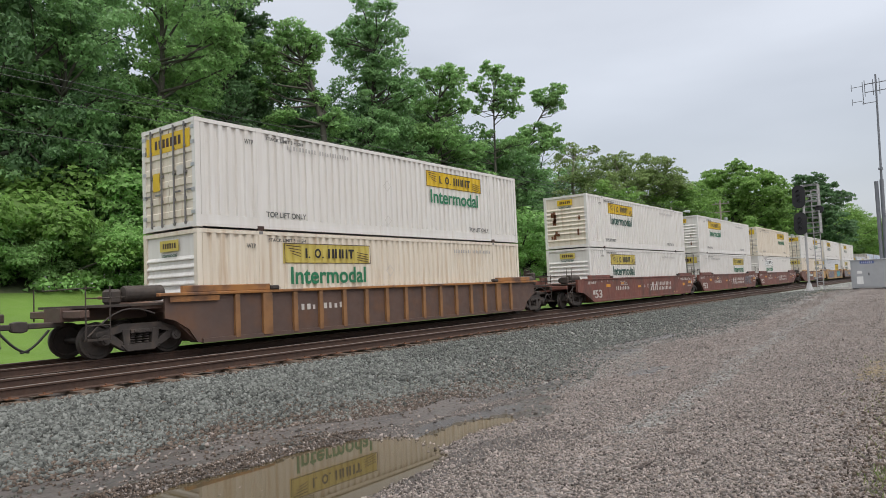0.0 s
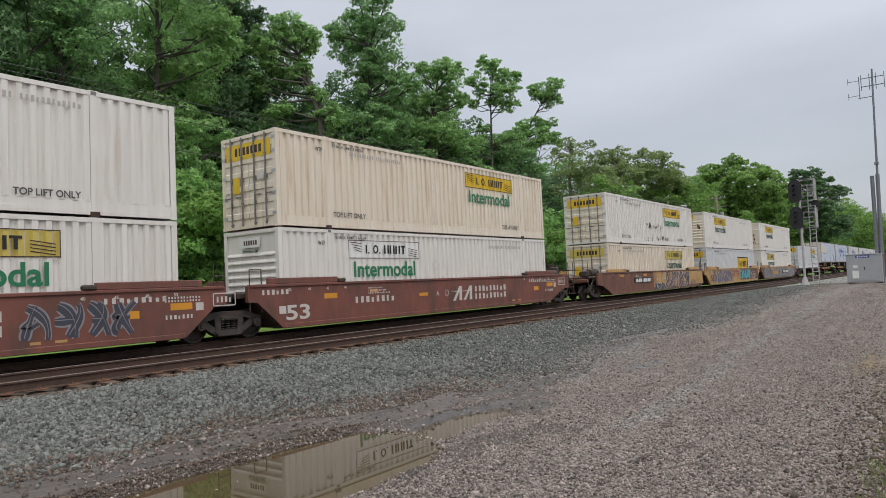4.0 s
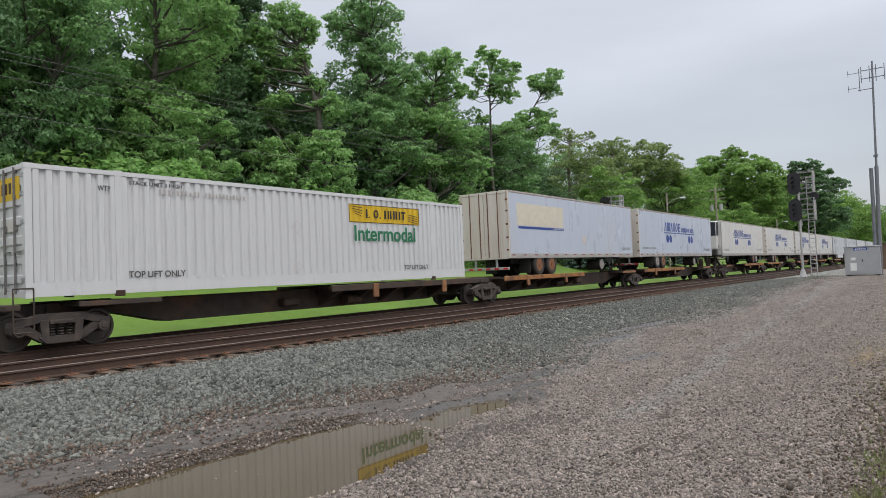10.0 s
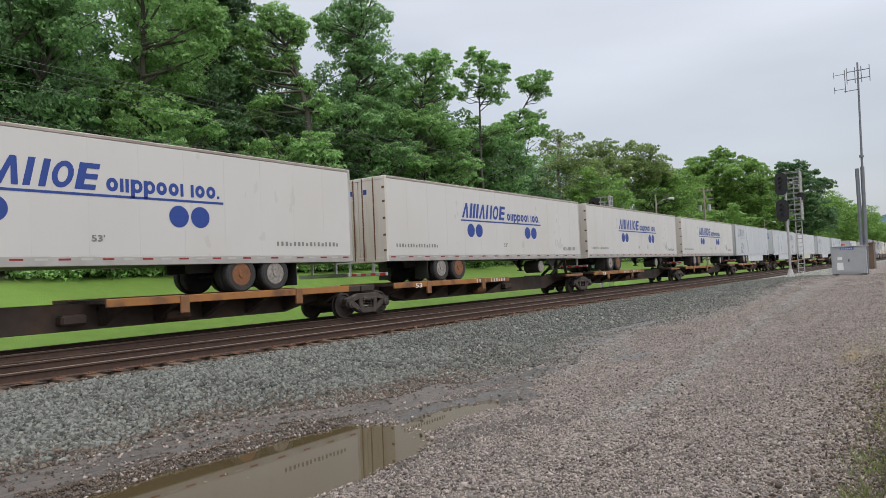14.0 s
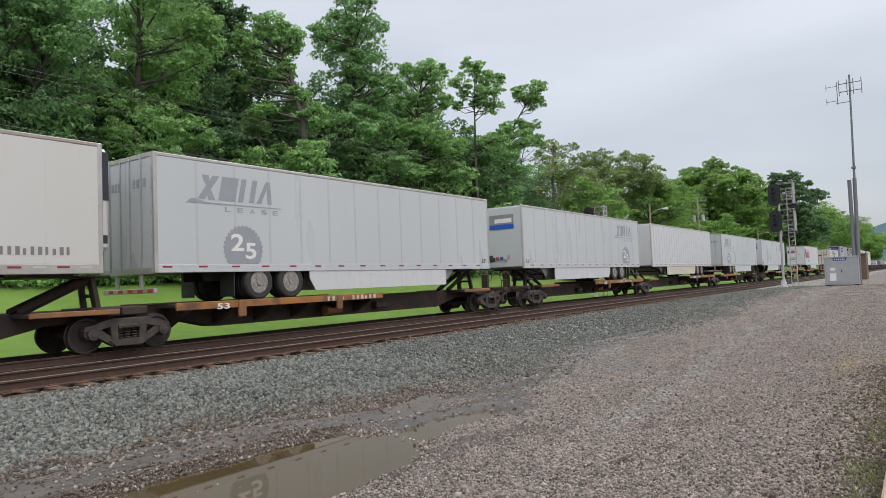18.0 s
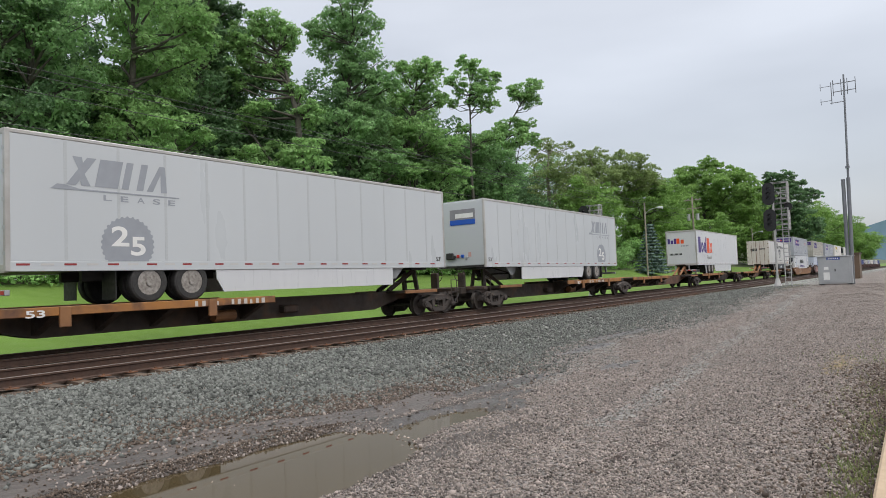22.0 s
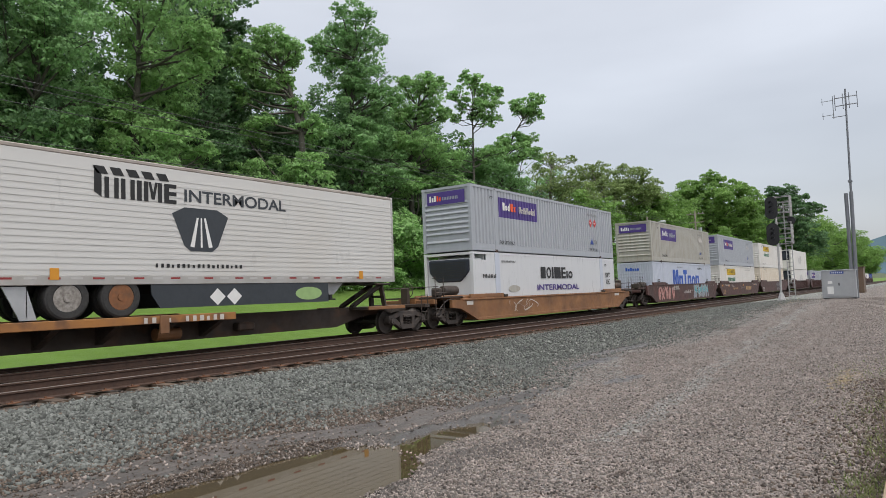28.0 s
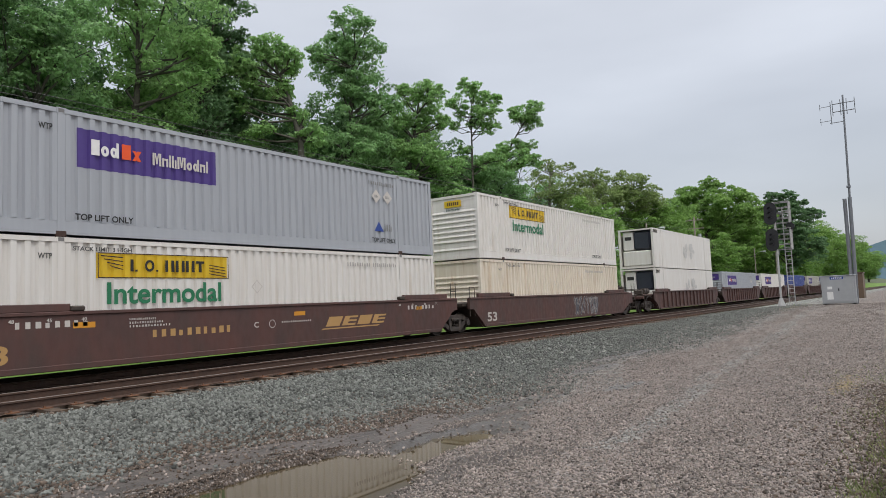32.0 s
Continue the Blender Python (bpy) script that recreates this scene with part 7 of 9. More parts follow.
def northwest(size53=True, tag=None):
    def go(rt):
        lettering("lettering", "53", -CL + 0.05, -CL + 0.95, 0.42, 0.86, "off_white_ink", rt, WS)
        tagged(part("logo_mark", mark("VV", 0.1, 1.5, 0.60, 1.15, WS - 0.001, 0.4), "off_white_ink", rt, "white slanted brand mark"), kind="stuff")
        bars("word_marking", 1.65, 4.1, 0.90, 1.12, 9, "off_white_ink", rt, WS)
        bars("word_marking", 1.65, 4.1, 0.60, 0.82, 9, "off_white_ink", rt, WS)
        bars("number_marking", -5.2, -3.2, 0.78, 0.98, 8, "off_white_ink", rt, WS)
        bars("data_marking", -CL - 0.8, -CL + 0.2, 1.18, 1.32, 6, "off_white_ink", rt, WS)
        bars("data_marking", CL - 2.0, CL - 0.4, 1.15, 1.28, 9, "off_white_ink", rt, WS)
        plates(rt, [(-CL + 1.55, 0.98, 0.55, 0.16), (-CL + 3.6, 1.10, 0.4, 0.1), (-1.9, 0.86, 0.5, 0.12), (CL - 1.6, 0.78, 0.45, 0.18)])
        plates(rt, [(-CL - 0.2, 0.62, 0.25, 0.22), (CL + 0.35, 0.88, 0.22, 0.20)], "off_white_ink")
        plates(rt, [(CL - 0.35, 0.92, 0.6, 0.17)])
        bm = bmesh.new()
        for a, b, c, e in ((0.85, 1.55, 1.27, 1.30), (0.85, 1.55, 0.95, 0.98), (0.85, 0.88, 0.95, 1.30), (1.52, 1.55, 0.95, 1.30)):
            shape(bm, [(CL + a, c), (CL + b, c), (CL + b, e), (CL + a, e)], WS)
        tagged(part("stencil_box", bm, "off_white_ink", rt), kind="stuff")
        bars("data_marking", CL + 0.95, CL + 1.45, 1.05, 1.2, 4, "off_white_ink", rt, WS)
        bars("data_marking", CL - 0.5, CL + 0.5, 1.20, 1.25, 12, "off_white_ink", rt, WS)
        bars("data_marking", CL - 0.5, CL + 0.5, 1.12, 1.17, 12, "off_white_ink", rt, WS)
        bars("data_marking", CL - 0.5, CL + 0.3, 0.70, 0.80, 7, "off_white_ink", rt, WS)
        bars("data_marking", CL - 3.6, CL - 2.6, 0.38, 0.44, 2, "gold_ink", rt, WS)
        stencils(rt)
        if tag:
            graffiti(rt, *tag)
    return go


def platform_marks(words):
    """Tan upper side panel, amber reflectors and grey bars."""
    def go(rt):
        for x0, x1, mat in words.get("panels", ()):
            part("paint_panel", boxes((x0, x1, WS - 0.004, WS + 0.004, 0.40 if mat != "warm_silver" else 0.27, 1.39)), mat, rt, "faded tan paint panel" if mat == "tan_paint" else "panel of rolled-on paint")
        for x0, x1, z0, z1 in words.get("patches", ()):
            part("paint_patch", boxes((x0, x1, WS - 0.034, WS - 0.004, z0, z1)), "tan_paint", rt, "tan patch left clear of graffiti")
        for g in words.get("tags", ()):
            graffiti(rt, *g, y=WS - 0.008)
        for g in words.get("wild", ()):
            wild_style(rt, *g)
        for x in (-6.9, -3.2, 0.4, 3.6, 6.7):
            plates(rt, [(x, 1.18, 0.55, 0.14)])
        if words.get("fiftythree"):
            lettering("lettering", "53", -CL + 0.2, -CL + 1.05, 0.45, 0.95, words["fiftythree"], rt, WS - 0.007)
        for mk in words.get("marks", ()):
            tagged(part("logo_mark", mark(*mk[0]), mk[1], rt, "red brand mark as plain shapes"), kind="stuff")
        stencils(rt, "black_ink" if words.get("fiftythree") else "off_white_ink", "B")
        for x0, x1, m in words.get("bars", ()):
            part("number_plate_patch", boxes((x0 - 0.15, x1 + 0.15, WS - 0.030, WS + 0.002, 0.76, 1.09)), "black_ink", rt)
            part("number_marking", mark("AiAA iAAiAA", x0, x1, 0.82, 1.03, WS - 0.032, 0.25), m, rt)
    return go


def burl(rt):
    lettering("lettering", "53", -CL + 0.1, -CL + 0.9, 0.42, 0.82, "gold_ink", rt, WS)
    bars("number_marking", -4.0, -1.6, 0.78, 0.96, 10, "gold_ink", rt, WS)
    part("logo_mark", mark("AEAE", 1.85, 4.75, 0.72, 1.02, WS, 0.6), "gold_ink", rt, "gold slanted brand mark")
    bm = bmesh.new()
    shape(bm, [(1.7, 0.63), (4.4, 0.63), (4.5, 0.67), (1.8, 0.67)], WS)
    part("logo_line", bm, "gold_ink", rt)
    bars("data_marking", CL - 2.0, CL - 0.3, 1.12, 1.26, 8, "off_white_ink", rt, WS)
    bars("data_marking", -CL + 1.0, -CL + 2.6, 1.14, 1.28, 8, "off_white_ink", rt, WS)
    stencils(rt, letter="C")
    plates(rt, [(-CL - 0.4, 1.15, 0.5, 0.14), (-CL + 2.2, 1.1, 0.5, 0.13), (0.6, 1.12, 0.45, 0.12), (CL - 1.5, 1.1, 0.4, 0.12)])


# ---- spine cars ----


def spine_sill(half):
    def go():
        bm = bmesh.new()
        pts = [(-half, 0.72), (-half + 1.6, 0.70), (-half + 3.0, 0.36), (half - 3.0, 0.36), (half - 1.6, 0.70), (half, 0.72), (half, 1.0), (-half, 1.0)]
        prism(bm, pts, -0.33, 0.33)
        return bm
    return go


def arm_bm(s):
    """One tapered cross arm between the centre sill and the deck edge."""
    bm = bmesh.new()
    v = [(s * 0.334, 0.42), (s * 1.25, 0.86), (s * 1.25, 0.96), (s * 0.334, 0.96)]
    a = [bm.verts.new((-0.09, y, z)) for y, z in v]
    b = [bm.verts.new((0.09, y, z)) for y, z in v]
    bm.faces.new(a)
    bm.faces.new(b[::-1])
    for k in range(4):
        bm.faces.new((a[k], b[k], b[(k + 1) % 4], a[(k + 1) % 4]))
    bmesh.ops.recalc_face_normals(bm, faces=bm.faces[:])
    return bm


def spine_unit(xa, xb, label, left, right, deck="L", number=None, hitch=True, folded=False, end_coupler=2.25, edge="deck_orange", words=""):
    """One spine unit between truck centres xa and xb; deck: the end where trailer wheels stand."""
    mid, half = (xa + xb) / 2, (xb - xa) / 2
    rt = rolling("spine_car", label, "railway wagon", mid)
    shared("centre_sill", ("spine_sill", round(half, 1)), spine_sill(half), "rust_sill" if folded else "sill_brown", rt, bevel=0.015)
    d = -1 if deck == "L" else 1
    x0, x1 = sorted((d * (half - 1.15), d * (half - 9.2)))
    for s in (-1, 1):
        part("deck_plate", boxes((x0, x1, *sorted((s * 0.45, s * 1.26)), 0.97, 1.05)), "sill_brown", rt)
        part("deck_edge", boxes((x0, x1, *sorted((s * 1.27, s * 1.34)), 0.88, 1.08)), edge, rt, "orange painted deck edge" if edge == "deck_orange" else "dark brown deck edge", bevel=0.012)
        e0, e1 = sorted((-d * (half - 0.3), -d * (half - 2.3)))
        part("end_edge", boxes((e0, e1, *sorted((s * 1.20, s * 1.28)), 0.90, 1.02)), "rust_orange" if edge == "deck_orange" else edge, rt, "worn brown end deck edge", bevel=0.012)
        part("end_plate", boxes((e0, e1, *sorted((s * 0.33, s * 1.20)), 0.92, 1.0)), "frame_dark", rt)
        for px in (x0 + 1.9, x1 - 2.3):
            part("stake_pocket", boxes((px, px + 0.25, *sorted((s * 1.30, s * 1.38)), 0.62, 1.08)), "rust_orange", rt, bevel=0.015)
    for i in range(6):
        x = x0 + 0.4 + i * (x1 - x0 - 0.8) / 5
        for s in (-1, 1):
            shared("crossbearer", ("crossbearer", s), lambda: arm_bm(s), "frame_dark", rt).location = (x, 0, 0)
    bm = bmesh.new()
    tube(bm, (d * 1.0 - 0.35, -0.62, 0.58), (d * 1.0 + 0.35, -0.62, 0.58), 0.16, 12)
    part("air_tank", bm, "rust_orange" if number else "sill_brown", rt)
    part("brake_cylinder", boxes((-d * 1.6 - 0.3, -d * 1.6 + 0.3, -0.62, -0.30, 0.5, 0.75)), "sill_brown", rt, bevel=0.05)
    if hitch:
        hx = -d * (half - 0.35)
        bm = bmesh.new()
        for s in (-0.32, 0.32):
            tube(bm, (hx, s, 0.98), (hx + d * 0.12, s * 0.8, 1.80), 0.10, 4)
            tube(bm, (hx + d * 1.75, s * 0.8, 1.02), (hx + d * 0.15, s * 0.7, 1.76), 0.10, 4)
        tube(bm, (hx + d * 0.05, -0.30, 1.35), (hx + d * 0.05, 0.30, 1.35), 0.05, 6)
        part("hitch_stand", bm, "rust_orange" if folded else "frame_dark", rt, "steel trailer hitch stand")
        plate = boxes((hx + d * 0.12 - 0.42, hx + d * 0.12 + 0.42, -0.42, 0.42, 1.79, 1.85))
        pl = part("hitch_plate", plate, "sill_brown", rt, bevel=0.015)
        if folded:
            pl.matrix_basis = Matrix.Translation((hx + d * 0.12, 0, 1.82)) @ pose(0, 0, 0, 0, -14 * d, 0) @ Matrix.Translation((-hx - d * 0.12, 0, -1.82))
    if number:
        y = -1.352
        q0 = max(x0 + 0.2, min(number - 1.3, x1 - 2.9))
        if words:
            bm = bmesh.new()
            shape(bm, [(q0, 0.885), (q0 + 2.9, 0.885), (q0 + 2.9, 1.06), (q0, 1.06)], y)
            part("word_patch", bm, "black_ink", rt)
            lettering("lettering", words, q0 + 0.12, q0 + 2.78, 0.92, 1.03, "white_ink", rt, y - 0.004)
        else:
            bars("number_marking", q0 + 0.15, q0 + 1.0, 0.90, 1.04, 4, "off_white_ink", rt, y - 0.004)
            bars("number_marking", q0 + 1.3, q0 + 2.55, 0.90, 1.04, 6, "off_white_ink", rt, y - 0.004)
        lettering("lettering", "53", x0 + 1.2, x0 + 1.6, 0.86, 1.02, "white_ink", rt, y - 0.003)
    for e, mode in ((-1, left), (1, right)):
        if mode in "ct":
            truck(e * half, rt)
        if mode == "c":
            coupler(rt, e * (half + end_coupler + 0.05), e)
            part("draft_sill", boxes((*sorted((e * half, e * (half + 1.55))), -0.34, 0.34, 0.72, 1.0)), "frame_dark", rt, bevel=0.02)
            part("end_sill", boxes((*sorted((e * (half + 0.9), e * (half + 1.2))), -1.3, 1.3, 0.88, 1.02)), "sill_brown", rt, bevel=0.02)
            X = half + 1.05
            handrails(rt, [[(e * X, -1.3, 0.42), (e * X, -1.3, 1.35), (e * (X - 0.4), -1.3, 1.35), (e * (X - 0.4), -1.3, 0.42), (e * X, -1.3, 0.42)], [(e * X, -1.3, 0.72), (e * (X - 0.4), -1.3, 0.72)]])
            post = boxes((*sorted((e * (half + 1.1), e * (half + 1.25))), -0.30, 0.06, 1.0, 1.66))
            part("brake_stand", post, "sill_brown", rt, bevel=0.03)
            bm = bmesh.new()
            cx0 = e * (half + 1.32)
            for k in range(14):
                a, b = 2 * math.pi * k / 14, 2 * math.pi * (k + 1) / 14
                tube(bm, (cx0, -0.12 + 0.28 * math.cos(a), 1.55 + 0.28 * math.sin(a)), (cx0, -0.12 + 0.28 * math.cos(b), 1.55 + 0.28 * math.sin(b)), 0.015, 5)
            for k in range(3):
                a = 2 * math.pi * k / 6
                tube(bm, (cx0, -0.12 - 0.28 * math.cos(a), 1.55 - 0.28 * math.sin(a)), (cx0, -0.12 + 0.28 * math.cos(a), 1.55 + 0.28 * math.sin(a)), 0.011, 5)
            part("brake_wheel", bm, "frame_dark", rt)
        else:
            part("joint_casting", boxes((*sorted((e * (half - 0.7), e * (half - 0.02))), -0.8, 0.8, 0.84, 1.06)), "frame_dark", rt, bevel=0.03)
    return rt


# ---- road trailers ----
TW, T0, T1 = 1.30, 0.80, 3.86


def trailer(x_left, length, paint, rear_left, label, deco=None, seams=1.22, skirt=False, tank=False, reefer=0.0, dirty=False, legs=True, horizontal=False, rims=("rim_dull", "rim_dull"), wheel_x=(3.25, 4.45), door="swing", strip="red", guard=False):
    """A semitrailer standing on the deck; rear at -x in its own space, turned round when its nose leads."""
    h = length / 2
    rt = rolling("semitrailer", label, "trailer", x_left + h, 1.06, not rear_left)
    turned = not rear_left
    for s in (-1, 1):
        part("side_wall", boxes((-h + 0.06, h - 0.05, *sorted((s * TW, s * (TW - 0.05))), T0 + 0.22, T1 - 0.10)), paint, rt)
        bm = bmesh.new()
        y = sorted((s * (TW + 0.003), s * (TW - 0.02)))
        if horizontal:
            k = int((T1 - T0 - 0.5) / 0.145)
            for i in range(k):
                z = T0 + 0.34 + i * 0.145
                box(bm, -h + 0.08, h - 0.10, *sorted((s * (TW + 0.009), s * (TW - 0.02))), z, z + 0.055)
        else:
            k = round(length / seams)
            for i in range(1, k):
                x = -h + length * i / k
                box(bm, x - 0.035, x + 0.035, *y, T0 + 0.24, T1 - 0.12)
        part("panel_seam", bm, "seam_grey" if strip == "none" and seams < 2 else paint, rt)
        part("bottom_rail", boxes((-h, h, *sorted((s * (TW + 0.006), s * (TW - 0.06))), T0, T0 + 0.22)), "alu" if strip == "red" else paint, rt, bevel=0.01)
        part("top_rail", boxes((-h, h, *sorted((s * (TW + 0.006), s * (TW - 0.06))), T1 - 0.10, T1)), "alu" if strip != "red" else "grimy_rail", rt, bevel=0.02)
    face = 1 if turned else -1
    for mat, off in (("dark_red", 0.0), ("ghost_ink", 0.5)):
        n = int(length / 1.0)
        for i in range(n):
            shared("reflector", ("reflector", face), lambda: boxes((0, 0.27, *sorted((face * (TW + 0.010), face * (TW + 0.007))), T0 + 0.13, T0 + 0.175)), mat, rt).location = (-h + 0.2 + (i + off) * length / n * 0.985, 0, 0)
    part("roof", boxes((-h + 0.02, h - 0.02, -TW + 0.05, TW - 0.05, T1 - 0.05, T1 - 0.01)), paint, rt)
    part("floor", boxes((-h + 0.02, h - 0.02, -TW + 0.06, TW - 0.06, T0 + 0.02, T0 + 0.16)), "black_part", rt)
    part("nose_wall", boxes((h - 0.06, h, -TW + 0.03, TW - 0.03, T0 + 0.1, T1 - 0.05)), paint, rt, bevel=0.02)
    for s in (-1, 1):
        part("nose_corner", boxes((h - 0.12, h + 0.01, *sorted((s * (TW + 0.008), s * (TW - 0.08))), T0, T1)), "alu", rt, bevel=0.02)
    for y, z, w, mt in ((-0.35, 1.30, 0.09, "black_part"), (-0.12, 1.34, 0.07, "red"), (0.12, 1.34, 0.07, "blue_ink"), (0.34, 1.26, 0.06, "galv")):
        shared("coupling", ("coupling", w), lambda: boxes((0, 0.07, -w, w, -w, w)), mt, rt, bevel=0.015).location = (h + 0.002, y, z)
    part("rear_frame", boxes((-h - 0.01, -h + 0.10, -TW - 0.008, -TW + 0.09, T0, T1), (-h - 0.01, -h + 0.10, TW - 0.09, TW + 0.008, T0, T1), (-h - 0.01, -h + 0.1, -TW + 0.09, TW - 0.09, T1 - 0.12, T1), (-h - 0.01, -h + 0.1, -TW + 0.09, TW - 0.09, T0 - 0.02, T0 + 0.16)), "door_dirty" if dirty else "alu", rt, bevel=0.012)
    if door == "roll":
        rd = part("roll_door", boxes((-h + 0.03, -h + 0.07, -TW + 0.09, TW - 0.09, T0 + 0.16, T1 - 0.12)), paint, rt)
        for i in range(7):
            part("door_panel", boxes((-h + 0.022, -h + 0.03, -TW + 0.1, TW - 0.1, T0 + 0.2 + 0.38 * i, T0 + 0.55 + 0.38 * i)), paint, rd)
    else:
        for s in (-1, 1):
            a, b = sorted((s * 0.01, s * (TW - 0.09)))
            d = part("door", boxes((-h + 0.005, -h + 0.05, a, b, T0 + 0.16, T1 - 0.12)), "door_dirty" if dirty else paint, rt, bevel=0.008)
            for y in (0.22, 0.75):
                shared("lock_rod", "t_rod", lambda: tubes(((0, 0, T0 + 0.05), (0, 0, T1 - 0.03), 0.022), n=6), "rust_iron" if dirty else "galv", d).location = (-h - 0.012, s * y, 0)
            for z in (T0 + 0.35, T0 + 0.9, T0 + 1.5, T0 + 2.1, T0 + 2.6):
                shared("hinge", "t_hinge", lambda: boxes((-0.012, 0.01, -0.065, 0.065, 0, 0.08)), "rust_iron" if dirty else "galv", d).location = (-h, s * (TW - 0.075), z)
    # running gear
    part("slider_frame", boxes((-h + wheel_x[0] - 1.3, -h + wheel_x[1] + 1.2, -0.55, -0.42, T0 - 0.22, T0 + 0.02), (-h + wheel_x[0] - 1.3, -h + wheel_x[1] + 1.2, 0.42, 0.55, T0 - 0.22, T0 + 0.02), (-h + wheel_x[0] - 0.2, -h + wheel_x[1] + 0.2, -0.42, 0.42, T0 - 0.2, T0 - 0.05)), "black_part", rt)
    for k, wx in enumerate(wheel_x):
        for s in (-1, 1):
            for inner in (0, 1):
                w = shared("wheel", "tyre", tyre_bm, "tyre", rt)
                w.location = (-h + wx, s * (TW - 0.155 - inner * 0.33), 0.505)
                if s > 0:
                    w.rotation_euler = (0, 0, math.pi)
                if not inner:
                    rim = shared("rim", "rim", rim_bm, rims[k % 2], w)
                    if len(rim.data.materials) == 1:
                        rim.data.materials.append(M["rim_dark"])
        part("axle", tubes(((-h + wx, -1.0, 0.505), (-h + wx, 1.0, 0.505), 0.07)), "black_part", rt)
    for s in (-1, 1):
        part("mud_flap", boxes((-h + wheel_x[0] - 0.85, -h + wheel_x[0] - 0.83, *sorted((s * 0.62, s * 1.24)), 0.12, T0)), "black_part", rt)
    if guard:
        for s in (-1, 1):
            bm = bmesh.new()
            x = -h + wheel_x[0] - 1.15
            prism(bm, [(x + 0.18, 0.05), (x + 0.52, 0.05), (x + 0.30, T0 - 0.02), (x - 0.18, T0 - 0.02)], *sorted((s * 1.20, s * 1.24)))
            part("wheel_guard", bm, "galv", rt, "pale slanted guard before the wheels")
    part("rear_bumper", boxes((-h + 0.02, -h + 0.12, -1.2, 1.2, 0.30, 0.42), (-h + 0.03, -h + 0.10, -0.62, -0.52, 0.4, T0), (-h + 0.03, -h + 0.10, 0.52, 0.62, 0.4, T0)), "galv", rt, bevel=0.01)
    for i in range(5):
        part("bumper_mark", boxes((-h + 0.012, -h + 0.018, -1.15 + 0.46 * i, -0.92 + 0.46 * i, 0.32, 0.40)), "red", rt)
    if legs:
        lx = h - 2.9
        for s in (-1, 1):
            part("landing_leg", boxes((lx - 0.07, lx + 0.07, *sorted((s * 0.82, s * 0.95)), 0.28, T0 + 0.02), (lx - 0.15, lx + 0.15, *sorted((s * 0.76, s * 1.02)), 0.24, 0.29)), "black_part", rt, bevel=0.012)
            bm = bmesh.new()
            prism(bm, [(lx - 0.65, T0), (lx - 0.10, 0.42), (lx + 0.10, 0.42), (lx + 0.55, T0)], *sorted((s * 0.95, s * 0.98)))
            part("leg_bracket", bm, "galv" if not tank else "black_part", rt)
        part("leg_brace", tubes(((lx, -0.88, 0.5), (lx, 0.88, 0.5), 0.03), ((lx, -0.88, 0.5), (lx + 1.1, -0.5, T0), 0.03), ((lx, 0.88, 0.5), (lx + 1.1, 0.5, T0), 0.03)), "black_part", rt)
        part("kingpin_plate", boxes((h - 1.35, h - 0.35, -0.6, 0.6, T0 - 0.06, T0 + 0.02)), "black_part", rt)
    if tank:
        bm = bmesh.new()
        tube(bm, (lx - 1.55, -0.35, 0.42), (lx - 1.55, -1.16, 0.42), 0.30, 18)
        part("fuel_tank", bm, "black_part", rt, bevel=0.02)
        bm = bmesh.new()
        tube(bm, (lx - 1.55, -1.155, 0.42), (lx - 1.55, -1.175, 0.42), 0.27, 18)
        part("tank_end", bm, "rim_white", rt, "pale round tank end")
    if skirt:
        x0, x1 = -h + wheel_x[1] + 0.75, h - 3.35
        for s in (-1, 1):
            bm = bmesh.new()
            prism(bm, [(x0 + 0.25, 0.20), (x1 - 0.0, 0.20), (x1 - 0.0, T0), (x0, T0), (x0 + 0.02, 0.55)], *sorted((s * (TW - 0.015), s * (TW - 0.045))))
            part("side_skirt", bm, skirt, rt)
    if reefer:
        u = part("cooling_unit", boxes((h + 0.0, h + reefer, -1.05, 1.05, T0 + 0.55, T1 - 0.06)), "trailer_white", rt, "white cooling unit with dark grille", bevel=0.08)
        part("grille", boxes((h + reefer + 0.005, h + reefer + 0.02, -0.98, 0.98, T0 + 1.75, T1 - 0.12), *[(h + reefer + 0.02, h + reefer + 0.045, -0.9, 0.9, T0 + 1.85 + 0.12 * i, T0 + 1.91 + 0.12 * i) for i in range(9)]), "reefer_dark", u)
        for s in (-1, 1):
            part("side_grille", boxes((h + 0.06, h + reefer - 0.02, *sorted((s * 1.06, s * 1.052)), T0 + 1.75, T1 - 0.15)), "reefer_dark", u)
        part("vent", boxes((h + 0.10, h + 0.24, -1.06, -1.052, T0 + 0.72, T0 + 0.92), (h + 0.10, h + 0.24, 1.052, 1.06, T0 + 0.72, T0 + 0.92), (h + reefer + 0.021, h + reefer + 0.03, -0.2, 0.05, T0 + 0.8, T0 + 0.95)), "black_part", u)
        part("engine_box", boxes((h + 0.02, h + reefer - 0.07, -0.9, 0.9, T0 + 0.1, T0 + 0.55)), "black_part", rt)
    if deco:
        deco(rt, turned, h)
    return rt


def tyre_bm():
    bm = bmesh.new()
    lathe(bm, [(0.30, -0.10), (0.33, -0.135), (0.44, -0.14), (0.485, -0.115), (0.503, -0.07), (0.503, 0.07), (0.485, 0.115), (0.44, 0.14), (0.30, 0.12)], 0, 28)
    bmesh.ops.recalc_face_normals(bm, faces=bm.faces[:])
    return bm


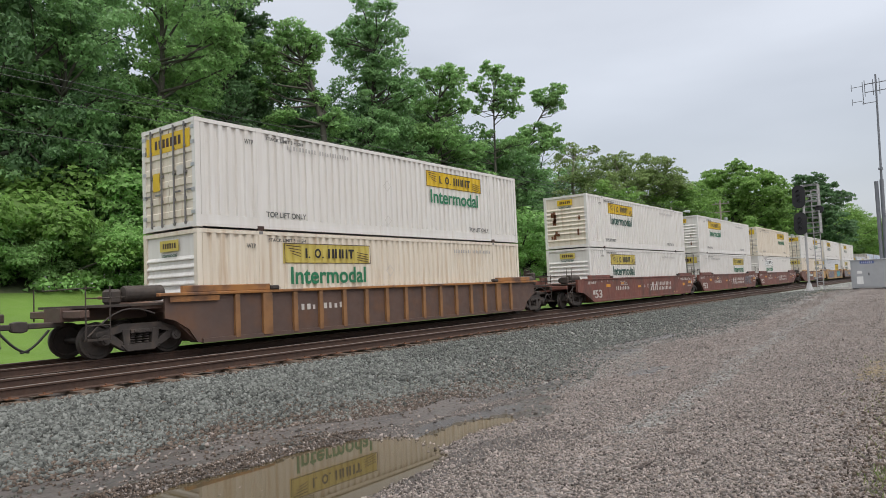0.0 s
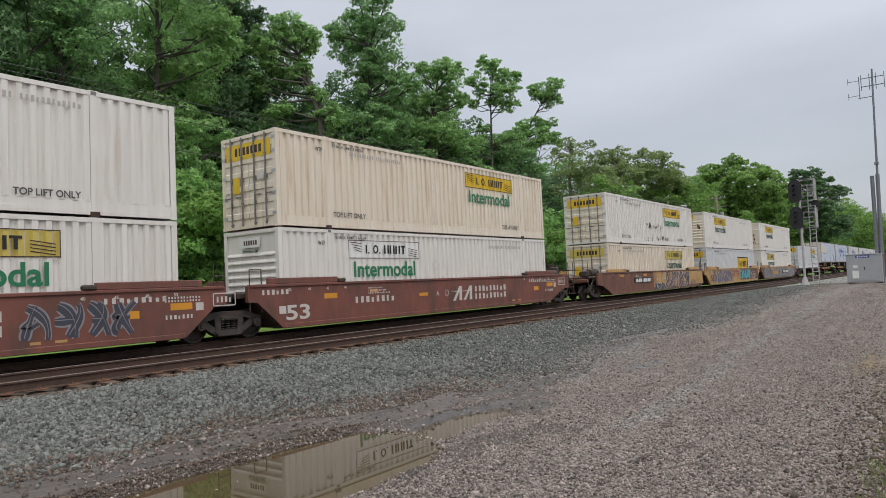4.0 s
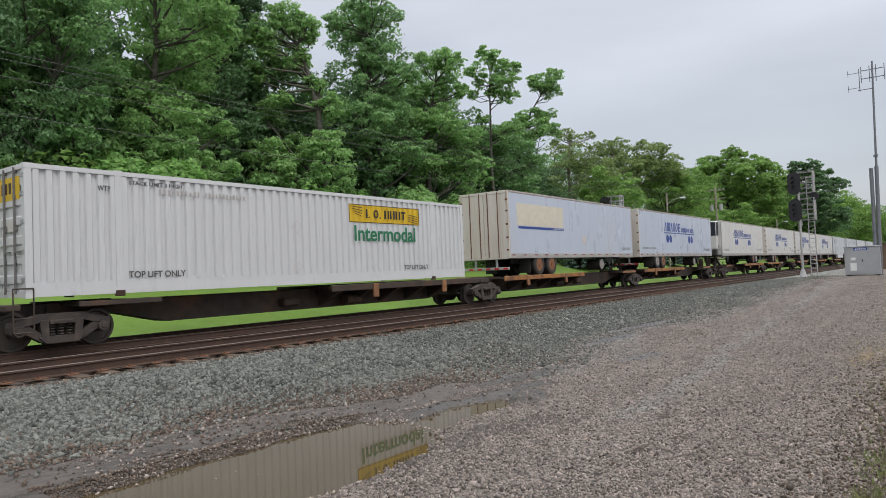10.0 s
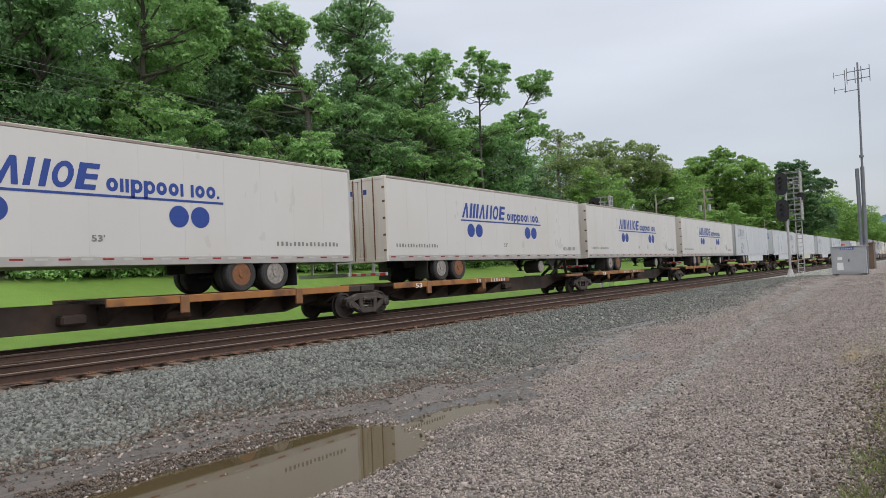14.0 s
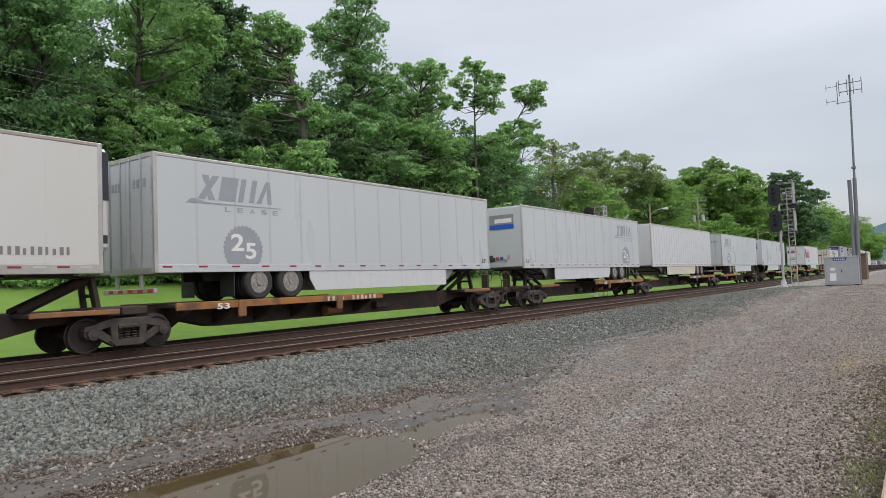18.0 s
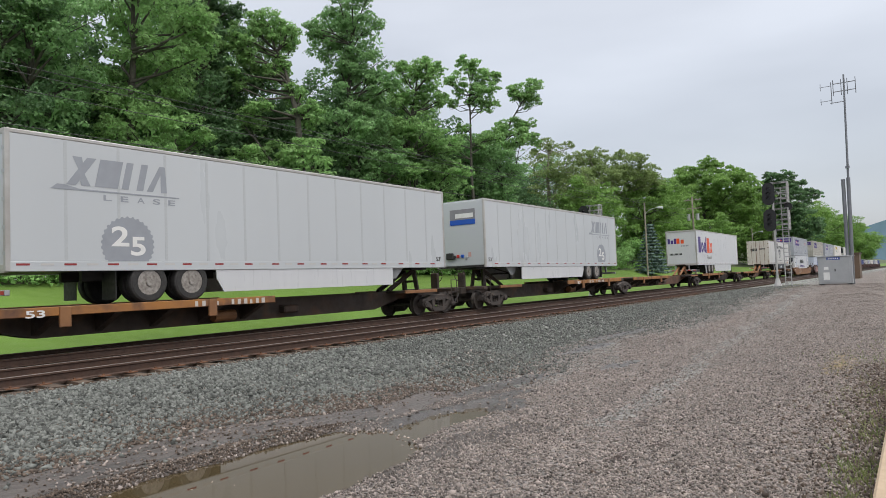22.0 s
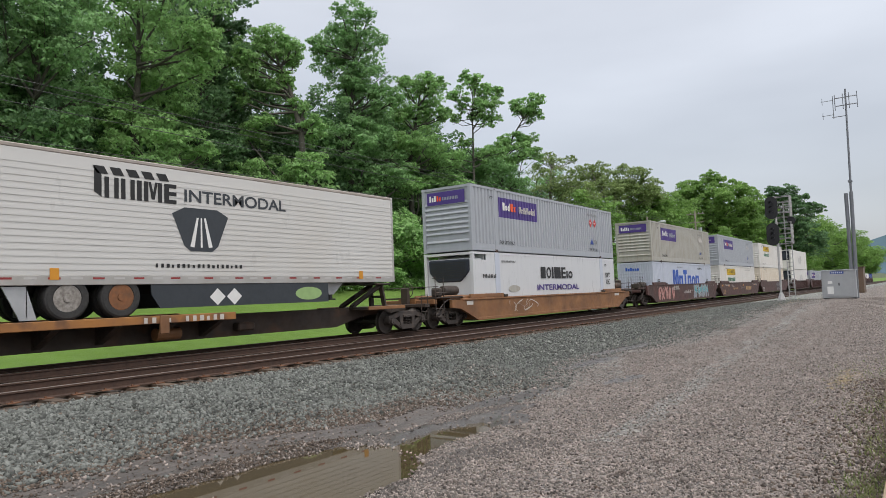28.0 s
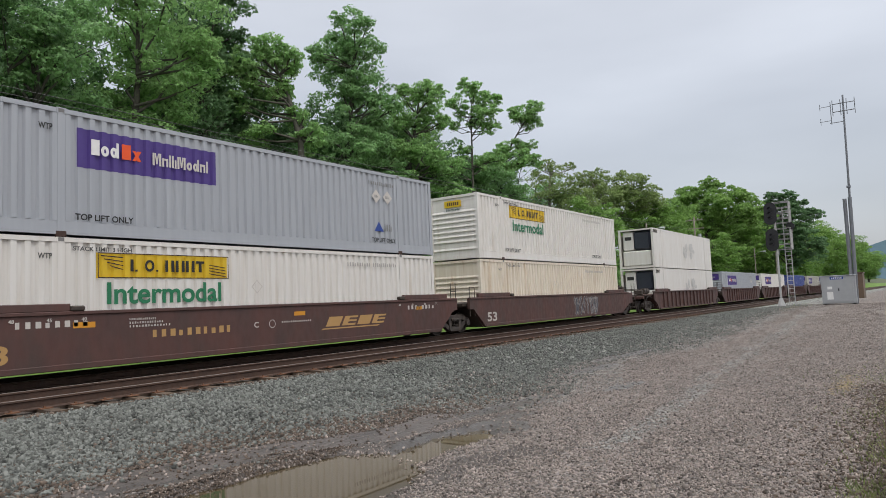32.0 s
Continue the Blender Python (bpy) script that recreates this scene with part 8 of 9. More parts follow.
def rim_bm():
    bm = bmesh.new()
    lathe(bm, [(0.31, -0.125), (0.285, -0.128), (0.262, -0.03), (0.17, -0.005), (0.145, -0.07), (0.10, -0.10), (0.09, -0.15)], 0, 24)
    for f in bm.faces:
        q = f.calc_center_median()
        if 0.12 < math.hypot(q.x, q.z) < 0.235:
            f.material_index = 1
    for k in range(8):
        a = k * math.pi / 4
        tube(bm, (0.21 * math.cos(a), -0.01, 0.21 * math.sin(a)), (0.21 * math.cos(a), -0.05, 0.21 * math.sin(a)), 0.022, 6)
    bmesh.ops.recalc_face_normals(bm, faces=bm.faces[:])
    return bm


TS = -TW - 0.006


def shippers(x0, ink="navy", web_left=True, dark=None):
    """Blue word marks over a line, and four discs."""
    def go(rt, turned, h):
        a = -h + x0
        z = 2.55
        decal("logo_mark", mark("VIIIVhOE", a, a + 3.45, z, z + 0.62, TS, 0.22), ink, rt, turned, "slanted blue brand mark")
        decal("logo_word", mark("oiippooi ioo.", a + 3.65, a + 6.8, z, z + 0.48, TS), ink, rt, turned)
        bm = bmesh.new()
        shape(bm, [(a - 0.05, z - 0.14), (a + 6.9, z - 0.14), (a + 6.9, z - 0.08), (a - 0.05, z - 0.08)], TS)
        decal("logo_line", bm, ink, rt, turned)
        for k, c in enumerate((0.68, 1.30, 5.55, 6.17)):
            bm = bmesh.new()
            shape(bm, disc_pts(a + c, z - 0.52 - 0.0, 0.28, 0.28, 24), TS)
            decal("disc", bm, ink, rt, turned, "blue disc")
        lettering("lettering", "53'", a + 3.3, a + 3.62, 1.36, 1.52, "grey_ink", rt, TS, turned)
        q = -h + 0.5 if web_left else h - 3.2
        bars("web_marking", q, q + 2.6, 1.30, 1.43, 16, "grey_ink", rt, TS, turned)
        q = h - 2.2 if web_left else -h + 0.6
        bars("number_marking", q, q + 1.5, 1.22, 1.40, 10, "grey_ink", rt, TS, turned)
        for s in (-1, 1):
            part("door_mark", boxes((-h - 0.004, -h + 0.002, s * 0.35 - 0.08, s * 0.35 + 0.08, 3.25, 3.42)), ink, rt)
    return go


def lease(big_left=True, sticker=False):
    """Grey word mark and toothed disc with a number."""
    def go(rt, turned, h):
        a = -h + 1.25 if big_left else h - 3.95
        decal("logo_mark", mark("KAhV", a - 0.05, a + 2.55, 2.76, 3.42, TS, 0.22), "silver_ink", rt, turned, "grey slanted brand mark")
        bm = bmesh.new()
        shape(bm, [(a - 0.35, 2.64), (a + 0.15, 2.64), (a + 2.85, 2.64), (a + 2.86, 2.67), (a + 0.3, 2.68), (a - 0.05, 2.76), (a - 0.2, 2.76)], TS)
        decal("logo_line", bm, "silver_ink", rt, turned)
        for k, ch in enumerate("LEASE"):
            lettering("lettering", ch, a + 0.85 + 0.42 * k, a + 1.05 + 0.42 * k, 2.45, 2.59, "silver_ink", rt, TS, turned)
        g = a + 1.45
        pts = []
        for i in range(120):
            rr = 0.68 if (i // 2) % 2 else 0.645
            pts.append((g + rr * math.cos(2 * math.pi * i / 120), max(1.43 + rr * math.sin(2 * math.pi * i / 120), 1.03)))
        bm = bmesh.new()
        shape(bm, pts, TS)
        decal("gear_disc", bm, "silver_ink", rt, turned, "grey toothed disc")
        lettering("lettering", "2", g - 0.42, g + 0.02, 1.38, 1.86, "white_ink", rt, TS - 0.004, turned)
        lettering("lettering", "5", g + 0.06, g + 0.44, 1.16, 1.62, "white_ink", rt, TS - 0.004, turned)
        lettering("lettering", "53'", -h + 0.25 if not big_left else h - 0.65, -h + 0.6 if not big_left else h - 0.3, 1.05, 1.23, "stencil_ink", rt, TS, turned)
        if sticker:
            part("poster", boxes((h + 0.006, h + 0.012, -0.5, 0.85, 2.75, 3.45)), "graf_grey", rt, "colourful poster on the front wall")
            part("poster_band", boxes((h + 0.014, h + 0.018, -0.5, 0.85, 2.75, 2.98)), "blue_ink", rt)
            part("poster_sky", boxes((h + 0.014, h + 0.018, -0.2, 0.75, 3.06, 3.26)), "white_ink", rt)
            part("warning_mark", boxes((h + 0.006, h + 0.012, 0.42, 0.58, 1.30, 1.50)), "pink", rt)
            part("air_coupling", boxes((h + 0.006, h + 0.10, -0.75, -0.35, 1.2, 1.5)), "black_part", rt, bevel=0.03)
        else:
            part("door_mark", boxes(*[(-h - 0.004, -h + 0.002, -0.95 + 0.16 * i, -0.85 + 0.16 * i, 3.0, 3.22) for i in range(4)], *[(-h - 0.004, -h + 0.002, 0.25 + 0.16 * i, 0.35 + 0.16 * i, 3.0, 3.22) for i in range(4)]), "silver_ink", rt)
    return go


def worldwide(rt, turned, h):
    a = -h + 0.75
    bm = boxes((a, a + 4.6, TS - 0.001, TS + 0.004, 2.30, 3.32))
    decal("cream_panel", bm, "pale_cream", rt, turned, "faded cream panel over old lettering")
    decal("blue_stripe", boxes((a + 0.1, a + 4.6, TS - 0.004, TS - 0.002, 2.16, 2.27)), "navy", rt, turned)
    lettering("lettering", "WORLDWIDE", a + 3.5, a + 4.5, 2.175, 2.255, "white_ink", rt, TS - 0.006, turned)
    bars("number_marking", h - 1.7, h - 0.4, 1.22, 1.38, 9, "grey_ink", rt, TS, turned)
    bm = bmesh.new()
    shape(bm, [(0.1, 1.75), (0.4, 1.45), (0.7, 1.75), (0.4, 2.05)], TS)
    decal("placard", bm, "off_white_ink", rt, turned)


def parcel(rt, turned, h):
    a = -h + 0.55
    decal("logo_mark", mark("Aod", a, a + 2.85, 1.88, 3.28, TS), "purple", rt, turned, "large purple brand mark")
    decal("logo_mark", mark("Ak", a + 2.92, a + 4.95, 1.88, 3.22, TS), "orange", rt, turned, "large orange brand mark")
    lettering("lettering", "Ground", a + 2.9, a + 4.45, 1.34, 1.66, "grey_ink", rt, TS, turned)
    part("door_mark", boxes(*[(-h + 0.010, -h + 0.02, 0.95 - 0.27 * i, 1.15 - 0.27 * i, 2.72, 2.72 + (0.46, 0.32, 0.46)[i]) for i in range(3)]), "purple", rt)
    part("door_mark", boxes(*[(-h + 0.010, -h + 0.02, 0.12 - 0.36 * i, 0.38 - 0.36 * i, 2.72, 2.72 + (0.46, 0.34)[i]) for i in range(2)]), "orange", rt)
    part("door_word", boxes(*[(-h + 0.010, -h + 0.02, -0.1 - 0.13 * i, -0.02 - 0.13 * i, 2.45, 2.58) for i in range(5)]), "silver_ink", rt)
    tagged(part("door_number_marking", boxes(*[(-h + 0.010, -h + 0.02, 0.95 - 0.11 * i, 1.02 - 0.11 * i, 1.72, 1.88) for i in range(10)]), "black_ink", rt), kind="stuff")


def premier(rt, turned, h):
    a = 433.7 - 428.3 - h
    PS = -TW - 0.0125
    bm = mark("hhIwE", a, a + 1.95, 2.86, 3.36, PS)
    decal("logo_mark", bm, "black_ink", rt, turned, "black brand mark")
    bm = bmesh.new()
    for k in range(5):
        shape(bm, [(a - 0.15 + 0.4 * k, 3.42), (a + 0.12 + 0.4 * k, 3.42), (a + 0.02 + 0.4 * k, 3.60), (a - 0.25 + 0.4 * k, 3.60)], PS)
    shape(bm, [(a - 0.22, 2.98), (a - 0.04, 2.86), (a - 0.04, 3.40), (a - 0.22, 3.58)], PS)
    decal("logo_shadow", bm, "black_ink", rt, turned)
    lettering("lettering", "INTERMODAL", a + 2.15, a + 5.6, 2.95, 3.28, "charcoal", rt, PS, turned)
    c = a + 2.65
    bm = bmesh.new()
    shape(bm, [(c - 0.52, 1.80), (c - 0.34, 1.66), (c + 0.34, 1.66), (c + 0.52, 1.80), (c + 0.86, 2.62), (c + 0.5, 2.80), (c - 0.5, 2.80), (c - 0.86, 2.62)], PS)
    decal("shield", bm, "charcoal", rt, turned, "dark shield emblem with a pale road")
    bm = bmesh.new()
    shape(bm, [(c - 0.34, 1.78), (c - 0.22, 1.76), (c - 0.08, 2.55), (c - 0.14, 2.55)], PS - 0.003)
    shape(bm, [(c + 0.22, 1.76), (c + 0.34, 1.78), (c + 0.14, 2.55), (c + 0.08, 2.55)], PS - 0.003)
    shape(bm, [(c - 0.03, 1.76), (c + 0.03, 1.76), (c + 0.02, 2.55), (c - 0.02, 2.55)], PS - 0.003)
    decal("shield_road", bm, "white_ink", rt, turned)
    bars("web_marking", c - 1.35, c + 1.35, 1.22, 1.32, 18, "black_ink", rt, PS - 0.002, turned)
    for x in (-h + 4.2, h - 1.9):
        decal("warning_plate", boxes((x, x + 0.2, PS - 0.004, PS - 0.001, 0.92, 1.18)), "amber", rt, turned)
    for x in (-h + 8.3, -h + 8.85):
        bm = bmesh.new()
        shape(bm, [(x, 0.45), (x + 0.25, 0.22), (x + 0.5, 0.45), (x + 0.25, 0.68)], -TW + 0.012)
        decal("diamond", bm, "white_ink", rt, turned)
    bm = bmesh.new()
    shape(bm, disc_pts(h - 4.2, 0.48, 0.55, 0.2, 20), -TW + 0.012)
    decal("badge", bm, "leaf_badge", rt, turned)
    part("door_mark", boxes(*[(-h - 0.004, -h + 0.002, 0.75 - 0.16 * i, 0.87 - 0.16 * i, 2.55, 2.9) for i in range(5)], *[(-h - 0.004, -h + 0.002, -0.25 - 0.12 * i, -0.17 - 0.12 * i, 2.72, 2.88) for i in range(6)]), "charcoal", rt)


# ---- reefer containers and other loads ----


def smooth_container(x_left, z, label, deco=None, nose="reefer_dark", post="pale_blue_paint", paint="clean_white", reach=1.0):
    """Smooth-sided cooling container with a recessed nose unit at its leading end."""
    rt = rolling("cooling_container", label, "container", x_left + CL, z)
    shared("frame", "c_frame", c_frame, paint, rt)
    for s in (-1, 1):
        part("side_panel", boxes((-CL + 1.1, CL - 0.15, *sorted((s * (CW - 0.008), s * (CW - 0.06))), 0.3, CH - 0.1)), paint, rt)
        part("front_post", boxes((-CL + 0.15, -CL + 1.1, *sorted((s * (CW - 0.004), s * (CW - 0.06))), 0.3, CH - 0.35)), paint, rt)
        for e in (-1, 1):
            part("lift_post", boxes((*sorted((e * 5.85, e * 6.25)), *sorted((s * (CW + 0.012), s * (CW - 0.05))), 0.02, CH - 0.01)), post, rt, "pale grey lift post")
    shared("roof", "c_roof", c_roof, paint, rt)
    part("inner_wall", boxes((-CL + 1.0, -CL + 1.05, -CW + 0.1, CW - 0.1, 0.15, CH - 0.1)), paint, rt)
    for s in (-1, 1):
        shared("door", ("c_door", s), c_door(s), paint, rt)
    if reach > 0.9:
        bm = bmesh.new()
        out = [(-1.08, CH - 0.30), (-1.06, 2.05), (-0.62, 1.62), (0.62, 1.62), (1.06, 2.05), (1.08, CH - 0.30)]
        f0 = [bm.verts.new((-CL + 0.02, p, q)) for p, q in out]
        f1 = [bm.verts.new((-CL + 0.95, p, q)) for p, q in out]
        bm.faces.new(f0)
        bm.faces.new(f1[::-1])
        for k in range(6):
            bm.faces.new((f0[k], f1[k], f1[(k + 1) % 6], f0[(k + 1) % 6]))
        bmesh.ops.recalc_face_normals(bm, faces=bm.faces[:])
        u = part("cooling_unit", bm, nose, rt, "black tapered cooling unit in the nose", bevel=0.05)
        for k in range(7):
            part("louvre", boxes((-CL - 0.002, -CL + 0.03, -0.9, 0.9, 1.80 + 0.105 * k, 1.83 + 0.105 * k)), "black_part", u)
        part("lower_housing", boxes((-CL + 0.08, -CL + 0.95, -1.16, 1.16, 0.18, CH - 0.26)), paint, rt, bevel=0.05)
    else:
        u = part("cooling_unit", boxes((-CL + 0.12, -CL + 0.95, -1.0, reach, 1.35, CH - 0.18)), nose, rt, "dark cooling unit in the nose", bevel=0.12)
        part("lower_housing", boxes((-CL + 0.10, -CL + 0.95, -1.05, 1.05, 0.18, 1.30)), paint, rt, bevel=0.08)
    if reach < 0.9:
        part("vent_housing", boxes((-CL + 0.14, -CL + 0.95, reach + 0.01, 1.0, 1.35, CH - 0.18)), paint, rt, bevel=0.05)
        part("vent", boxes((-CL + 0.125, -CL + 0.139, reach + 0.15, 0.85, 2.1, 2.35)), "black_part", rt)
    if deco:
        deco(rt, False)
    return rt


def shield_marks(rt, turned):
    z = -CW - 0.016
    decal("logo_mark", mark("AOIMEio", -CL + 6.2, -CL + 10.05, 1.72, 2.30, z), "black_ink", rt, False, "black brand mark")
    lettering("lettering", "INTERMODAL", -CL + 5.8, -CL + 10.8, 1.12, 1.42, "purple", rt, z)
    lettering("lettering", "53FT", CL - 1.45, CL - 0.75, 1.75, 2.05, "black_ink", rt, z)
    lettering("lettering", "XHC", CL - 1.42, CL - 0.75, 1.35, 1.65, "black_ink", rt, z)
    lettering("lettering", "WTP", CL - 1.6, CL - 1.25, 2.42, 2.56, "black_ink", rt, z)
    bars("number_marking", -CL + 0.75, -CL + 1.9, 1.75, 1.92, 9, "black_ink", rt, z)
    bars("data_marking", -CL + 2.4, -CL + 3.7, 2.46, 2.56, 14, "black_ink", rt, z)
    bm = bmesh.new()
    shape(bm, disc_pts(-CL + 3.5, 1.25, 0.55, 0.16, 20), z)
    decal("badge", bm, "olive_grey_paint", rt, False)


def reefer_stains(rt, turned):
    z = -CW - 0.016
    r = random.Random(3)
    bm = bmesh.new()
    for _ in range(9):
        x0, z0, w, h = r.uniform(-1.5, 3.0), r.uniform(1.1, 1.9), r.uniform(0.1, 0.5), r.uniform(0.1, 0.4)
        shape(bm, disc_pts(x0, z0, w, h, 12), z - 0.0006 * len(bm.faces))
    decal("ghost_lettering", bm, "ghost_ink", rt, False)


# ---- the train from its head, x at the start of the clip ----
LO, HI = 0.25, 3.185
YELLOW_BOARD_LABEL = "white corrugated container with a yellow board"
# a bare well car that leaves the view at once
well_car(-13.4, "rib_brown", "rib_orange", "weathered brown ribbed well car", "c", "c", True, left_gap=7.4, right_gap=7.4)
# single ribbed well car
well_car(10.17, "rib_brown", "deck_orange", "weathered brown ribbed well car with faded orange ribs", "c", "c", True, deco=lambda rt: (bars("number_marking", -5.0, -3.0, 0.85, 1.02, 9, "off_white_ink", rt, -1.433), plates(rt, [(-CL - 0.9, 1.25, 1.4, 0.14)], "deck_orange")), left_gap=7.4, right_gap=7.4)
container(10.17, LO, "cream_paint", False, "cream-stained white container with a yellow board", yellow_board("green", board="dull_yellow"), front_paint="white_paint")
container(10.17, HI, "white_paint", True, YELLOW_BOARD_LABEL + " and doors leading", yellow_board("green", False), front_paint="cream_paint")
# three-unit maroon well car
well_car(33.71, "maroon", "maroon", "maroon articulated well car with white marks", "c", "t", deco=northwest(), left_gap=7.4, right_gap=3.3)
container(33.71, LO, "white_paint", False, YELLOW_BOARD_LABEL, yellow_board("dark_green", board="dull_yellow"))
container(33.71, HI, "white_paint", False, YELLOW_BOARD_LABEL + " and rusty end wall", rusty_yellow_board("dark_green", 3), front_paint="cream_paint")
well_car(53.35, "maroon", "maroon", "maroon articulated well car with white marks and a sprayed tag", "s", "t", deco=northwest(tag=(4.3, 6.9, 0.35, 1.30, 4, "graf_dark", "graf_grey", 4)), right_gap=3.2)
container(53.35, LO, "white_paint", True, YELLOW_BOARD_LABEL + " and doors leading", yellow_board("green", False, board="dull_yellow"))
container(53.35, HI, "white_paint", False, YELLOW_BOARD_LABEL, rusty_yellow_board("green", 9))
well_car(72.72, "maroon", "maroon", "maroon articulated well car with white marks", "s", "c", deco=northwest(), right_gap=7.5)
container(72.72, LO, "white_paint", False, YELLOW_BOARD_LABEL, yellow_board("green", board="white_ink"))
container(72.72, HI, "cream_paint", True, "cream-stained white container with doors leading", yellow_board("green", False), front_paint="cream_paint")
# three-unit tan and brown well car covered in graffiti
well_car(96.35, "worn_maroon", "worn_maroon", "brown and tan well car with grey graffiti", "c", "t", deco=platform_marks(dict(panels=[(-1.44, CL + 1.2, "tan_paint")], bars=[(-4.6, -2.1, "white_ink")], wild=[(1.0, 6.0, 0.26, 1.38, 5, "graf_dark", "white_ink", 48, WS - 0.014, 0.16, 0.2), (1.2, 5.6, 0.36, 1.30, 4, "primer", "white_ink", 11, WS - 0.024, 0.12, 0.1), (-1.4, 1.2, 0.28, 0.66, 4, "graf_dark", "white_ink", 41, WS - 0.014, 0.09)], tags=[(6.3, 7.6, 0.35, 0.80, 2, "graf_grey", "rust", 42)])), left_gap=7.5, end_paint="tan_paint")
container(96.35, LO, "cream_paint", True, "cream-white container with a yellow board and doors leading", yellow_board("dark_green", False, board="dull_yellow"))
container(96.35, HI, "white_paint", True, "white container with a yellow board and many rust holes", holed, front_paint="cream_paint")
well_car(115.8, "tan_paint", "tan_paint", "tan well car with purple and turquoise graffiti", "s", "t", deco=platform_marks(dict(panels=[(-8.0, 1.6, "tan_paint"), (1.6, 8.6, "worn_maroon")], fiftythree="black_ink", wild=[(-6.9, -1.35, 0.32, 1.36, 6, "purple_grey", "pale_cream", 12, WS - 0.014, 0.20, 0.25), (1.75, 5.3, 0.46, 1.34, 4, "cyan", "graf_dark", 13, WS - 0.030, 0.17, 0.05), (5.6, 7.6, 0.4, 1.2, 4, "worn_maroon", "off_white_ink", 14, WS - 0.014, 0.03)], marks=[(("TTl", -0.9, 1.1, 0.72, 1.26, WS - 0.012), "dark_red")], tags=[(1.7, 5.4, 0.44, 1.34, 5, "cyan", "off_white_ink", 44)])))
container(115.8, LO, "clean_white", True, "clean white container with a black-bordered yellow board", yellow_board(tall_board=True))
container(115.8, HI, "white_paint", False, YELLOW_BOARD_LABEL + " and grimy end wall", rusty_yellow_board("dark_green", 15), front_paint="cream_paint")
well_car(135.39, "worn_maroon", "tan_paint", "brown and tan well car with silver graffiti", "s", "c", deco=platform_marks(dict(panels=[(-7.9, 6.6, "warm_silver")], patches=[(-4.2, -0.8, 0.66, 1.02), (-5.2, -3.0, 1.22, 1.38), (3.6, 5.2, 1.18, 1.38)], bars=[(1.3, 4.5, "white_ink")], tags=[(-8.0, 4.9, 0.30, 1.34, 7, "graf_grey", "silver_ink", 45), (4.6, 8.6, 0.32, 1.34, 4, "slate_blue", "off_white_ink", 17)], wild=[(-7.6, 4.6, 0.30, 1.34, 9, "silver_ink", "graf_dark", 49, WS - 0.022, 0.03, 0.4), (4.8, 8.2, 0.4, 1.25, 3, "graf_grey", "silver_ink", 50, WS - 0.022, 0.03, 0.4)])), right_gap=6.6)
container(135.39, LO, "white_paint", False, YELLOW_BOARD_LABEL, yellow_board("dark_green", board="dull_yellow"))
container(135.39, HI, "white_paint", False, YELLOW_BOARD_LABEL + " and grimy end wall", rusty_yellow_board("dark_green", 19), front_paint="cream_paint")
# three-unit spine car
SP = "grimy brown spine car with orange deck edges"
spine_unit(157.3, 174.5, "grimy dark brown spine car under a container", "c", "t", "R", hitch=False, edge="sill_brown")
container(156.5, 1.14, "clean_white", True, "clean white container with a yellow board on a spine car", yellow_board("green", False))
spine_unit(174.5, 191.5, SP, "s", "t", "L")
trailer(176.2, 14.63, "trailer_blue_white", True, "pale blue-white trailer with a faded cream panel and rusty doors", worldwide, tank=True, reefer=0.34, dirty=True, wheel_x=(2.75, 4.0), rims=("rim_rust", "rim_rust"))
spine_unit(191.5, 207.95, SP, "s", "c", "L")
ALL = "white trailer with blue brand marks and four blue discs"
trailer(192.0, 16.2, "trailer_blue_white", True, ALL, shippers(4.75), tank=True, dirty=True, rims=("rim_white", "rim_rust"))
# five-unit spine car
spine_unit(212.4, 228.35, SP, "c", "t", "R")
trailer(211.46, 16.0, "trailer_white", False, "white trailer with blue brand marks and a nose cooling unit", shippers(4.1, web_left=False), tank=True, reefer=0.62, rims=("rim_white", "rim_rust"))
spine_unit(228.35, 245.9, SP, "s", "t", "L", number=-1.0)
trailer(229.23, 16.2, "trailer_white", True, ALL, shippers(4.75), tank=True, reefer=0.30, dirty=True, rims=("rim_white", "rim_rust"))
spine_unit(245.9, 263.4, SP, "s", "t", "L", number=-2.0)
trailer(246.4, 16.2, "trailer_white", True, ALL, shippers(4.75), tank=True, reefer=0.30, dirty=True, rims=("rim_white", "rim_rust"))
spine_unit(263.4, 280.9, SP, "s", "t", "L")
trailer(264.0, 16.2, "trailer_white", True, ALL, shippers(4.75), tank=True, reefer=0.30, dirty=True, rims=("rim_white", "rim_rust"))
spine_unit(280.9, 297.7, SP, "s", "c", "L", number=2.0)
XT = "smooth grey-white trailer with grey marks and a toothed disc"
trailer(281.5, 15.9, "trailer_grey_white", True, XT, lease(True), skirt="clean_white", strip="none", rims=("rim_white", "rim_white"))
# three-unit spine car
spine_unit(302.0, 318.2, SP, "c", "t", "R", number=3.5)
trailer(300.5, 16.1, "trailer_grey_white", False, "grey-white trailer with grey marks and a poster in front", lease(False, True), skirt="clean_white", strip="none", rims=("rim_white", "rim_white"))
spine_unit(318.2, 337.4, SP, "s", "t", "R", number=1.5, words="ALL PURPOSE SPINE CAR")
trailer(319.2, 16.1, "clean_white", False, "plain white trailer with closely ribbed sides", None, seams=0.6, skirt="pale_cream", strip="none", rims=("rim_white", "rim_white"))
spine_unit(337.4, 355.2, SP, "s", "c", "L", number=3.0)
trailer(339.4, 16.1, "trailer_grey_white", True, XT, lease(True), skirt="clean_white", strip="none", rims=("rim_white", "rim_white"))
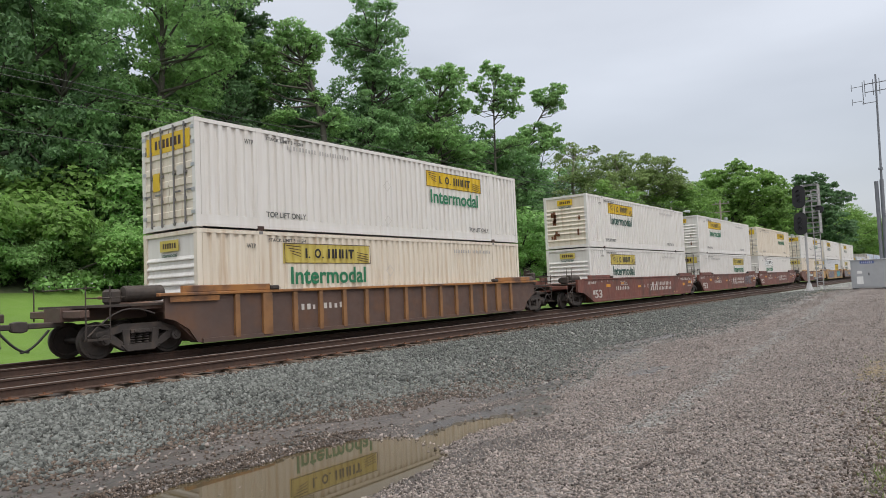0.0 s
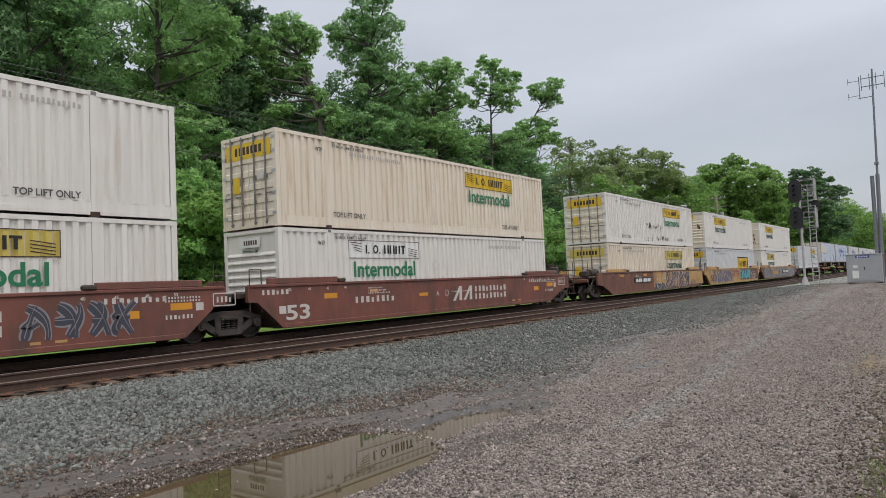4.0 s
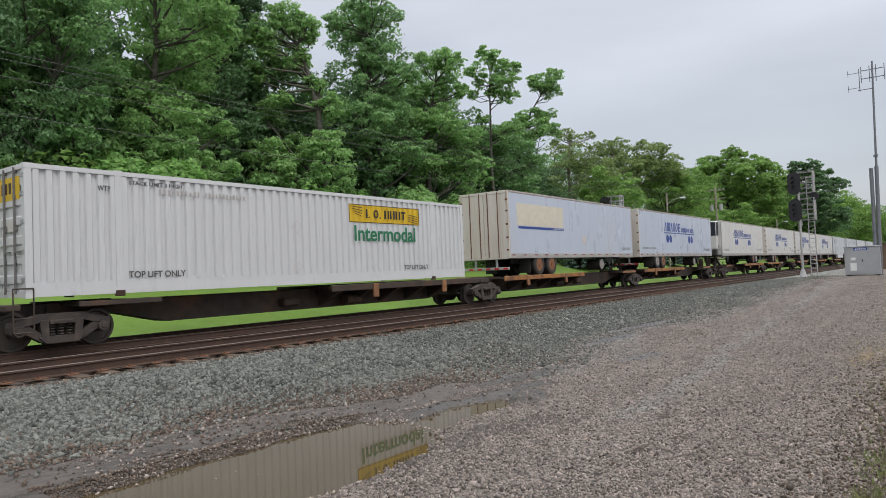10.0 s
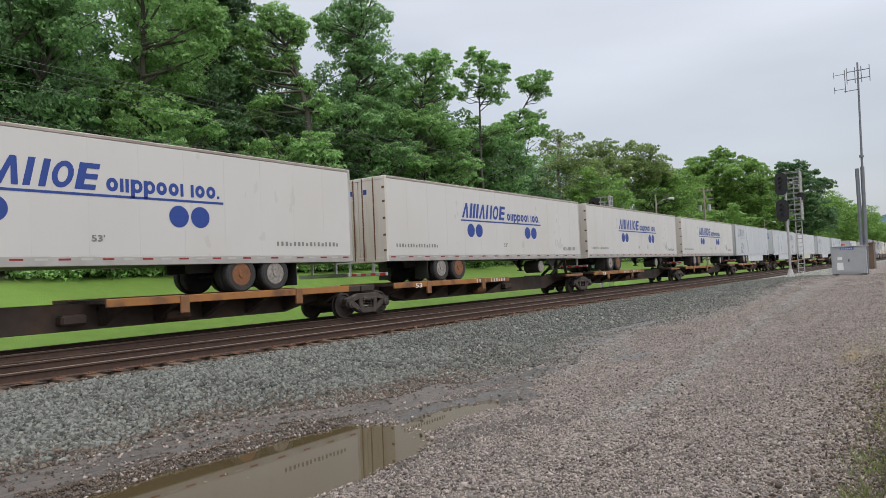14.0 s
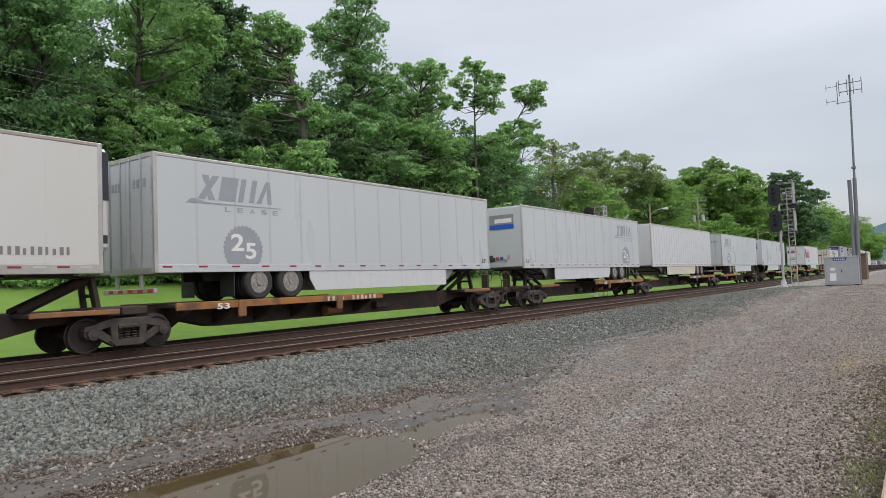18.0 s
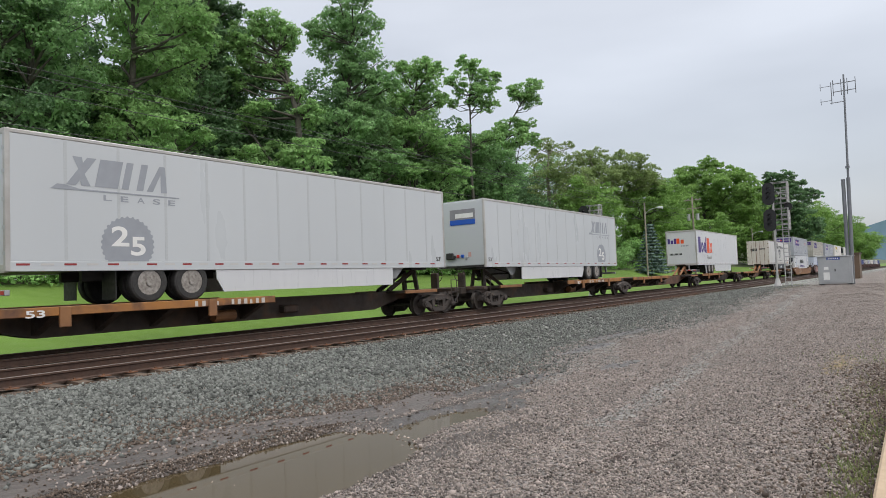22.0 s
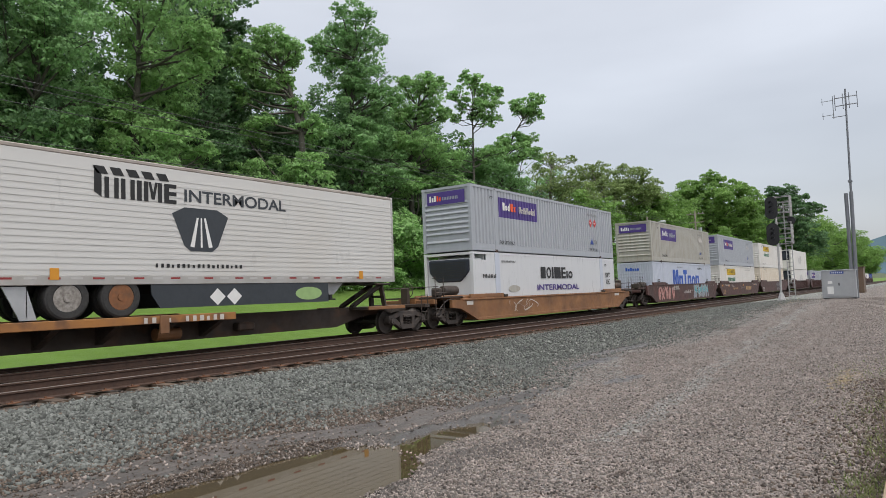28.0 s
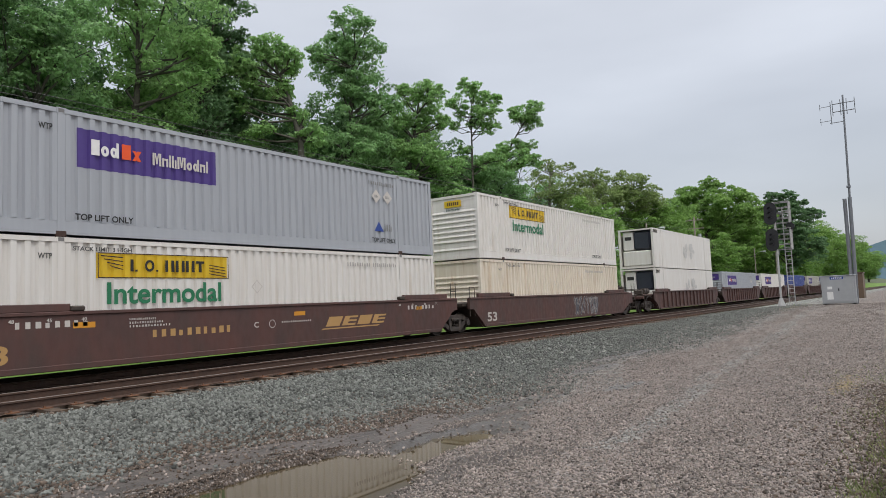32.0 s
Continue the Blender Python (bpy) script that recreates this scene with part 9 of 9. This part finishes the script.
# five-unit spine car, two units empty
spine_unit(359.6, 376.2, SP, "c", "t", "R", number=3.0)
trailer(358.6, 15.9, "trailer_grey_white", False, "grey-white trailer with grey marks and a poster in front", lease(False, True), skirt="clean_white", strip="none", rims=("rim_white", "rim_white"))
spine_unit(376.2, 393.9, "empty brown spine car with an upright hitch", "s", "t", "L", folded=True)
spine_unit(393.9, 411.2, SP, "s", "t", "L")
trailer(393.6, 16.1, "clean_white", True, "white trailer with large purple and orange brand marks", parcel, skirt="clean_white", strip="none", seams=16, door="roll", rims=("rim_white", "rim_white"), wheel_x=(4.1, 5.3), guard=True)
spine_unit(411.2, 428.2, "empty brown spine car with an upright hitch", "s", "t", "L", folded=True)
spine_unit(428.2, 445.3, SP, "s", "c", "L", number=1.0)
trailer(428.3, 16.1, "trailer_white", True, "white horizontally ribbed trailer with dark skirt and shield emblem", premier, skirt="charcoal", horizontal=True, dirty=True, wheel_x=(4.6, 5.85), rims=("rim_white", "rim_rust"), guard=True)
# single orange-brown well car
well_car(449.7, "rust_orange", "rust_orange", "weathered orange-brown well car with a chalked tag", "c", "c", deco=lambda rt: (wild_style(rt, -5.3, -2.7, 0.45, 1.0, 2, "off_white_ink", "rust_orange", 23, thick=0.022), plates(rt, [(-CL - 0.9, 0.88, 0.5, 0.16), (CL - 0.6, 0.9, 0.7, 0.14)], "off_white_ink")), left_gap=5.4, right_gap=7.4, drop=0.33)
smooth_container(449.7, LO, "smooth white cooling container with black brand mark", shield_marks)
GREY = "light grey corrugated container with a purple board"
container(449.7, HI, "grey_paint", False, GREY, courier(placard="red"))
# three-unit dark brown well car
well_car(473.3, "brown", "brown", "dark brown articulated well car with pink and turquoise graffiti", "c", "t", deco=lambda rt: (graffiti(rt, -7.9, -3.8, 0.27, 1.38, 5, "pink", "dark_red", 24), wild_style(rt, 1.4, 6.0, 0.34, 1.40, 4, "silver_ink", "off_white_ink", 25, WS - 0.010, 0.20, 0.1), graffiti(rt, 1.5, 6.1, 0.62, 1.40, 5, "cyan", "off_white_ink", 46, WS - 0.020), stencils(rt), wild_style(rt, -3.9, -2.6, 1.05, 1.36, 4, "off_white_ink", "brown", 47, thick=0.03), bars("number_marking", -1.4, 0.6, 0.75, 0.93, 9, "off_white_ink", rt, WS)), left_gap=7.4)
container(473.3, LO, "pale_blue_paint", False, "pale blue container with a large blue brand mark", island)
container(473.3, HI, "olive_grey_paint", False, "dirty olive-grey corrugated container with a purple board", courier(faded=True))
well_car(492.85, "brown", "brown", "dark brown articulated well car with gold marks", "s", "t", deco=burl)
container(492.85, LO, "white_paint", False, YELLOW_BOARD_LABEL, yellow_board("green"))
container(492.85, HI, "grey_paint", False, GREY, courier())
well_car(512.45, "brown", "brown", "dark brown articulated well car with a dark tag", "s", "c", deco=lambda rt: (wild_style(rt, 1.1, 4.2, 0.32, 1.32, 5, "graf_dark", "off_white_ink", 27, thick=0.07), lettering("lettering", "53", -CL + 0.1, -CL + 0.9, 0.42, 0.82, "off_white_ink", rt, WS)), right_gap=6.5)
container(512.45, LO, "cream_paint", False, "plain cream corrugated container", plain_writing)
container(512.45, HI, "white_paint", False, YELLOW_BOARD_LABEL, yellow_board("green"))
# dark ribbed well cars to the rear
well_car(536.15, "brown", "brown", "dark brown ribbed well car", "c", "t", True, "brown", left_gap=6.5)
smooth_container(536.15, LO, "smooth white cooling container with stained sides", reefer_stains, post="white_paint", paint="white_paint", reach=0.2)
smooth_container(536.15, HI, "smooth white cooling container with stained sides", reefer_stains, post="white_paint", paint="white_paint", reach=0.2)
LAST = [("grey_paint", courier(), GREY), ("white_paint", courier(), "white corrugated container with a purple board"), ("blue_paint", plain_writing, "blue corrugated container in a well car"), ("olive_grey_paint", courier(faded=True), "dirty olive-grey container with a purple board"), ("grey_paint", courier(), GREY), ("white_paint", plain_writing, "plain white corrugated container in a well car")]
for i in range(9):
    p, dc, lb = LAST[i % 6]
    xl = 556.0 + 19.6 * i
    well_car(xl, "brown", "brown", "dark brown ribbed well car", "s", "t" if i < 8 else "c", True, "brown")
    container(xl, LO, p, False, lb, dc)

# ---- ties and plates, nearest ones piece by piece ----
tie_me = bpy.data.meshes.new("tie")
tb = boxes((-0.115, 0.115, -1.3, 1.3, -0.36, -0.185))
tb.to_mesh(tie_me)
tb.free()
tie_me.materials.append(M["tie_wood"])
plate_me = bpy.data.meshes.new("tie_plate")
tb = boxes((-0.10, 0.10, -0.17, 0.17, -0.19, -0.172), (-0.03, 0.0, -0.12, -0.08, -0.172, -0.145), (0.02, 0.05, 0.08, 0.12, -0.172, -0.145))
tb.to_mesh(plate_me)
tb.free()
plate_me.materials.append(M["rust_iron"])
rt_rand = random.Random(4)
for tr, n in ((tracks[1], 130), (tracks[0], 100)):
    for i in range(n):
        x = 2.0 + 0.52 * i
        t = part("tie", tie_me, None, tr)
        t.location = (x, rt_rand.uniform(-0.13, 0.06), rt_rand.uniform(-0.05, 0.002))
        if tr is tracks[1] and i < 90:
            for s in (-1, 1):
                q = part("tie_plate", plate_me, None, tr)
                q.location = (x, s * GAUGE / 2, 0.004)
    rest = bmesh.new()
    for k in list(range(-60, 0)) + list(range(n, n + 420)):
        x = 2.0 + 0.52 * k
        box(rest, x - 0.115, x + 0.115, -1.3, 1.3, -0.36, -0.19)
    tagged(part("far_ties", rest, "tie_wood", tr), kind="stuff")

# ---- movement ----


def travelled(t):
    """Metres the train has gone by t seconds."""
    u = t / 16 - 1
    return sum(c * (u ** (k + 1) - (-1) ** (k + 1)) for k, c in enumerate((-243.636, -1.702, -0.0825, -0.6208)))


def motions():
    times = [i * 2.0 for i in range(17)]
    for ob, x, z, turned in MOVERS:
        walk(ob, [(t, pose(x + travelled(t), TRAIN_Y, z, rz=180 if turned else 0)) for t in times])
    first = {}
    for w in WHEELS:
        key = round(w.location.x, 2)
        if key not in first:
            loc = w.location.copy()
            walk(w, [(k / FPS, Matrix.LocRotScale(loc, Euler((0, travelled(k / FPS) / WR, 0)), None)) for k in range(frame(32.0))])
            first[key] = w
        else:
            src = first[key].animation_data
            w.rotation_mode = "QUATERNION"
            keys = w.animation_data_create()
            keys.action = src.action
            keys.action_slot = src.action_slot


motions()
